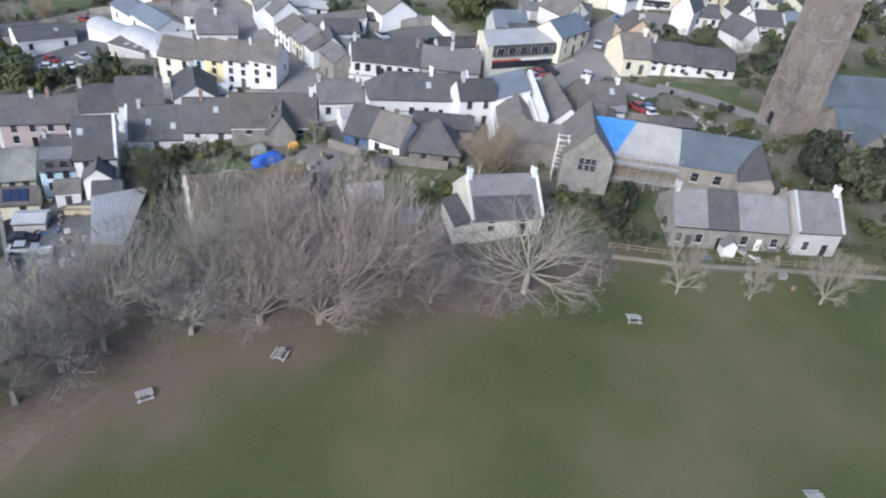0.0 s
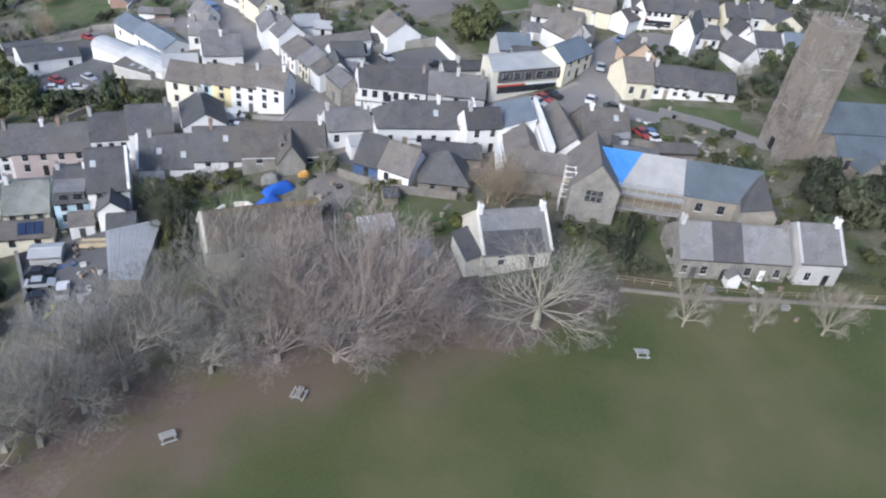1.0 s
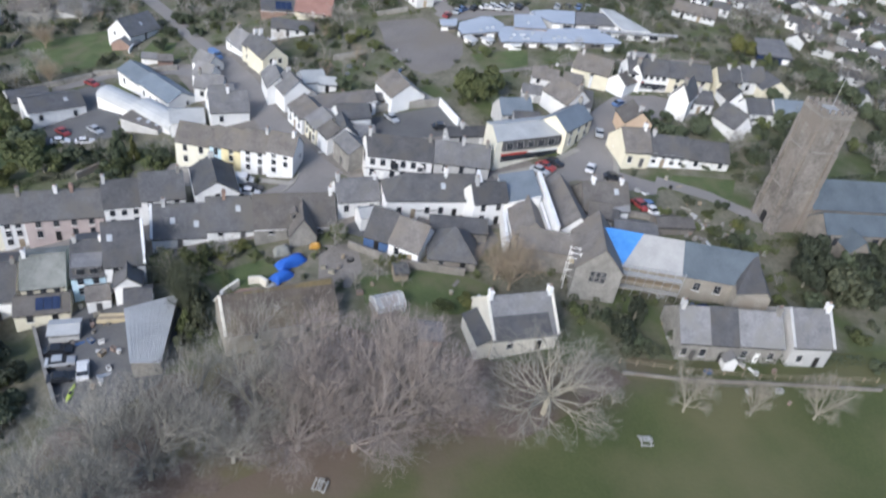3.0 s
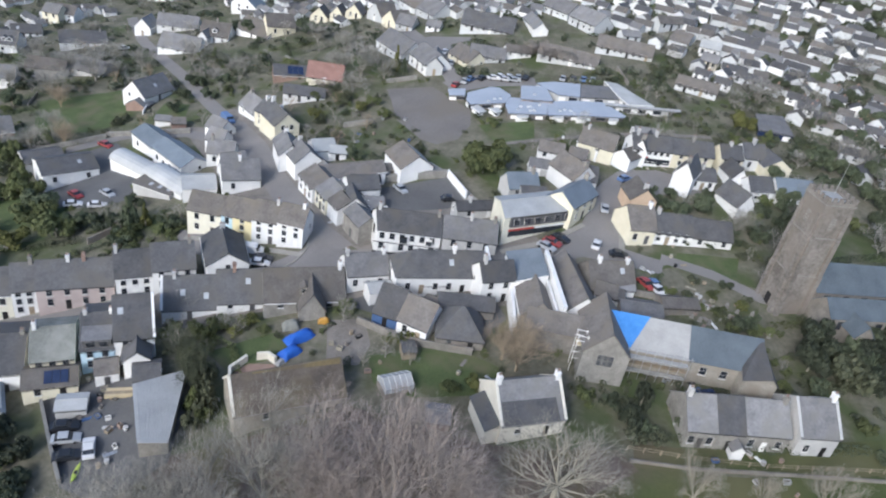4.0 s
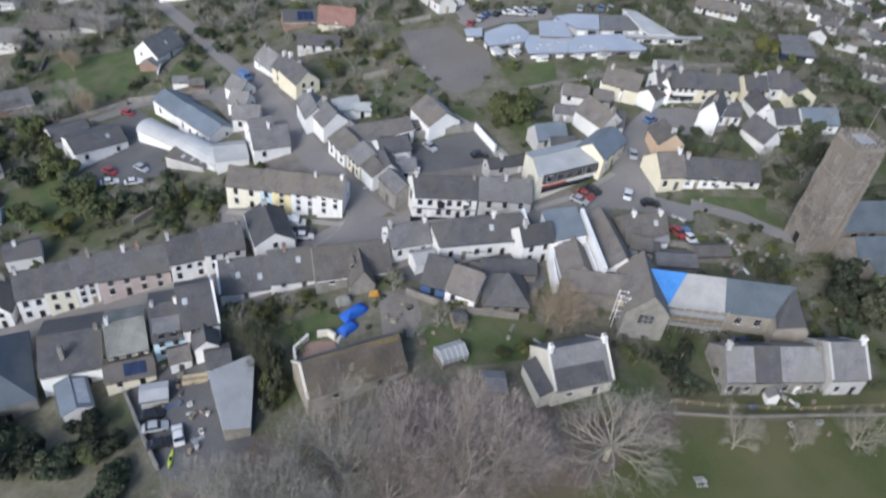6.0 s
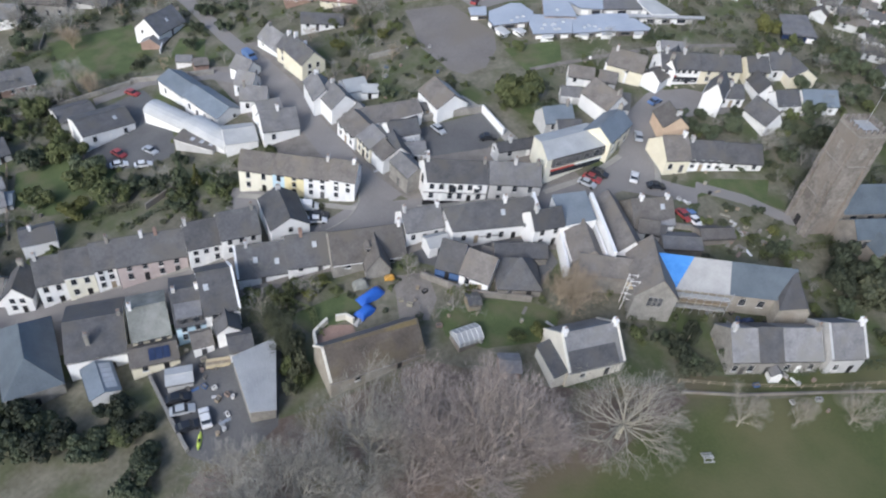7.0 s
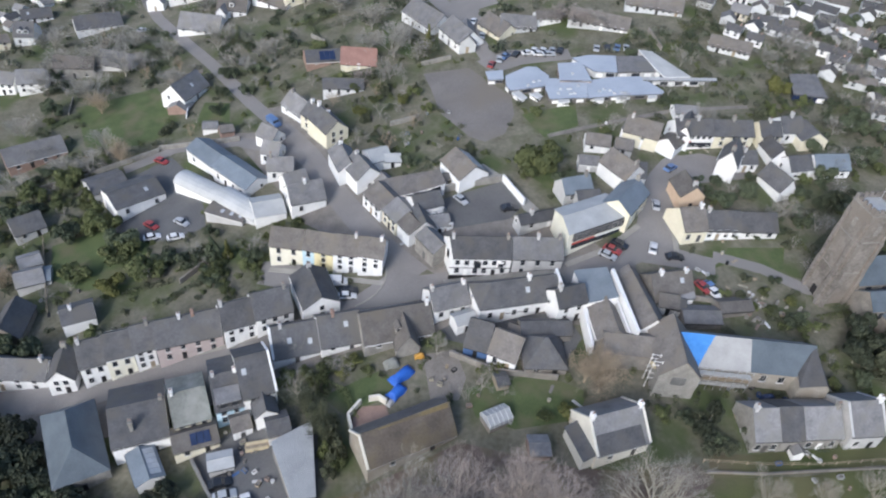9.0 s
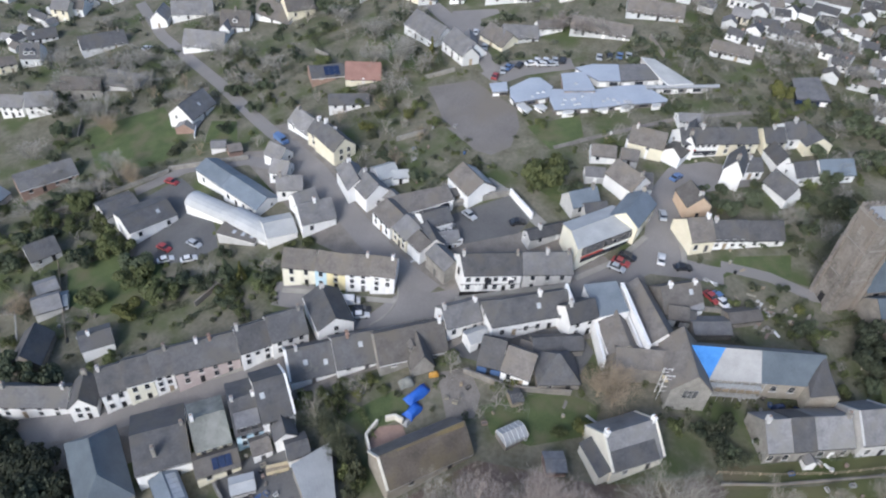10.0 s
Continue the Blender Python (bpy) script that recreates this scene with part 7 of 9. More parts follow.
sheet_heap(39.3, 101.5, 60.0, 2.2, 1.6, 1.3, "stack under a dark blue cover", "panel")
clutter(33.0, 101.6, 4.0, 26, 41)
clutter(43.5, 90.6, 3.2, 14, 42)
fence("grey post and rail fence along the field", [(21.0, 87.6), (31.7, 88.0), (43.6, 89.4), (63.9, 93.4)], 1.1, 2.4, (0.5, 1.0), "timber")
garden_wall("low grey stone wall along the field", [(21.3, 85.6), (31.5, 86.3), (64.1, 91.8)], 0.6, 0.3, "stone")
garden_wall("long grey garden wall behind the houses", [(-72.4, 83.4), (-65.7, 75.1), (-60.7, 69.2)], 1.2, 0.5, "greystone")
fence("weathered timber garden fence", [(-132.5, 145.2), (-119.1, 120.5)], 1.7, 2.0, (0.3, 0.7, 1.1, 1.5), "timber")
fence("pale timber garden fence", [(-140.1, 128.4), (-136.0, 128.6), (-131.1, 120.2)], 1.7, 2.0, (0.3, 0.7, 1.1, 1.5), "bench")
garden_wall("brown stone garden wall", [(-26.5, 107.2), (-17.2, 103.2), (-5.0, 102.3)], 1.5, 0.4, "stone")
garden_wall("grey stone lane wall", [(-115.2, 182.2), (-91.4, 183.8)], 1.5, 0.4, "greystone")
garden_wall("pale lane wall", [(-131.9, 171.5), (-114.8, 181.1)], 1.5, 0.4, "greystone")
garden_wall("pale yard wall", [(-123.7, 172.4), (-127.9, 168.0)], 1.5, 0.4, "white")
garden_wall("white garden wall", [(-116.6, 202.7), (-114.2, 206.8), (-112.2, 197.5)], 1.2, 0.3, "white")
garden_wall("stone churchyard wall", [(15.3, 124.9), (33.5, 124.1)], 1.3, 0.4, "stone")
garden_wall("curved white garden wall", [(-43.4, 89.2), (-44.7, 92.7), (-42.8, 95.7)], 1.5, 0.5, "creamwhite")
garden_wall("curved white garden wall", [(-41.3, 96.3), (-39.4, 96.7), (-37.8, 95.7)], 1.5, 0.5, "creamwhite")
bare_tree(9.2, 76.1, 15.0, 10.5, "twig_pale", 6, 3, "bark", "large leafless tree with many low spreading limbs", 20, low=0.31)
bare_tree(-13.4, 69.0, 22.0, 12.0, "twig_brown", 2, 3, "twig_brown", "large leafless tree with fine brown twigs")
bare_tree(-20.8, 69.5, 20.0, 10.5, "twig_brown", 2, 3, "twig_brown", "large leafless tree with fine brown twigs", 130)
bare_tree(-7.2, 72.4, 16.0, 9.0, "twig_brown", 2, 3, "twig_brown", "leafless tree with fine brown twigs", 220)
bare_tree(-30.6, 68.4, 20.0, 8.0, "twig_grey", 1, 3)
bare_tree(-41.4, 58.8, 20.0, 9.0, "twig_dark", 4, 3, "twig_dark", spin=60)
bare_tree(-37.2, 63.8, 17.0, 8.0, "twig_dark", 4, 3, "twig_dark", spin=160)
bare_tree(-47.5, 49.9, 20.0, 9.0, "twig_dark", 4, 3, "twig_dark", spin=250)
bare_tree(-50.6, 44.4, 18.0, 8.0, "twig_dark", 3, 2, spin=90)
bare_tree(30.1, 80.5, 10.0, 3.8, "twig_pale", 1, 3, label="young leafless tree at the field edge", spin=40)
bare_tree(40.5, 81.9, 8.5, 2.8, "twig_pale", 1, 3, label="young leafless tree at the field edge", spin=80)
bare_tree(50.8, 83.6, 10.0, 4.2, "twig_pale", 1, 3, label="young leafless tree at the field edge", spin=170)
bare_tree(19.4, 79.5, 4.0, 1.8, "twig_brown", 1, 2, label="young leafless tree at the field edge", spin=10)
bare_tree(2.8, 100.1, 11.0, 6.0, "twig_tan", 5, 3, "twig_tan", "leafless willow with tan drooping twigs")
bare_tree(0.2, 102.2, 10.0, 5.0, "twig_tan", 5, 3, "twig_tan", "leafless willow with tan drooping twigs", 140)
shrub(62.0, 110.1, 5.6, 8.5, "ivy", "round", 1, "tall grey-green churchyard tree clad in ivy")
shrub(56.4, 112.8, 4.2, 7.5, "yew_and_shade", "round", 2)
shrub(-124.8, 109.3, 5.0, 8.0, "leaf_dark", "round", 3)
shrub(68.4, 117.0, 4.2, 7.0, "yew_and_shade", "round", 1)
shrub(68.2, 110.6, 3.6, 5.5, "yew_and_shade", "round", 4)
shrub(-116.8, 106.4, 4.6, 7.5, "leaf_dark", "round", 7)
shrub(56.7, 108.1, 2.4, 3.4, "leaf_dark", "round", 5)
shrub(30.3, 93.8, 1.8, 3.0, "leaf_dark", "round", 2)
shrub(22.3, 89.5, 2.2, 2.6, "ivy", "round", 3)
shrub(25.8, 90.3, 2.0, 2.2, "ivy", "round", 6)
shrub(21.5, 95.6, 2.2, 2.6, "ivy", "round", 5)
bare_tree(-51.4, 220.5, 11.0, 7.5, "twig_grey", 4, 4, "twig_grey", "large leafless tree in the gardens", 70)
bare_tree(-61.3, 240.3, 9.0, 6.0, "twig_grey", 4, 4, "twig_grey", "large leafless tree in the gardens", 20)
bare_tree(-115.0, 239.5, 10.0, 7.0, "twig_grey", 4, 4, "twig_grey", "large leafless tree in the gardens", 200)
bare_tree(-143.4, 226.4, 10.0, 7.0, "twig_grey", 4, 4, "twig_grey", "large leafless tree in the gardens", 290)
bare_tree(-142.3, 203.9, 8.0, 5.0, "twig_tan", 5, 3, "twig_tan", "leafless tree with fine tan twigs", 290)
bare_tree(-124.5, 176.5, 9.0, 5.2, "twig_tan", 5, 3, "twig_tan", "leafless tree with fine tan twigs", 70)
bare_tree(-130.5, 180.5, 9.5, 5.0, "twig_grey", 4, 4, "twig_grey", "large leafless tree in the gardens", 150)
bare_tree(-131.0, 171.5, 8.0, 4.6, "twig_grey", 4, 4, "twig_grey", "large leafless tree in the gardens", 260)
bare_tree(-133.5, 128.1, 8.0, 4.5, "twig_tan", 5, 3, "twig_tan", "leafless tree with fine tan twigs", 10)
bare_tree(-55.5, 97.2, 8.0, 3.5, "twig_grey", 3, 2, label="leafless garden tree with thin branches", spin=210)
bare_tree(-58.4, 106.6, 6.5, 2.6, "twig_grey", 1, 2, label="leafless garden tree with thin branches", spin=110)
bare_tree(-23.0, 96.9, 5.0, 2.5, "twig_grey", 1, 2, label="small leafless tree in a garden", spin=150)
bare_tree(-15.2, 98.3, 5.0, 2.5, "twig_grey", 3, 2, label="small leafless tree in a garden", spin=250)
bare_tree(50.0, 151.4, 7.0, 4.0, "twig_grey", 4, 3, "twig_grey", "leafless churchyard tree with grey twigs", 20)
bare_tree(36.4, 182.8, 7.5, 3.6, "twig_grey", 1, 3, label="leafless tree by the school", spin=40)
shrub(23.5, 95.9, 2.3, 7.0, "yew_and_shade", "round", 1, "dark evergreen garden tree with a tall dense crown")
shrub(24.5, 91.8, 1.8, 2.2, "leaf_dark", "round", 3)
shrub(-41.2, 223.5, 2.2, 8.0, "leaf_yellow", "cone", 1)
shrub(-38.4, 221.1, 1.8, 5.0, "leaf_dark", "cone", 2)
shrub(60.5, 200.2, 4.0, 5.5, "leaf_yellow", "round", 3)
shrub(-84.2, 135.3, 3.0, 7.5, "leaf_dark", "cone", 4)
shrub(-80.8, 135.9, 1.6, 6.0, "leaf_yellow", "cone", 5)
shrub(-89.4, 133.9, 3.4, 5.0, "leaf_dark", "round", 6)
shrub(-74.7, 134.4, 3.0, 4.0, "leaf_dark", "round", 7)
shrub(-121.0, 152.5, 4.0, 6.0, "leaf_green", "cone", 1)
shrub(-114.7, 146.7, 3.4, 5.5, "leaf_green", "round", 2)
shrub(-125.8, 158.5, 3.4, 6.0, "leaf_green", "cone", 3)
shrub(-107.2, 139.2, 3.4, 5.0, "leaf_green", "round", 8)
shrub(-125.4, 144.6, 4.5, 6.0, "leaf_dark", "round", 9)
shrub(-105.9, 126.4, 3.6, 5.0, "leaf_yellow", "round", 10)
shrub(-99.2, 131.1, 5.0, 6.0, "leaf_green", "round", 11)
shrub(-116.3, 130.6, 4.0, 5.0, "leaf_green", "round", 12)
shrub(-47.8, 89.8, 2.6, 5.5, "ivy", "round", 1)
shrub(-45.6, 84.7, 2.6, 6.0, "ivy", "cone", 2)
shrub(-51.6, 94.1, 3.0, 5.0, "ivy", "round", 3)
shrub(-58.4, 100.5, 2.6, 4.0, "leaf_green", "round", 5)
shrub(-50.7, 103.6, 2.6, 2.6, "leaf_green", "round", 6)
shrub(-46.1, 104.8, 2.4, 2.4, "leaf_yellow", "round", 7)
shrub(-52.5, 100.4, 2.4, 3.4, "leaf_green", "round", 8)
shrub(-29.0, 109.9, 2.4, 3.0, "leaf_green", "round", 9)
shrub(-17.3, 103.2, 2.4, 2.4, "leaf_yellow", "round", 10)
shrub(-3.4, 95.0, 2.4, 2.6, "leaf_yellow", "round", 11)
shrub(-7.7, 93.7, 2.0, 2.0, "leaf_green", "round", 12)
# trees left of the slate hall: near-black leaf paints the shade they stand in
shrub(-114.1, 86.5, 5.5, 6.0, "yew_and_shade", "round", 13)
shrub(-108.2, 81.7, 5.5, 7.0, "yew_and_shade", "round", 14)
shrub(-120.9, 94.8, 4.0, 3.5, "yew_and_shade", "hedge", 15)
shrub(-75.4, 75.6, 3.8, 4.5, "yew_and_shade", "round", 15)
shrub(-70.6, 72.5, 3.4, 4.0, "yew_and_shade", "round", 16)
shrub(-66.8, 67.4, 3.4, 3.5, "leaf_dark", "round", 17)
shrub(-66.8, 62.8, 4.0, 4.0, "leaf_dark", "round", 18)
shrub(14.3, 96.3, 2.2, 2.6, "leaf_green", "round", 19)
shrub(31.3, 94.2, 1.8, 2.0, "leaf_dark", "round", 20)
picnic_table(-19.5, 60.1, 84)
picnic_table(23.8, 73.9, 11)
picnic_table(-32.9, 52.2, 37)
picnic_table(42.4, 52.7, 12)
car(-26.7, 152.1, -46, "car_silver", "silver-blue car parked in the car park")
car(-14.9, 149.1, 14, "car_dark", "dark car parked by the wall")
car(17.9, 137.8, 75, "car_white", "white car on the street", lift=0.2)
car(22.5, 135.6, 4, "car_dark", "dark car parked near the junction", lift=0.2)
car(7.3, 134.8, -28, "car_silver", "silver car parked outside the shops", lift=0.2)
car(8.5, 136.5, -28, "car_red", "red car parked outside the shops", lift=0.2)
car(10.2, 138.3, -28, "car_dark", "dark car parked outside the shops", lift=0.2)
car(27.5, 127.7, -56, "car_red", "red car parked by the church lane")
car(29.3, 127.8, -56, "car_blue", "blue car parked by the church lane")
car(29.7, 126.4, -56, "car_white", "white car parked by the church lane")
car(-49.9, 122.2, 12, "car_white", "white car parked below the row", lift=0.2)
car(-49.8, 123.7, 12, "car_dark", "dark blue car parked below the row", lift=0.2)
car(-53.0, 126.2, 8, "car_white", "white van parked below the row", 1, lift=0.2)
car(20.2, 151.7, 85, "car_silver", "silver car on the hill street", lift=0.2)
car(25.6, 165.2, 45, "car_blue", "blue car on the hill street", lift=0.2)
car(-112.2, 175.9, -18, "car_red", "red car parked in the yard")
car(-104.8, 148.5, -26, "car_red", "red car parked in the yard", lift=0.1)
car(-102.9, 144.1, 29, "car_white", "white car parked in the yard", lift=0.1)
car(-96.6, 143.7, 29, "car_white", "white car parked in the yard", lift=0.1)
car(-96.9, 149.1, -25, "car_silver", "silver car parked in the yard", lift=0.1)
car(-83.0, 190.3, -41, "car_blue", "blue van parked on the side street", 1, lift=0.2)
car(-150.2, 259.1, 51, "car_silver", "silver car at the roadside")
car(-10.0, 215.6, 24, "car_white", "white car in the school car park")
car(-6.7, 214.9, 16, "car_white", "white car in the school car park")
car(-3.9, 214.6, 16, "car_silver", "silver car in the school car park")
car(-13.5, 215.4, 63, "car_dark", "dark car in the school car park")
car(-16.8, 214.7, 63, "car_blue", "blue car in the school car park")
car(-65.6, 78.9, 22, "car_dark", "dark car parked behind the houses", lift=0.15)
car(-59.6, 75.2, 118, "car_white", "white car parked behind the houses", lift=0.15)
car(-64.0, 76.6, 24, "car_silver", "silver car parked behind the houses", lift=0.15)
car(-62.0, 73.6, 28, "car_dark", "dark car parked behind the houses", lift=0.15)
plank_stack(-60.6, 86.4, 20.0)
kayak(-59.4, 71.2, 101.0)
clutter(-56.0, 73.6, 1.3, 5, 51)
clutter(-57.6, 80.0, 1.2, 5, 52)
sheet_heap(-35.4, 102.0, 48, 6.0, 2.8, 1.6)
sheet_heap(-36.0, 98.3, 55, 4.2, 2.8, 1.3)
sheet_heap(-37.0, 95.8, 62, 2.0, 1.3, 0.8, "white sheet thrown over a pile", "sheeting")
sheet_heap(-32.4, 106.5, 16, 2.2, 1.2, 1.3, "small yellow digger under a cover", "digger_yellow")
sheet_heap(-37.9, 104.6, 26, 3.2, 2.4, 1.8, "pale green sheet over a store", "slate_green")
greenhouse(-16.8, 92.9, 32)
clutter(-28.4, 100.0, 2.4, 4, 1)
clutter(-26.6, 96.9, 2.0, 3, 2)
clutter(-63.2, 86.6, 2.6, 9, 3)
clutter(-62.4, 82.7, 1.6, 5, 4)
clutter(-9.6, 97.2, 4.0, 6, 5)
clutter(-21.8, 103.2, 3.0, 6, 6)
clutter(28.1, 105.5, 4.0, 10, 7)
clutter(34.6, 123.8, 5.0, 10, 8)
clutter(32.4, 175.8, 6.0, 5, 9)
clutter(-44.1, 171.8, 8.0, 14, 10)
clutter(-115.2, 121.9, 6.0, 8, 11)
clutter(17.8, 178.4, 6.0, 8, 12)
# more trees round that hall with shade painted into the leaf colour
shrub(-102.6, 81.5, 4.6, 7.0, "yew_and_shade", "round", 21)
shrub(-99.0, 76.0, 4.8, 6.5, "yew_and_shade", "round", 22)
shrub(-92.0, 73.0, 4.6, 6.0, "yew_and_shade", "round", 23)
shrub(-84.0, 69.5, 4.4, 5.5, "yew_and_shade", "round", 24)
shrub(-104.0, 71.5, 5.2, 7.0, "yew_and_shade", "round", 25)
shrub(-77.0, 68.5, 3.8, 4.0, "leaf_dark", "round", 26)
shrub(-72.0, 71.5, 3.0, 3.0, "leaf_green", "round", 27)
shrub(58.5, 118.8, 4.2, 7.0, "yew_and_shade", "round", 28)
shrub(21.5, 92.5, 2.6, 4.5, "yew_and_shade", "round", 29)
shrub(18.6, 95.2, 2.2, 3.0, "leaf_dark", "round", 30)
shrub(-49.9, 90.0, 1.9, 5.0, "ivy", "round", 1)
shrub(-47.7, 84.9, 1.8, 4.6, "leaf_green", "cone", 2)
shrub(-46.2, 80.5, 1.6, 3.6, "ivy", "round", 3)
shrub(-46.2, 86.7, 1.7, 4.2, "ivy", "round", 4)
shrub(-52.0, 93.6, 1.6, 4.2, "leaf_green", "cone", 5)
shrub(-44.8, 82.3, 1.5, 3.0, "leaf_green", "round", 6)
# again near-black leaves in place of tree shade
shrub(-118.0, 90.2, 6.0, 8.0, "yew_and_shade", "round", 3)
shrub(-108.2, 86.4, 5.5, 7.5, "yew_and_shade", "round", 5)
shrub(-108.4, 79.4, 6.0, 8.0, "yew_and_shade", "round", 7)
shrub(-126.0, 96.9, 5.0, 6.0, "yew_and_shade", "round", 9)
shrub(-143.3, 152.2, 4.5, 6.0, "leaf_dark", "round", 2)
shrub(-142.7, 161.1, 4.5, 6.0, "leaf_green", "round", 3)
shrub(-145.5, 144.0, 4.0, 5.0, "leaf_dark", "round", 4)
shrub(-135.5, 167.5, 4.0, 5.5, "leaf_green", "round", 5)
shrub(-108.8, 137.4, 4.5, 5.0, "leaf_green", "round", 6)
shrub(-96.0, 134.5, 3.5, 4.5, "leaf_dark", "round", 7)
shrub(43.3, 158.2, 3.5, 4.5, "leaf_dark", "round", 5)
shrub(36.8, 153.9, 3.0, 4.0, "leaf_dark", "round", 6)
shrub(64.1, 156.6, 4.0, 5.5, "leaf_dark", "round", 7)
shrub(76.7, 173.7, 4.5, 6.0, "leaf_dark", "round", 8)
shrub(76.1, 186.6, 4.0, 6.0, "leaf_dark", "round", 9)
bare_tree(-168.9, 231.1, 9.0, 6.0, "twig_grey", 4, 4, "twig_grey", "large leafless tree in the gardens", 99)
bare_tree(-167.7, 216.5, 9.0, 6.0, "twig_grey", 4, 4, "twig_grey", "large leafless tree in the gardens", 150)
bare_tree(-131.8, 235.9, 8.0, 5.0, "twig_grey", 4, 4, "twig_grey", "large leafless tree in the gardens", 190)
shrub(-106.0, 272.1, 4.5, 6.5, "leaf_dark", "round", 1)
shrub(-114.4, 270.6, 4.0, 6.0, "leaf_dark", "round", 2)
shrub(-97.5, 273.4, 4.0, 6.0, "leaf_dark", "round", 3)
shrub(-82.2, 266.6, 4.0, 6.0, "leaf_dark", "round", 4)
shrub(-77.3, 229.0, 4.0, 5.0, "leaf_green", "round", 5)
shrub(-135.6, 168.1, 4.0, 6.0, "leaf_green", "round", 6)
shrub(-119.8, 148.6, 4.5, 6.5, "leaf_green", "cone", 7)
shrub(-109.5, 141.4, 4.5, 6.0, "leaf_dark", "round", 8)
shrub(-106.3, 219.4, 3.0, 4.5, "leaf_dark", "round", 9)
shrub(-102.8, 198.4, 2.6, 4.0, "leaf_dark", "round", 10)
shrub(-95.9, 207.7, 2.6, 4.0, "leaf_dark", "round", 11)
shrub(-57.6, 190.9, 2.4, 3.0, "leaf_yellow", "round", 12)
shrub(-45.7, 195.2, 2.6, 3.0, "leaf_yellow", "round", 13)
shrub(-54.0, 203.0, 2.4, 2.6, "leaf_green", "round", 14)
shrub(-38.2, 189.8, 2.4, 3.0, "leaf_green", "round", 15)
bare_tree(-47.3, 174.5, 5.0, 3.0, "twig_tan", 4, 1, "twig_tan", "small leafless garden tree with tan twigs", 15)
bare_tree(-41.7, 183.5, 5.0, 3.0, "twig_tan", 4, 1, "twig_tan", "small leafless garden tree with tan twigs", 115)
bare_tree(-50.3, 229.1, 8.0, 6.0, "twig_grey", 3, 4, "twig_grey", "grey leafless tree among the gardens", 0)
bare_tree(-59.7, 226.1, 7.0, 6.0, "twig_grey", 4, 4, "twig_grey", "grey leafless tree among the gardens", 67)
bare_tree(-43.6, 217.5, 7.0, 5.0, "twig_grey", 3, 4, "twig_grey", "grey leafless tree among the gardens", 134)
bare_tree(-60.4, 207.5, 5.0, 4.0, "twig_brown", 4, 4, "twig_brown", "brown leafless tree among the gardens", 201)
bare_tree(-51.2, 208.4, 6.0, 5.0, "twig_grey", 3, 4, "twig_grey", "grey leafless tree among the gardens", 268)
bare_tree(-75.2, 256.3, 7.0, 6.0, "twig_grey", 4, 4, "twig_grey", "grey leafless tree among the gardens", 335)
bare_tree(4.6, 230.8, 6.0, 6.0, "twig_brown", 3, 4, "twig_brown", "brown leafless tree among the gardens", 42)
bare_tree(10.0, 231.4, 5.0, 5.0, "twig_grey", 4, 4, "twig_grey", "grey leafless tree among the gardens", 109)
bare_tree(-0.9, 234.6, 5.0, 5.0, "twig_brown", 3, 4, "twig_brown", "brown leafless tree among the gardens", 176)
bare_tree(-148.0, 210.3, 10.0, 8.0, "twig_grey", 4, 4, "twig_grey", "grey leafless tree among the gardens", 243)
bare_tree(-156.1, 242.0, 9.0, 7.0, "twig_grey", 3, 4, "twig_grey", "grey leafless tree among the gardens", 310)
bare_tree(-178.8, 247.0, 9.0, 7.0, "twig_grey", 4, 4, "twig_grey", "grey leafless tree among the gardens", 17)
bare_tree(-148.2, 247.3, 7.0, 6.0, "twig_grey", 3, 4, "twig_grey", "grey leafless tree among the gardens", 84)
bare_tree(-156.4, 231.4, 9.0, 7.0, "twig_grey", 4, 4, "twig_grey", "grey leafless tree among the gardens", 151)
bare_tree(-95.7, 232.0, 5.0, 5.0, "twig_grey", 3, 4, "twig_grey", "grey leafless tree among the gardens", 218)
bare_tree(-100.1, 223.2, 4.0, 4.0, "twig_grey", 4, 4, "twig_grey", "grey leafless tree among the gardens", 285)
bare_tree(45.0, 242.1, 5.0, 5.0, "twig_grey", 3, 4, "twig_grey", "grey leafless tree among the gardens", 352)
bare_tree(42.1, 249.7, 5.0, 4.0, "twig_grey", 4, 4, "twig_grey", "grey leafless tree among the gardens", 59)
bare_tree(66.8, 222.4, 6.0, 6.0, "twig_grey", 3, 4, "twig_grey", "grey leafless tree among the gardens", 126)
bare_tree(69.4, 218.1, 6.0, 6.0, "twig_grey", 4, 4, "twig_grey", "grey leafless tree among the gardens", 193)
bare_tree(84.2, 222.5, 6.0, 6.0, "twig_grey", 3, 4, "twig_grey", "grey leafless tree among the gardens", 260)
bare_tree(85.7, 209.0, 6.0, 6.0, "twig_grey", 4, 4, "twig_grey", "grey leafless tree among the gardens", 327)
bare_tree(60.5, 215.5, 5.0, 5.0, "twig_grey", 3, 4, "twig_grey", "grey leafless tree among the gardens", 34)
bare_tree(106.6, 263.8, 6.0, 8.0, "twig_grey", 4, 4, "twig_grey", "grey leafless tree among the gardens", 101)
bare_tree(107.8, 248.5, 6.0, 8.0, "twig_grey", 3, 4, "twig_grey", "grey leafless tree among the gardens", 168)
bare_tree(83.7, 234.2, 5.0, 5.0, "twig_grey", 4, 4, "twig_grey", "grey leafless tree among the gardens", 235)
bare_tree(-128.9, 272.8, 6.0, 5.0, "twig_grey", 3, 4, "twig_grey", "grey leafless tree among the gardens", 302)
bare_tree(-174.0, 278.4, 6.0, 5.0, "twig_grey", 4, 4, "twig_grey", "grey leafless tree among the gardens", 9)
bare_tree(-184.2, 329.3, 7.0, 5.0, "twig_grey", 3, 4, "twig_grey", "grey leafless tree among the gardens", 76)
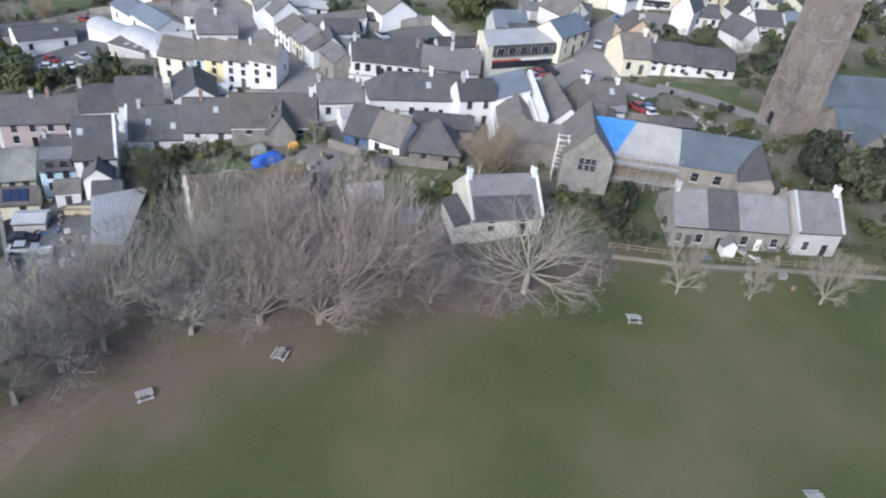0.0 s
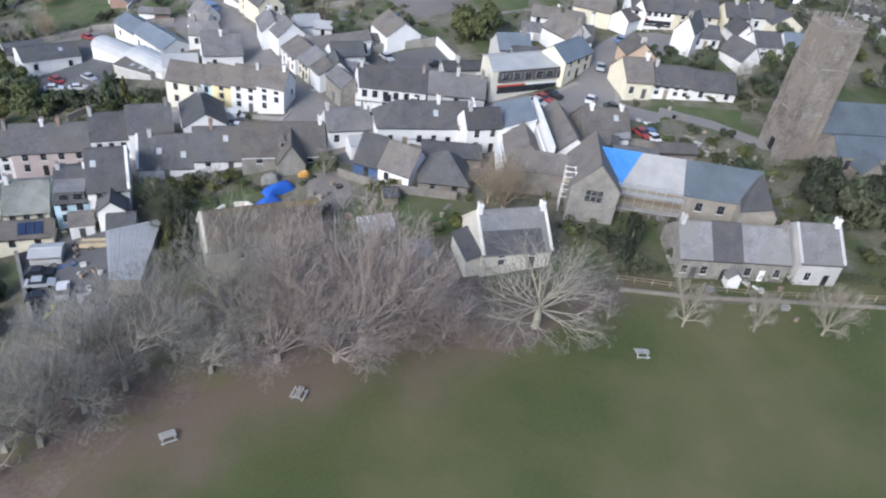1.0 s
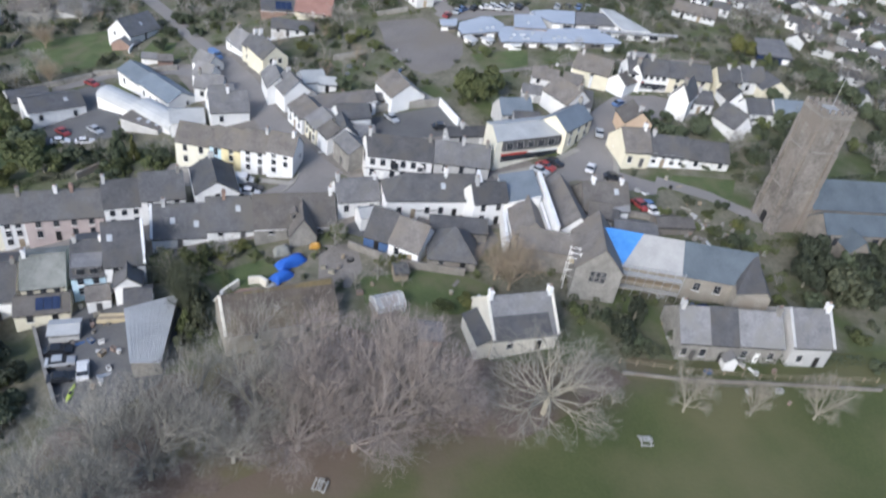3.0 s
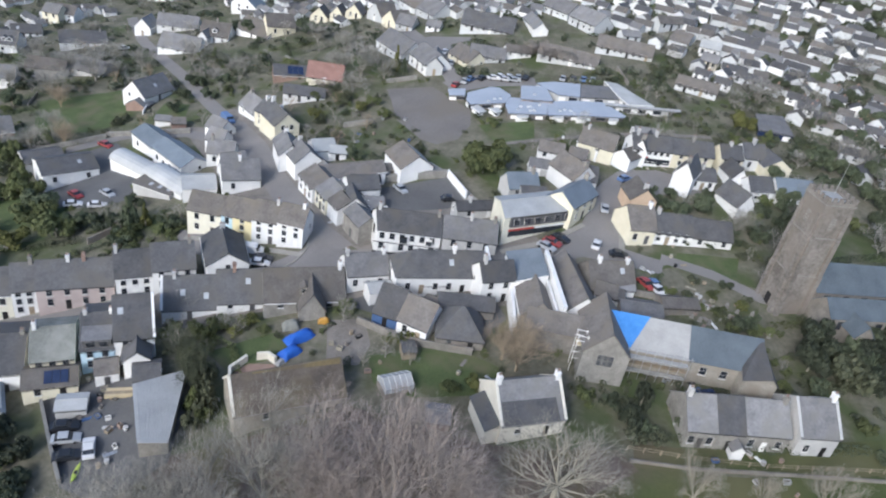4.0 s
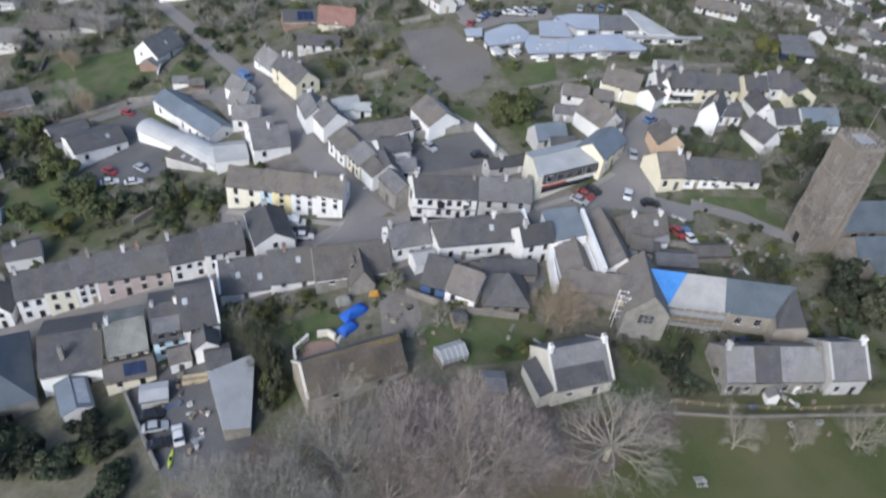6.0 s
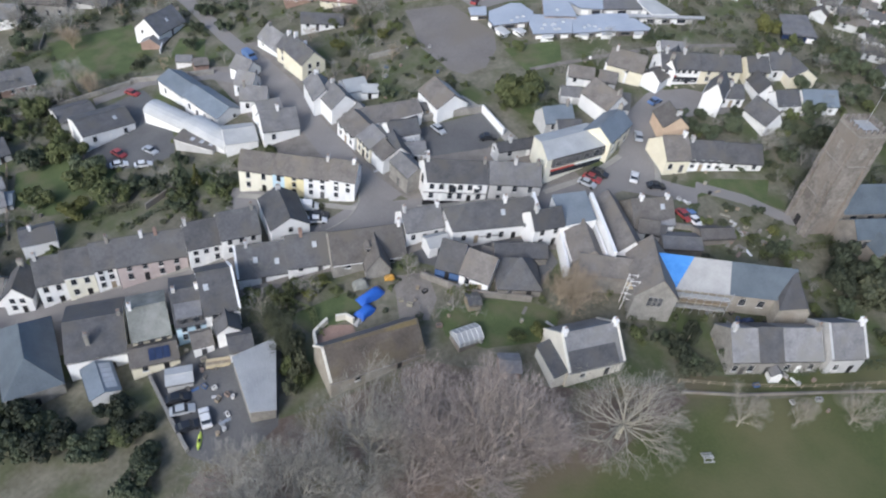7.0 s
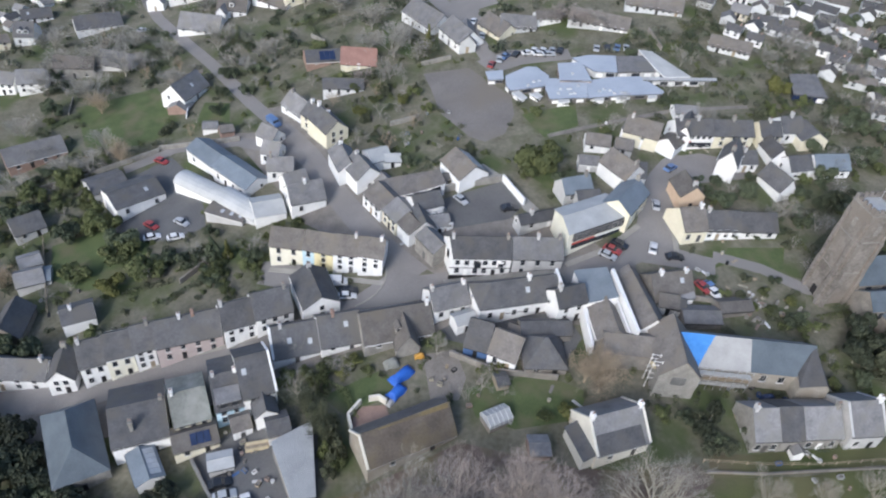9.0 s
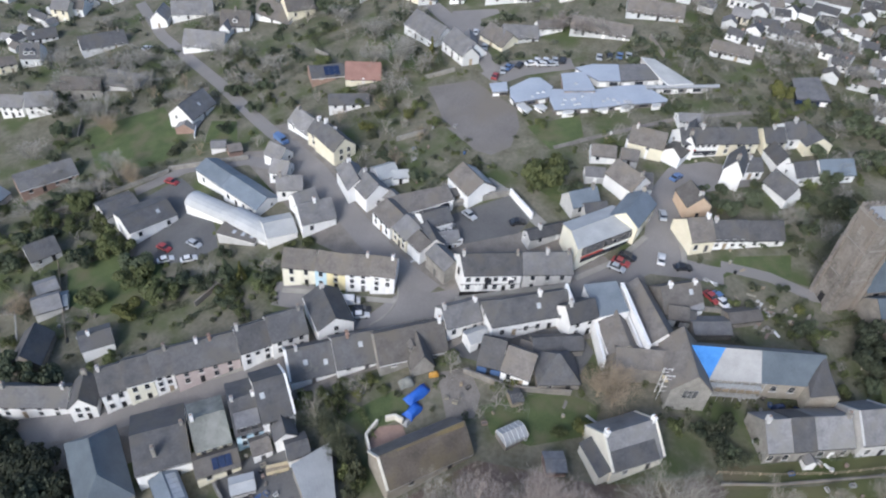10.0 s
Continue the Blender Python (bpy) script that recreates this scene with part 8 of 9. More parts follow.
bare_tree(-202.5, 315.3, 7.0, 5.0, "twig_grey", 4, 4, "twig_grey", "grey leafless tree among the gardens", 143)
bare_tree(-46.0, 252.3, 4.0, 4.0, "twig_grey", 3, 4, "twig_grey", "grey leafless tree among the gardens", 210)
bare_tree(-115.2, 320.7, 6.0, 5.0, "twig_grey", 4, 4, "twig_grey", "grey leafless tree among the gardens", 277)
bare_tree(-81.2, 305.7, 6.0, 5.0, "twig_grey", 3, 4, "twig_grey", "grey leafless tree among the gardens", 344)
bare_tree(-67.4, 307.7, 5.0, 5.0, "twig_grey", 4, 4, "twig_grey", "grey leafless tree among the gardens", 51)
shrub(76.6, 226.9, 3.0, 5.0, "leaf_dark", "round", 0)
shrub(81.3, 225.0, 3.0, 5.0, "leaf_dark", "round", 1)
shrub(91.4, 236.5, 3.5, 5.0, "leaf_dark", "round", 2)
shrub(99.5, 226.9, 4.0, 5.0, "leaf_dark", "round", 3)
shrub(101.3, 216.4, 4.0, 5.0, "leaf_dark", "round", 0)
shrub(92.7, 221.8, 3.0, 4.0, "leaf_dark", "round", 1)
shrub(129.9, 296.8, 4.0, 5.0, "leaf_dark", "round", 2)
shrub(124.1, 302.5, 4.0, 5.0, "leaf_dark", "round", 3)
shrub(117.8, 303.3, 4.0, 5.0, "leaf_dark", "round", 0)
shrub(112.2, 306.8, 4.0, 5.0, "leaf_dark", "round", 1)
shrub(125.4, 279.6, 4.0, 5.0, "leaf_dark", "round", 2)
shrub(122.4, 283.2, 4.0, 5.0, "leaf_dark", "round", 3)
shrub(53.5, 298.6, 4.0, 5.0, "leaf_dark", "round", 0)
shrub(57.6, 296.8, 4.0, 5.0, "leaf_dark", "round", 1)
shrub(78.6, 282.2, 2.5, 4.0, "leaf_dark", "round", 2)
shrub(77.1, 245.2, 2.5, 4.0, "leaf_dark", "round", 3)
shrub(20.0, 214.0, 2.0, 3.0, "leaf_dark", "round", 0)
shrub(-8.3, 185.8, 2.5, 3.0, "leaf_green", "round", 1)
shrub(91.8, 202.2, 4.0, 5.0, "leaf_dark", "round", 2)
shrub(95.9, 195.2, 4.0, 6.0, "leaf_dark", "round", 3)
shrub(80.8, 190.9, 3.0, 4.0, "leaf_dark", "round", 0)
shrub(-61.1, 203.8, 2.5, 3.0, "leaf_green", "round", 1)
shrub(-53.9, 195.8, 2.5, 3.0, "leaf_green", "round", 2)
shrub(-65.4, 210.1, 2.5, 3.0, "leaf_green", "round", 3)
shrub(-43.1, 198.5, 2.5, 3.0, "leaf_green", "round", 0)
shrub(-105.2, 228.5, 2.5, 4.0, "leaf_dark", "round", 1)
shrub(-167.6, 226.1, 3.0, 5.0, "leaf_dark", "round", 2)
shrub(-158.1, 203.7, 4.0, 6.0, "leaf_dark", "round", 3)
shrub(-104.4, 208.5, 2.5, 4.0, "leaf_dark", "round", 0)
shrub(-103.3, 219.1, 2.5, 4.0, "leaf_dark", "round", 1)
shrub(61.2, 116.6, 3.0, 5.0, "leaf_dark", "round", 0)
shrub(66.1, 118.5, 3.5, 6.0, "leaf_dark", "round", 1)
shrub(71.8, 121.9, 4.0, 6.0, "leaf_dark", "round", 2)
shrub(68.2, 116.3, 4.0, 6.0, "leaf_dark", "round", 3)
shrub(63.1, 113.8, 3.0, 5.0, "leaf_dark", "round", 0)
shrub(37.9, 123.6, 1.6, 1.6, "leaf_green", "round", 1)
shrub(41.2, 122.9, 1.8, 2.0, "leaf_green", "round", 2)
shrub(46.3, 125.7, 1.5, 2.0, "leaf_yellow", "round", 3)
shrub(43.3, 119.1, 1.6, 2.0, "leaf_green", "round", 0)
shrub(47.0, 118.6, 1.6, 2.0, "leaf_green", "round", 1)
shrub(34.6, 124.4, 1.5, 2.0, "leaf_green", "round", 2)
headstone(35.9, 120.9, 80, 0.9)
headstone(37.4, 120.3, 87, 1.1)
headstone(39.1, 119.8, 94, 1.4)
headstone(41.5, 121.2, 102, 0.9)
headstone(43.5, 122.7, 83, 1.1)
headstone(45.5, 121.8, 90, 1.4)
headstone(47.0, 121.1, 98, 0.9)
headstone(40.5, 124.3, 105, 1.1)
headstone(43.4, 125.4, 86, 1.4)
headstone(45.5, 124.7, 93, 0.9)
headstone(38.8, 125.4, 101, 1.1)
headstone(48.3, 124.4, 82, 1.4)
headstone(49.1, 120.5, 89, 0.9)
headstone(50.6, 119.4, 97, 1.1)
shrub(-8.5, 162.2, 6.2, 8.0, "leaf_green", "round", 8)
shrub(-2.0, 157.8, 3.5, 4.5, "leaf_dark", "round", 2)
shrub(-12.1, 164.5, 3.0, 4.0, "leaf_green", "round", 1)
clutter(-37.8, 148.7, 2.0, 5, 20)
clutter(-35.3, 148.6, 2.0, 5, 21)
clutter(-40.3, 147.2, 2.0, 5, 22)
clutter(-33.2, 146.4, 2.0, 5, 23)
clutter(-38.5, 142.0, 2.0, 5, 24)
bare_tree(-23.9, 65.2, 15.0, 9.0, "twig_brown", 2, 3, "twig_brown", "brown leafless tree at the field edge", 0)
bare_tree(-16.4, 66.1, 12.0, 9.0, "twig_brown", 2, 3, "twig_brown", "brown leafless tree at the field edge", 83)
bare_tree(-44.9, 55.0, 16.0, 9.0, "twig_grey", 4, 3, "twig_grey", "grey leafless tree at the field edge", 166)
bare_tree(-31.8, 62.4, 13.0, 8.0, "twig_grey", 4, 3, "twig_grey", "grey leafless tree at the field edge", 249)
bare_tree(-51.3, 48.8, 16.0, 9.0, "twig_grey", 4, 3, "twig_grey", "grey leafless tree at the field edge", 332)
bare_tree(-51.3, 62.6, 12.0, 7.0, "twig_grey", 4, 3, "twig_grey", "grey leafless tree at the field edge", 55)
bare_tree(-27.2, 70.8, 14.0, 8.0, "twig_grey", 4, 3, "twig_grey", "grey leafless tree at the field edge", 138)
bare_tree(-3.0, 72.0, 9.0, 6.0, "twig_brown", 2, 3, "twig_brown", "brown leafless tree at the field edge", 221)
shrub(31.8, 126.2, 1.6, 2.0, "leaf_green", "round", 0)
shrub(35.5, 126.1, 1.8, 2.0, "ivy", "round", 1)
shrub(40.8, 127.7, 1.6, 2.0, "leaf_green", "round", 2)
shrub(37.6, 131.0, 1.5, 2.0, "ivy", "round", 3)
shrub(44.1, 131.3, 1.6, 2.0, "leaf_dark", "round", 0)
shrub(46.8, 126.4, 1.6, 2.0, "leaf_green", "round", 1)
shrub(29.8, 129.8, 1.5, 2.0, "leaf_dark", "round", 2)
shrub(28.2, 144.6, 1.5, 1.5, "leaf_green", "round", 3)
shrub(32.6, 143.5, 1.5, 1.5, "leaf_dark", "round", 0)
shrub(37.5, 143.9, 1.6, 1.5, "leaf_green", "round", 1)
shrub(42.9, 144.3, 1.6, 1.5, "leaf_dark", "round", 2)
shrub(48.6, 146.2, 1.8, 2.5, "leaf_dark", "round", 3)
shrub(54.6, 149.1, 2.5, 3.5, "leaf_dark", "round", 0)
shrub(36.0, 160.9, 2.5, 3.0, "leaf_dark", "round", 1)
shrub(31.0, 160.1, 2.2, 3.0, "leaf_dark", "round", 2)
shrub(57.0, 158.8, 2.5, 4.0, "leaf_dark", "round", 3)
shrub(64.5, 166.1, 3.0, 5.0, "leaf_dark", "round", 0)
shrub(64.1, 176.4, 3.0, 5.0, "leaf_dark", "round", 1)
shrub(60.5, 187.0, 2.5, 4.0, "leaf_dark", "round", 2)
clutter(35.4, 128.3, 3.0, 7, 40)
clutter(38.5, 128.0, 3.0, 7, 41)
clutter(29.7, 132.1, 3.0, 7, 42)
clutter(41.8, 125.6, 3.0, 7, 43)
bare_tree(-162.6, 192.7, 7.0, 5.0, "twig_grey", 3, 4, "twig_grey", "grey leafless tree among the gardens", 0)
bare_tree(-150.6, 180.6, 6.0, 5.0, "twig_grey", 4, 4, "twig_grey", "grey leafless tree among the gardens", 57)
bare_tree(-149.5, 164.5, 7.0, 5.0, "twig_grey", 3, 4, "twig_grey", "grey leafless tree among the gardens", 114)
bare_tree(-139.3, 172.2, 6.0, 5.0, "twig_grey", 4, 4, "twig_grey", "grey leafless tree among the gardens", 171)
bare_tree(-156.5, 239.1, 6.0, 5.0, "twig_grey", 3, 4, "twig_grey", "grey leafless tree among the gardens", 228)
bare_tree(-138.1, 229.8, 6.0, 5.0, "twig_grey", 4, 4, "twig_grey", "grey leafless tree among the gardens", 285)
bare_tree(-169.5, 227.6, 6.0, 5.0, "twig_grey", 3, 4, "twig_grey", "grey leafless tree among the gardens", 342)
bare_tree(-123.3, 217.4, 6.0, 5.0, "twig_grey", 4, 4, "twig_grey", "grey leafless tree among the gardens", 39)
bare_tree(-107.1, 226.3, 5.0, 4.0, "twig_grey", 3, 4, "twig_grey", "grey leafless tree among the gardens", 96)
garden_wall("tall white side wall beside the hall", [(6.0, 124.5), (9.7, 109.1)], 7.3, 0.7, "white")
garden_wall("tall white rendered yard wall", [(0.4, 116.9), (1.6, 108.0)], 3.6, 0.5, "white")
garden_wall("tall white rendered gable wall", [(-5.5, 125.2), (-3.9, 118.6)], 6.0, 0.5, "white")
car(-8.3, 216.9, 76, "car_white", "white car parked near the school", lift=0.1)
car(-5.6, 216.6, 81, "car_white", "white car parked near the school", lift=0.1)
car(-2.8, 216.6, 87, "car_silver", "silver car parked near the school", lift=0.1)
car(-0.5, 216.4, 76, "car_dark", "dark car parked near the school", lift=0.1)
car(10.5, 217.4, 81, "car_silver", "silver car parked near the school", lift=0.1)
car(13.6, 217.6, 87, "car_dark", "dark car parked near the school", lift=0.1)
car(16.7, 217.8, 75, "car_blue", "blue car parked near the school", lift=0.1)
car(19.4, 217.8, 81, "car_silver", "silver car parked near the school", lift=0.1)
car(-18.6, 213.2, 87, "car_silver", "silver car parked near the school", lift=0.1)
car(-20.9, 210.6, 76, "car_red", "red car parked near the school", lift=0.1)
car(-27.4, 236.5, 82, "car_white", "white car parked near the school", lift=0.1)
car(-24.3, 227.2, 87, "car_silver", "silver car parked near the school", lift=0.1)
bare_tree(-53.3, 93.5, 9.0, 4.0, "ivy", 3, 3, "ivy", "leafless tree with an ivy-covered trunk", 40)
bare_tree(-49.1, 88.1, 10.0, 4.0, "ivy", 4, 3, "ivy", "leafless tree with an ivy-covered trunk", 140)
bare_tree(-47.0, 102.2, 5.0, 3.0, "twig_grey", 3, 1, "twig_grey", "small leafless tree in a garden", 60)
bare_tree(-29.0, 107.2, 6.0, 3.0, "twig_grey", 4, 1, "twig_grey", "small leafless tree in a garden", 160)
bare_tree(-19.7, 99.4, 6.0, 3.2, "twig_grey", 3, 1, "twig_grey", "small leafless tree in a garden", 260)
shrub(81.7, 185.5, 3.0, 5.0, "leaf_dark", "round", 0)
shrub(85.1, 181.6, 3.5, 6.0, "leaf_dark", "round", 1)
shrub(92.5, 186.3, 3.5, 6.0, "leaf_dark", "round", 2)
shrub(87.5, 175.4, 3.0, 5.0, "leaf_dark", "round", 3)
shrub(90.7, 171.9, 3.5, 6.0, "leaf_dark", "round", 0)
shrub(80.5, 171.0, 2.5, 4.0, "leaf_green", "round", 1)
shrub(86.1, 164.1, 3.0, 5.0, "leaf_dark", "round", 2)
shrub(80.1, 160.3, 2.5, 4.0, "leaf_green", "round", 3)
shrub(86.1, 158.1, 3.0, 5.0, "leaf_dark", "round", 0)
shrub(80.7, 192.9, 2.5, 4.0, "leaf_dark", "round", 1)
shrub(63.3, 163.5, 2.2, 3.0, "leaf_dark", "round", 2)
shrub(59.4, 164.5, 2.0, 3.0, "leaf_green", "round", 3)
shrub(55.1, 156.9, 2.0, 3.0, "leaf_green", "round", 0)
shrub(60.4, 156.4, 2.0, 3.0, "leaf_dark", "round", 1)
shrub(50.9, 163.1, 1.8, 2.5, "leaf_dark", "round", 2)
shrub(45.5, 163.7, 1.8, 2.5, "leaf_dark", "round", 3)
shrub(83.0, 207.6, 2.5, 4.0, "leaf_dark", "round", 0)
shrub(88.4, 203.5, 2.5, 4.0, "leaf_dark", "round", 1)
shrub(93.6, 199.6, 2.5, 5.0, "leaf_dark", "round", 2)
shrub(75.6, 196.6, 2.0, 3.0, "leaf_dark", "round", 3)
bare_tree(90.9, 190.8, 7.0, 5.0, "twig_grey", 3, 4, "twig_grey", "grey leafless tree among the gardens", 0)
bare_tree(93.1, 179.4, 7.0, 5.0, "twig_grey", 4, 4, "twig_grey", "grey leafless tree among the gardens", 57)
bare_tree(85.8, 194.5, 6.0, 4.5, "twig_grey", 3, 4, "twig_grey", "grey leafless tree among the gardens", 114)
bare_tree(72.7, 185.1, 5.0, 4.0, "twig_grey", 4, 4, "twig_grey", "grey leafless tree among the gardens", 171)
bare_tree(68.0, 171.6, 5.0, 4.0, "twig_grey", 3, 4, "twig_grey", "grey leafless tree among the gardens", 228)
bare_tree(83.2, 153.4, 7.0, 5.0, "twig_grey", 4, 4, "twig_grey", "grey leafless tree among the gardens", 285)
bare_tree(74.1, 173.5, 5.0, 4.0, "twig_grey", 3, 4, "twig_grey", "grey leafless tree among the gardens", 342)
bare_tree(54.3, 174.4, 4.0, 3.0, "twig_grey", 4, 4, "twig_grey", "grey leafless tree among the gardens", 39)
hedge([(23.5, 90.5), (32.5, 91.6), (44.0, 92.8), (62.0, 97.0)], 1.6, 1.5, "leaf_dark", "dark overgrown hedge along the field fence")
hedge([(-74.1, 136.7), (-63.9, 133.0)], 1.4, 1.4, "leaf_green", "clipped green hedge below the row")
hedge([(-43.4, 92.7), (-46.3, 98.3), (-51.3, 100.7)], 1.2, 1.5, "leaf_green", "green hedge round the lawn")
shrub(-97.3, 76.2, 3.5, 5.0, "leaf_dark", "round", 0)
shrub(-93.8, 71.4, 4.0, 5.0, "leaf_dark", "round", 1)
shrub(-88.0, 69.0, 3.5, 5.0, "leaf_dark", "round", 2)
shrub(-83.5, 70.1, 3.0, 4.0, "leaf_dark", "round", 3)
shrub(-78.1, 69.0, 3.0, 4.0, "leaf_dark", "round", 0)
shrub(-87.5, 73.1, 3.0, 4.0, "leaf_dark", "round", 1)
shrub(-75.6, 71.3, 2.5, 3.5, "leaf_dark", "round", 2)
shrub(-90.4, 68.0, 4.0, 5.0, "leaf_dark", "round", 3)
shrub(-8.5, 163.3, 5.2, 8.5, "leaf_green", "round", 2)


# ---- the hillside estates beyond: rows of like houses ----
# the greyed white walls carry the haze of distance in their colour
FAR = (("white", "slate_dark", 9.0, 8.0), ("greywhite", "slate_brown", 8.0, 8.4), ("white", "slate_dark", 10.0, 8.2), ("greywhite", "slate_dark", 14.0, 8.0), ("greywhite", "slate_brown", 12.0, 8.6), ("greywhite", "slate", 8.0, 8.0))
PROTO = {}
PANE = mesh_of(new_box(-0.9, -0.05, 0, 0.9, 0.02, 1.2), "window", "glass")
SMALL = 0.56


def free(x, y, r):
    return all((x - a) ** 2 + (y - b) ** 2 > (r + c) ** 2 for a, b, c in TAKEN)


def far_house(x, y, yaw, i):
    z = land(x, y) + 0.1
    key = (i, y > 235)
    if key not in PROTO:
        wt, rt, l, d = FAR[i]
        m = pose(x, y, z, 0, 0, yaw) @ Matrix.Diagonal((SMALL, SMALL, SMALL * 0.78, 1))
        th = thing("estate_house", f"{WORDS[wt]} estate house with a {WORDS[rt]} roof", "house", m, "hillside estate houses")
        part("wall", prism(bmesh.new(), [(-d / 2, -3), (d / 2, -3), (d / 2, 3.6), (0, 7.0), (-d / 2, 3.6)], -l / 2, l / 2), wt, th)
        b = bmesh.new()
        for q in roof_planes(l, d, 3.74, 3.4):
            slab(b, q, 0.14)
        part("roof", b, rt, th)
        if i % 2 == 0 and not key[1]:
            part("chimney", new_box(-0.5, -0.4, 5.5, 0.5, 0.4, 8.2), "brick", th, at=Matrix.Translation((l * 0.3, 0, 0)))
        n = int(l / 4.5) if not key[1] else 0
        for r in range(2 if not key[1] else 1):
            for k in range(n):
                part("window", PANE, None, th, at=Matrix.Translation((((k + 0.5) / n - 0.5) * l, -d / 2, 0.6 + r * 1.7)))
        PROTO[key] = th
        return th
    return copy_thing(PROTO[key], pose(x, y, z, 0, 0, yaw))


rnd = random.Random(5)
SITES = []


def far_row(xa, ya, xb, yb, gap, kind):
    l, yaw = math.hypot(xb - xa, yb - ya), math.degrees(math.atan2(yb - ya, xb - xa))
    yaw += rnd.choice([0, 0, 8, -10])
    p = 0.0
    while p < l:
        i = kind if rnd.random() < 0.55 else rnd.randrange(6)
        w = FAR[i][2] * SMALL
        f = (p + w / 2) / l
        x, y = xa + (xb - xa) * f + rnd.uniform(-1.3, 1.3), ya + (yb - ya) * f + rnd.uniform(-1.6, 1.6)
        if rnd.random() < 0.8 and free(x, y, w * 0.25):
            TAKEN.append((x, y, w * 0.34 + 0.4))
            SITES.append((y, x, yaw + rnd.choice([0, 0, 0, 0, 90]) + rnd.uniform(-14, 14), i))
        p += w + gap * rnd.choice([0, 0, 0.3, 1.5, 3.0]) * rnd.random()


far_row(13, 284, 50, 265, 1.0, 1)
far_row(40, 293, 80, 275, 1.0, 0)
far_row(70, 306, 109, 286, 1.0, 2)
far_row(24, 262, 49, 245, 1.0, 0)
far_row(52, 263, 88, 250, 1.0, 1)
far_row(81, 283, 123, 264, 1.0, 0)
far_row(47, 225, 60, 220, 0.3, 1)
far_row(50, 237, 80, 224, 1.0, 2)
far_row(66, 248, 97, 233, 1.0, 0)
far_row(94, 260, 118, 248, 1.0, 1)
far_row(82, 230, 109, 218, 1.0, 0)
far_row(77, 212, 103, 203, 1.0, 1)
far_row(86, 198, 99, 192, 1.0, 3)
far_row(-66, 300, -35, 264, 1.0, 0)
far_row(-54, 303, -12, 268, 1.0, 2)
far_row(-24, 267, 4, 262, 0.4, 3)
far_row(-14, 294, 12, 279, 1.0, 0)
far_row(-47, 308, -18, 289, 1.0, 1)
far_row(4, 258, 24, 269, 1.0, 0)
far_row(-96, 319, -68, 301, 1.0, 0)
far_row(-98, 297, -71, 274, 1.0, 2)
far_row(-134, 321, -103, 284, 1.0, 0)
far_row(-182, 334, -170, 345, 1.0, 0)
far_row(-232, 308, -220, 331, 1.0, 1)
far_row(-199, 281, -183, 304, 0.5, 0)
far_row(-203, 263, -195, 274, 1.0, 2)
far_row(-220, 331, -201, 348, 1.0, 0)
far_row(85, 186, 96, 184, 0.5, 3)
far_row(96, 305, 132, 288, 1.0, 2)
far_row(123, 321, 139, 309, 1.0, 0)
far_row(15, 289, 52, 269, 1.0, 0)
far_row(16, 293, 55, 274, 1.0, 5)
far_row(19, 298, 57, 279, 1.0, 4)
far_row(42, 298, 81, 280, 1.0, 5)
far_row(44, 302, 83, 285, 1.0, 4)
far_row(46, 307, 85, 290, 1.0, 3)
far_row(72, 310, 111, 291, 1.0, 1)
far_row(75, 315, 113, 296, 1.0, 0)
far_row(77, 319, 116, 300, 1.0, 5)
far_row(27, 266, 52, 249, 1.0, 5)
far_row(30, 271, 55, 254, 1.0, 4)
far_row(32, 275, 58, 258, 1.0, 3)
far_row(53, 268, 89, 255, 1.0, 0)
far_row(55, 273, 91, 260, 1.0, 5)
far_row(57, 278, 93, 265, 1.0, 4)
far_row(83, 288, 125, 269, 1.0, 5)
far_row(85, 292, 127, 274, 1.0, 4)
far_row(87, 297, 129, 278, 1.0, 3)
far_row(48, 230, 62, 225, 0.3, 0)
far_row(50, 235, 63, 230, 0.3, 5)
far_row(52, 240, 65, 235, 0.3, 4)
far_row(52, 242, 81, 229, 1.0, 1)
far_row(54, 247, 83, 234, 1.0, 0)
far_row(56, 252, 85, 239, 1.0, 5)
far_row(69, 253, 100, 238, 1.0, 5)
far_row(71, 257, 102, 243, 1.0, 4)
far_row(73, 262, 104, 247, 1.0, 3)
far_row(96, 265, 121, 252, 1.0, 0)
far_row(99, 269, 123, 257, 1.0, 5)
far_row(101, 274, 125, 262, 1.0, 4)
far_row(85, 235, 111, 223, 1.0, 5)
far_row(87, 240, 113, 228, 1.0, 4)
far_row(89, 245, 114, 233, 1.0, 3)
far_row(79, 217, 105, 207, 1.0, 0)
far_row(81, 222, 107, 212, 1.0, 5)
far_row(82, 227, 108, 217, 1.0, 4)
far_row(88, 202, 101, 197, 1.0, 2)
far_row(90, 207, 103, 202, 1.0, 1)
far_row(91, 212, 105, 207, 1.0, 0)
far_row(-62, 303, -31, 267, 1.0, 5)
far_row(-58, 307, -27, 270, 1.0, 4)
far_row(-54, 310, -24, 273, 1.0, 3)
far_row(-51, 307, -9, 272, 1.0, 1)
far_row(-49, 311, -6, 276, 1.0, 0)
far_row(-46, 315, -2, 280, 1.0, 5)
far_row(-23, 272, 5, 267, 0.4, 2)
far_row(-23, 277, 6, 272, 0.4, 1)
far_row(-22, 282, 7, 277, 0.4, 0)
far_row(-11, 299, 15, 283, 1.0, 5)
far_row(-8, 303, 18, 287, 1.0, 4)
far_row(-5, 308, 20, 292, 1.0, 3)
far_row(-44, 313, -15, 293, 1.0, 0)
far_row(-41, 317, -12, 298, 1.0, 5)
far_row(-38, 321, -9, 302, 1.0, 4)
far_row(1, 262, 22, 274, 1.0, 5)
far_row(-1, 267, 19, 278, 1.0, 4)
far_row(-4, 271, 17, 283, 1.0, 3)
far_row(-94, 323, -66, 305, 1.0, 5)
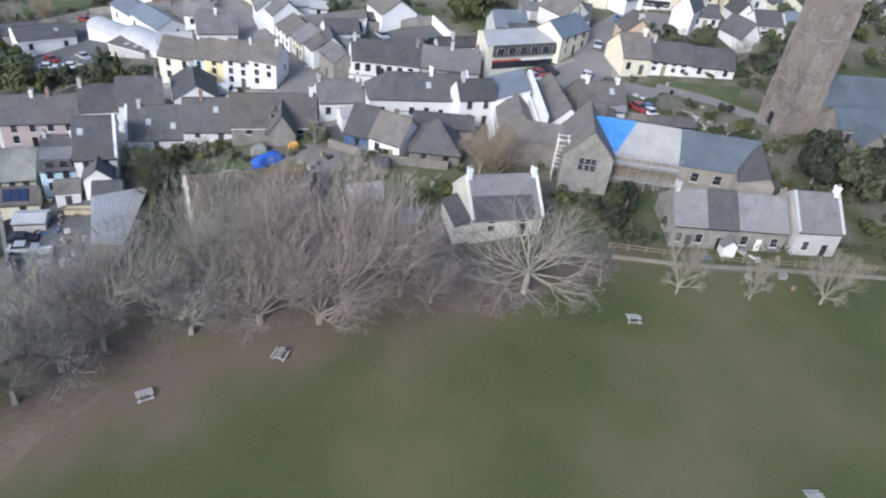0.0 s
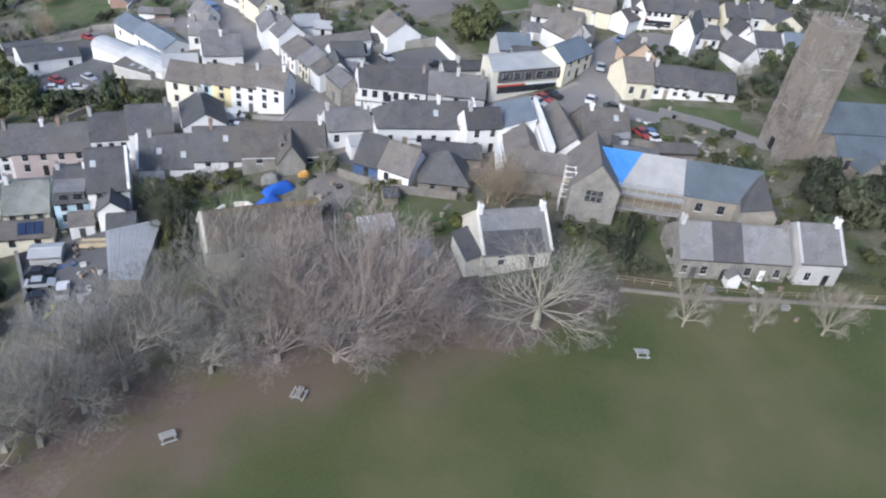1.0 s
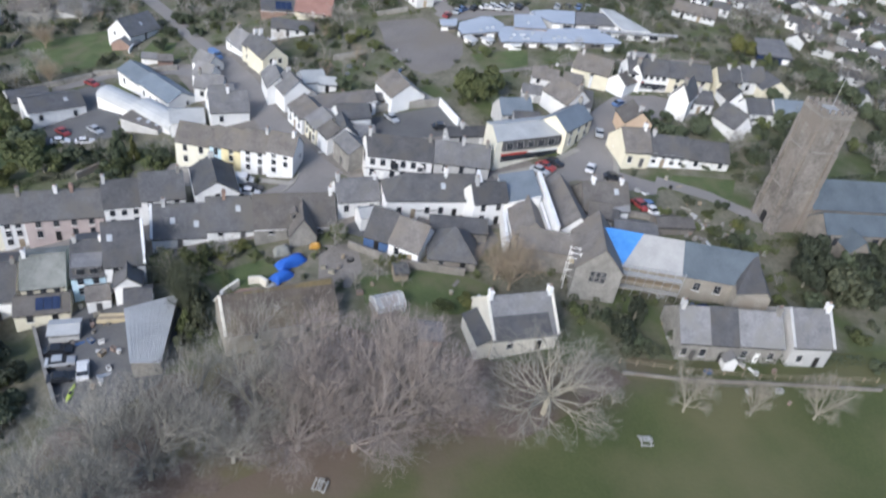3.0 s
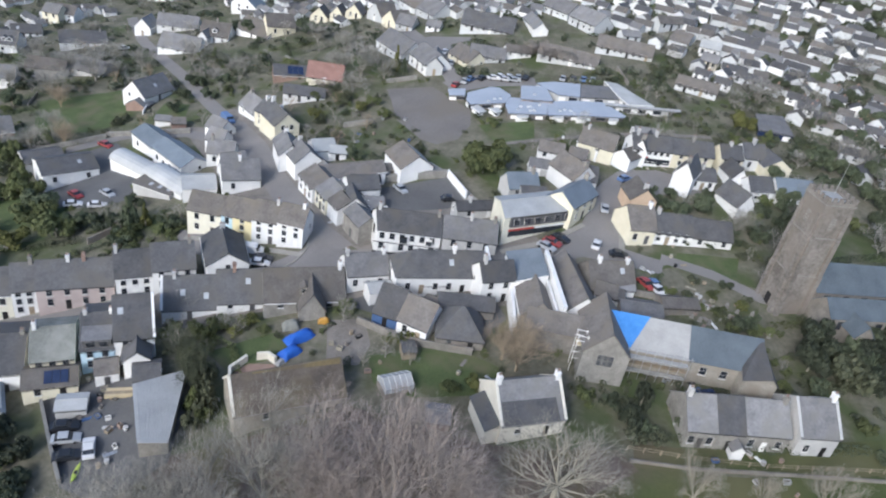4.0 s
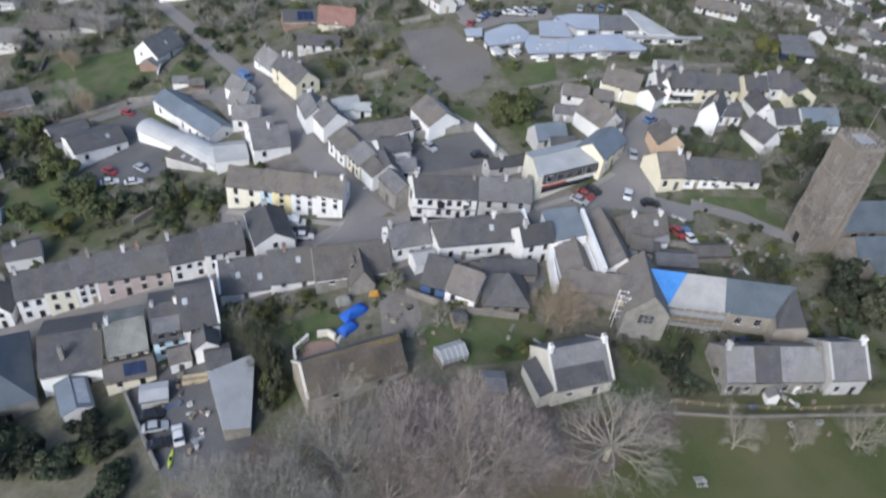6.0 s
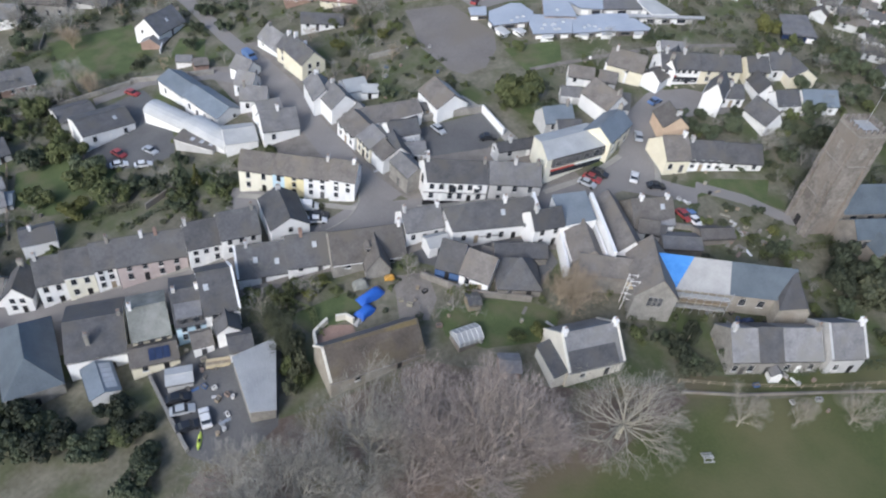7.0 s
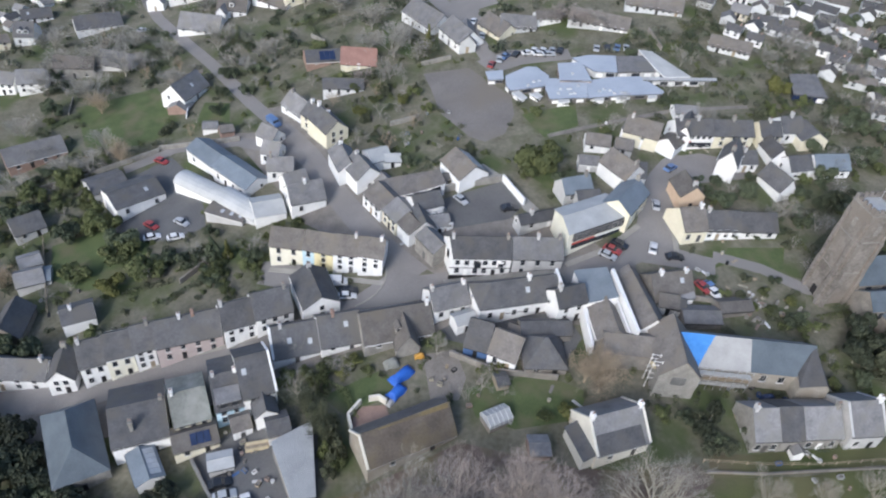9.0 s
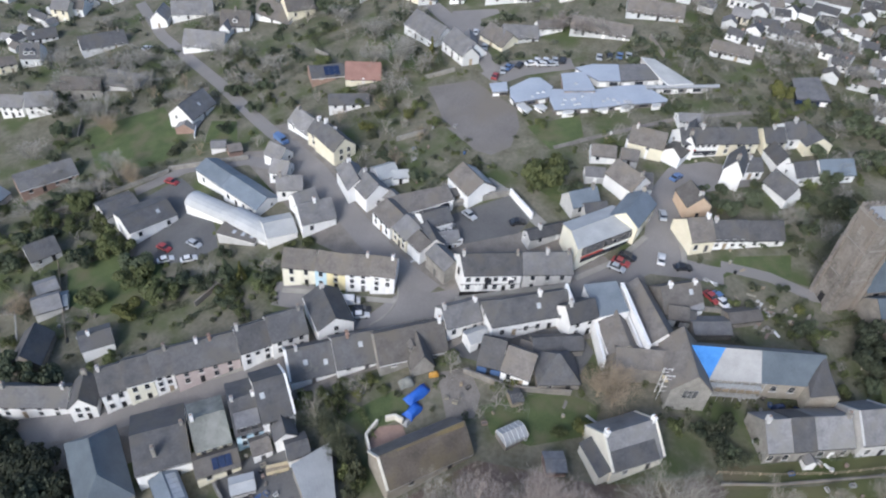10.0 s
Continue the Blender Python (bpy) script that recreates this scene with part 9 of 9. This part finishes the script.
far_row(-92, 328, -63, 310, 1.0, 4)
far_row(-89, 332, -60, 314, 1.0, 3)
far_row(-94, 301, -68, 278, 1.0, 1)
far_row(-91, 305, -65, 282, 1.0, 0)
far_row(-88, 309, -62, 286, 1.0, 5)
far_row(-130, 324, -99, 288, 1.0, 5)
far_row(-126, 327, -95, 291, 1.0, 4)
far_row(-122, 331, -91, 294, 1.0, 3)
far_row(-186, 338, -174, 349, 1.0, 5)
far_row(-189, 341, -177, 352, 1.0, 4)
far_row(-193, 345, -181, 356, 1.0, 3)
far_row(-237, 310, -224, 334, 1.0, 0)
far_row(-242, 313, -229, 336, 1.0, 5)
far_row(-246, 315, -233, 339, 1.0, 4)
far_row(-203, 284, -187, 307, 0.5, 5)
far_row(-208, 287, -192, 310, 0.5, 4)
far_row(-212, 290, -196, 313, 0.5, 3)
far_row(-207, 266, -199, 277, 1.0, 1)
far_row(-211, 269, -204, 280, 1.0, 0)
far_row(-215, 272, -208, 283, 1.0, 5)
far_row(-223, 335, -205, 352, 1.0, 5)
far_row(-226, 339, -208, 356, 1.0, 4)
far_row(-230, 343, -211, 360, 1.0, 3)
far_row(86, 191, 97, 189, 0.5, 2)
far_row(87, 196, 98, 194, 0.5, 1)
far_row(88, 201, 99, 200, 0.5, 0)
far_row(99, 310, 134, 293, 1.0, 1)
far_row(101, 314, 136, 297, 1.0, 0)
far_row(103, 319, 138, 302, 1.0, 5)
far_row(126, 326, 142, 313, 1.0, 5)
far_row(129, 330, 146, 317, 1.0, 4)
far_row(132, 334, 149, 321, 1.0, 3)

SITES.sort()
for y, x, yaw, i in SITES[:285]:
    far_house(x, y, yaw, i)
# those farther up the hill, past counting
vs, fs, ms, tones = [], [], [], ["white", "greywhite", "slate", "slate_brown", "slate_dark", "light_roof"]
for y, x, yaw, i in SITES[285:]:
    wt, rt, l, d = FAR[i]
    m = pose(x, y, land(x, y) + 0.1, 0, 0, yaw) @ Matrix.Diagonal((SMALL, SMALL, SMALL * 0.78, 1))
    bm = prism(bmesh.new(), [(-d / 2, -3), (d / 2, -3), (d / 2, 3.6), (0, 7.0), (-d / 2, 3.6)], -l / 2, l / 2)
    n = len(bm.faces)
    for q in roof_planes(l, d, 3.74, 3.4):
        slab(bm, q, 0.14)
    bm.verts.index_update()
    k = len(vs)
    vs += [m @ v.co for v in bm.verts]
    fs += [[k + v.index for v in f.verts] for f in bm.faces]
    ms += [tones.index(wt)] * n + [tones.index(rt)] * (len(bm.faces) - n)
    bm.free()
me = bpy.data.meshes.new("estate_houses")
me.from_pydata(vs, [], fs)
for tone in tones:
    me.materials.append(M[tone])
me.polygons.foreach_set("material_index", ms)
tagged(new("estate_houses", me), "white estate houses with slate roofs far up the hillside", "houses", kind="stuff")


# ---- garden growth between the houses ----
def growth(count, x0, y0, x1, y1, tones, big, seed):
    """Shrubs and small leafless trees wherever gardens lie between houses and roads."""
    g = random.Random(seed)
    made = 0
    for _ in range(count * 6):
        x, y = g.uniform(x0, x1), g.uniform(y0, y1)
        tone = g.choice(tones)
        r = g.uniform(0.8, big)
        if noise.noise((x / 22, y / 22, seed)) < -0.08 or not free(x, y, r * 0.55):
            continue
        made += 1
        TAKEN.append((x, y, r * 0.5))
        if tone.startswith("twig"):
            bare_tree(x, y, r * g.uniform(1.7, 2.6), r * 1.2, tone, g.choice([3, 4]), 1, tone, "leafless garden tree with thin branches", g.uniform(0, 360))
        else:
            shrub(x, y, r, r * g.uniform(0.9, 1.5), tone, g.choice(["round", "round", "hedge", "cone"]), g.randrange(4))
        if made >= count:
            break


growth(80, -70, 95, 20, 128, ["leaf_green", "leaf_yellow", "twig_grey", "twig_tan", "leaf_dark", "ivy"], 2.0, 1)
growth(80, -165, 105, -60, 165, ["leaf_green", "leaf_dark", "twig_grey", "leaf_green", "twig_grey"], 3.2, 2)
growth(80, -165, 160, -40, 250, ["twig_grey", "twig_tan", "leaf_green", "leaf_dark", "twig_grey", "ivy"], 3.0, 3)
growth(70, -60, 140, 75, 215, ["leaf_green", "leaf_dark", "twig_grey", "twig_grey", "ivy"], 2.6, 4)
growth(50, 30, 95, 90, 150, ["leaf_dark", "leaf_green", "twig_grey", "ivy"], 2.6, 5)
growth(40, -240, 225, 60, 340, ["twig_grey", "leaf_dark", "twig_grey", "twig_grey"], 3.2, 6)
growth(34, 20, 180, 190, 360, ["twig_grey", "twig_grey", "twig_tan", "leaf_dark"], 3.0, 7)


def thicket(name, label, count, x0, y0, x1, y1, tone, seed, size=2.4):
    """Far-off shrubs past counting, as one object of leaf clumps."""
    g = random.Random(seed)
    vs, fs = [], []
    for _ in range(count):
        x, y = g.uniform(x0, x1), g.uniform(y0, y1)
        r = g.uniform(0.9, size)
        if not free(x, y, 0.2):
            continue
        z = land(x, y)
        lumps = [(g.gauss(0, 0.4), g.gauss(0, 0.4), g.uniform(0.2, 0.7)) for _ in range(5)]
        for _ in range(80):
            a, b, h = g.choice(lumps)
            d = Vector((g.gauss(0, 1), g.gauss(0, 1), g.gauss(0.3, 0.8))).normalized()
            q = Vector((x, y, z)) + Vector((a + d.x * 0.45, b + d.y * 0.45, max(0.05, h + d.z * 0.4))) * r
            t = (d + Vector((g.uniform(-0.7, 0.7), g.uniform(-0.7, 0.7), g.uniform(-0.7, 0.7)))).to_track_quat("Z", "Y")
            s = g.uniform(0.1, 0.24) * r * 0.85
            k = len(vs)
            vs += [q + t @ Vector(v) * s for v in ((-1, -0.7, 0), (0.2, -1, 0.25), (1, 0.3, 0), (-0.3, 1, -0.2))]
            fs.append((k, k + 1, k + 2, k + 3))
    me = bpy.data.meshes.new(name)
    me.from_pydata(vs, [], fs)
    me.materials.append(M[tone])
    return tagged(new(name, me), label, "shrubs", kind="stuff")


def bare_wood(label, count, x0, y0, x1, y1, tone, seed):
    """Far leafless trees past counting, as one object."""
    g = random.Random(seed)
    t, c = twig_mesh(5, 12.0, 6.5, 3, 8, 3, 0.05)
    co, lo = np.empty(len(c.vertices) * 3), np.empty(len(c.loops), dtype=int)
    c.vertices.foreach_get("co", co)
    c.loops.foreach_get("vertex_index", lo)
    co, lo = co.reshape(-1, 3), lo.reshape(-1, 4)
    vs, fs = [], []
    while len(vs) < count:
        x, y = g.uniform(x0, x1), g.uniform(y0, y1)
        if not free(x, y, 0.6):
            continue
        r, h, a = g.uniform(1.8, 3.4), g.uniform(3.2, 6.0), g.uniform(0, 6.28)
        turn = np.array(((math.cos(a), math.sin(a), 0), (-math.sin(a), math.cos(a), 0), (0, 0, 1)))
        fs.append(lo + len(vs) * len(co))
        vs.append((co * (r / 6.5, r / 6.5, h / 12.0)) @ turn + (x, y, land(x, y)))
    me = bpy.data.meshes.new("far_trees")
    me.from_pydata(np.concatenate(vs).tolist(), [], np.concatenate(fs).tolist())
    me.materials.append(M[tone])
    for spare in (t, c):
        bpy.data.meshes.remove(spare)
    return tagged(new("far_trees", me), label, "trees", kind="stuff")


bare_wood("grey leafless trees among the hillside houses", 90, 25, 195, 170, 340, "twig_grey", 61)
bare_wood("grey leafless trees among distant gardens", 60, -230, 225, 40, 340, "twig_grey", 62)
thicket("hillside_shrubs", "dark evergreen shrubs between the hillside houses", 900, 20, 180, 220, 380, "leaf_dark", 41, 2.0)
thicket("hillside_shrubs", "haze-paled grey-green scrub between the hillside houses", 900, 20, 180, 220, 380, "hazed_scrub", 42, 2.0)
thicket("hillside_shrubs", "dark evergreen shrubs among distant gardens", 700, -260, 215, 60, 360, "leaf_dark", 43, 2.8)
thicket("hillside_shrubs", "haze-paled grey-green scrub among distant gardens", 700, -260, 215, 60, 360, "hazed_scrub", 44, 2.4)
thicket("garden_scrub", "low grey-green winter scrub in the gardens", 500, -150, 95, 75, 225, "ivy", 45, 1.3)
thicket("garden_scrub", "low green plants in the gardens", 500, -150, 95, 75, 225, "leaf_green", 46, 1.2)


# ---- hedges and walls that divide the gardens ----
def boundaries(count, x0, y0, x1, y1, seed):
    g = random.Random(seed)
    made = 0
    for _ in range(count * 8):
        x, y, a, n = g.uniform(x0, x1), g.uniform(y0, y1), radians(g.choice([20, 110, 20, 110, -40, 50]) + g.uniform(-8, 8)), g.uniform(7, 16)
        ends = [(x, y), (x + math.cos(a) * n, y + math.sin(a) * n)]
        if not all(free(px, py, 0.3) for px, py in along(ends, 2.0)):
            continue
        made += 1
        if g.random() < 0.2:
            garden_wall(g.choice(["low grey stone garden wall", "brown stone garden wall"]), ends, g.uniform(1.0, 1.7), 0.35, g.choice(["stone", "greystone"]))
        else:
            hedge(ends, g.uniform(0.9, 1.8), g.uniform(1.2, 2.2), g.choice(["leaf_dark", "leaf_green", "ivy"]), "dark garden hedge between plots")
        if made >= count:
            break


boundaries(30, -165, 100, -40, 180, 21)
boundaries(40, -160, 170, 60, 260, 22)
boundaries(14, 20, 95, 80, 200, 23)
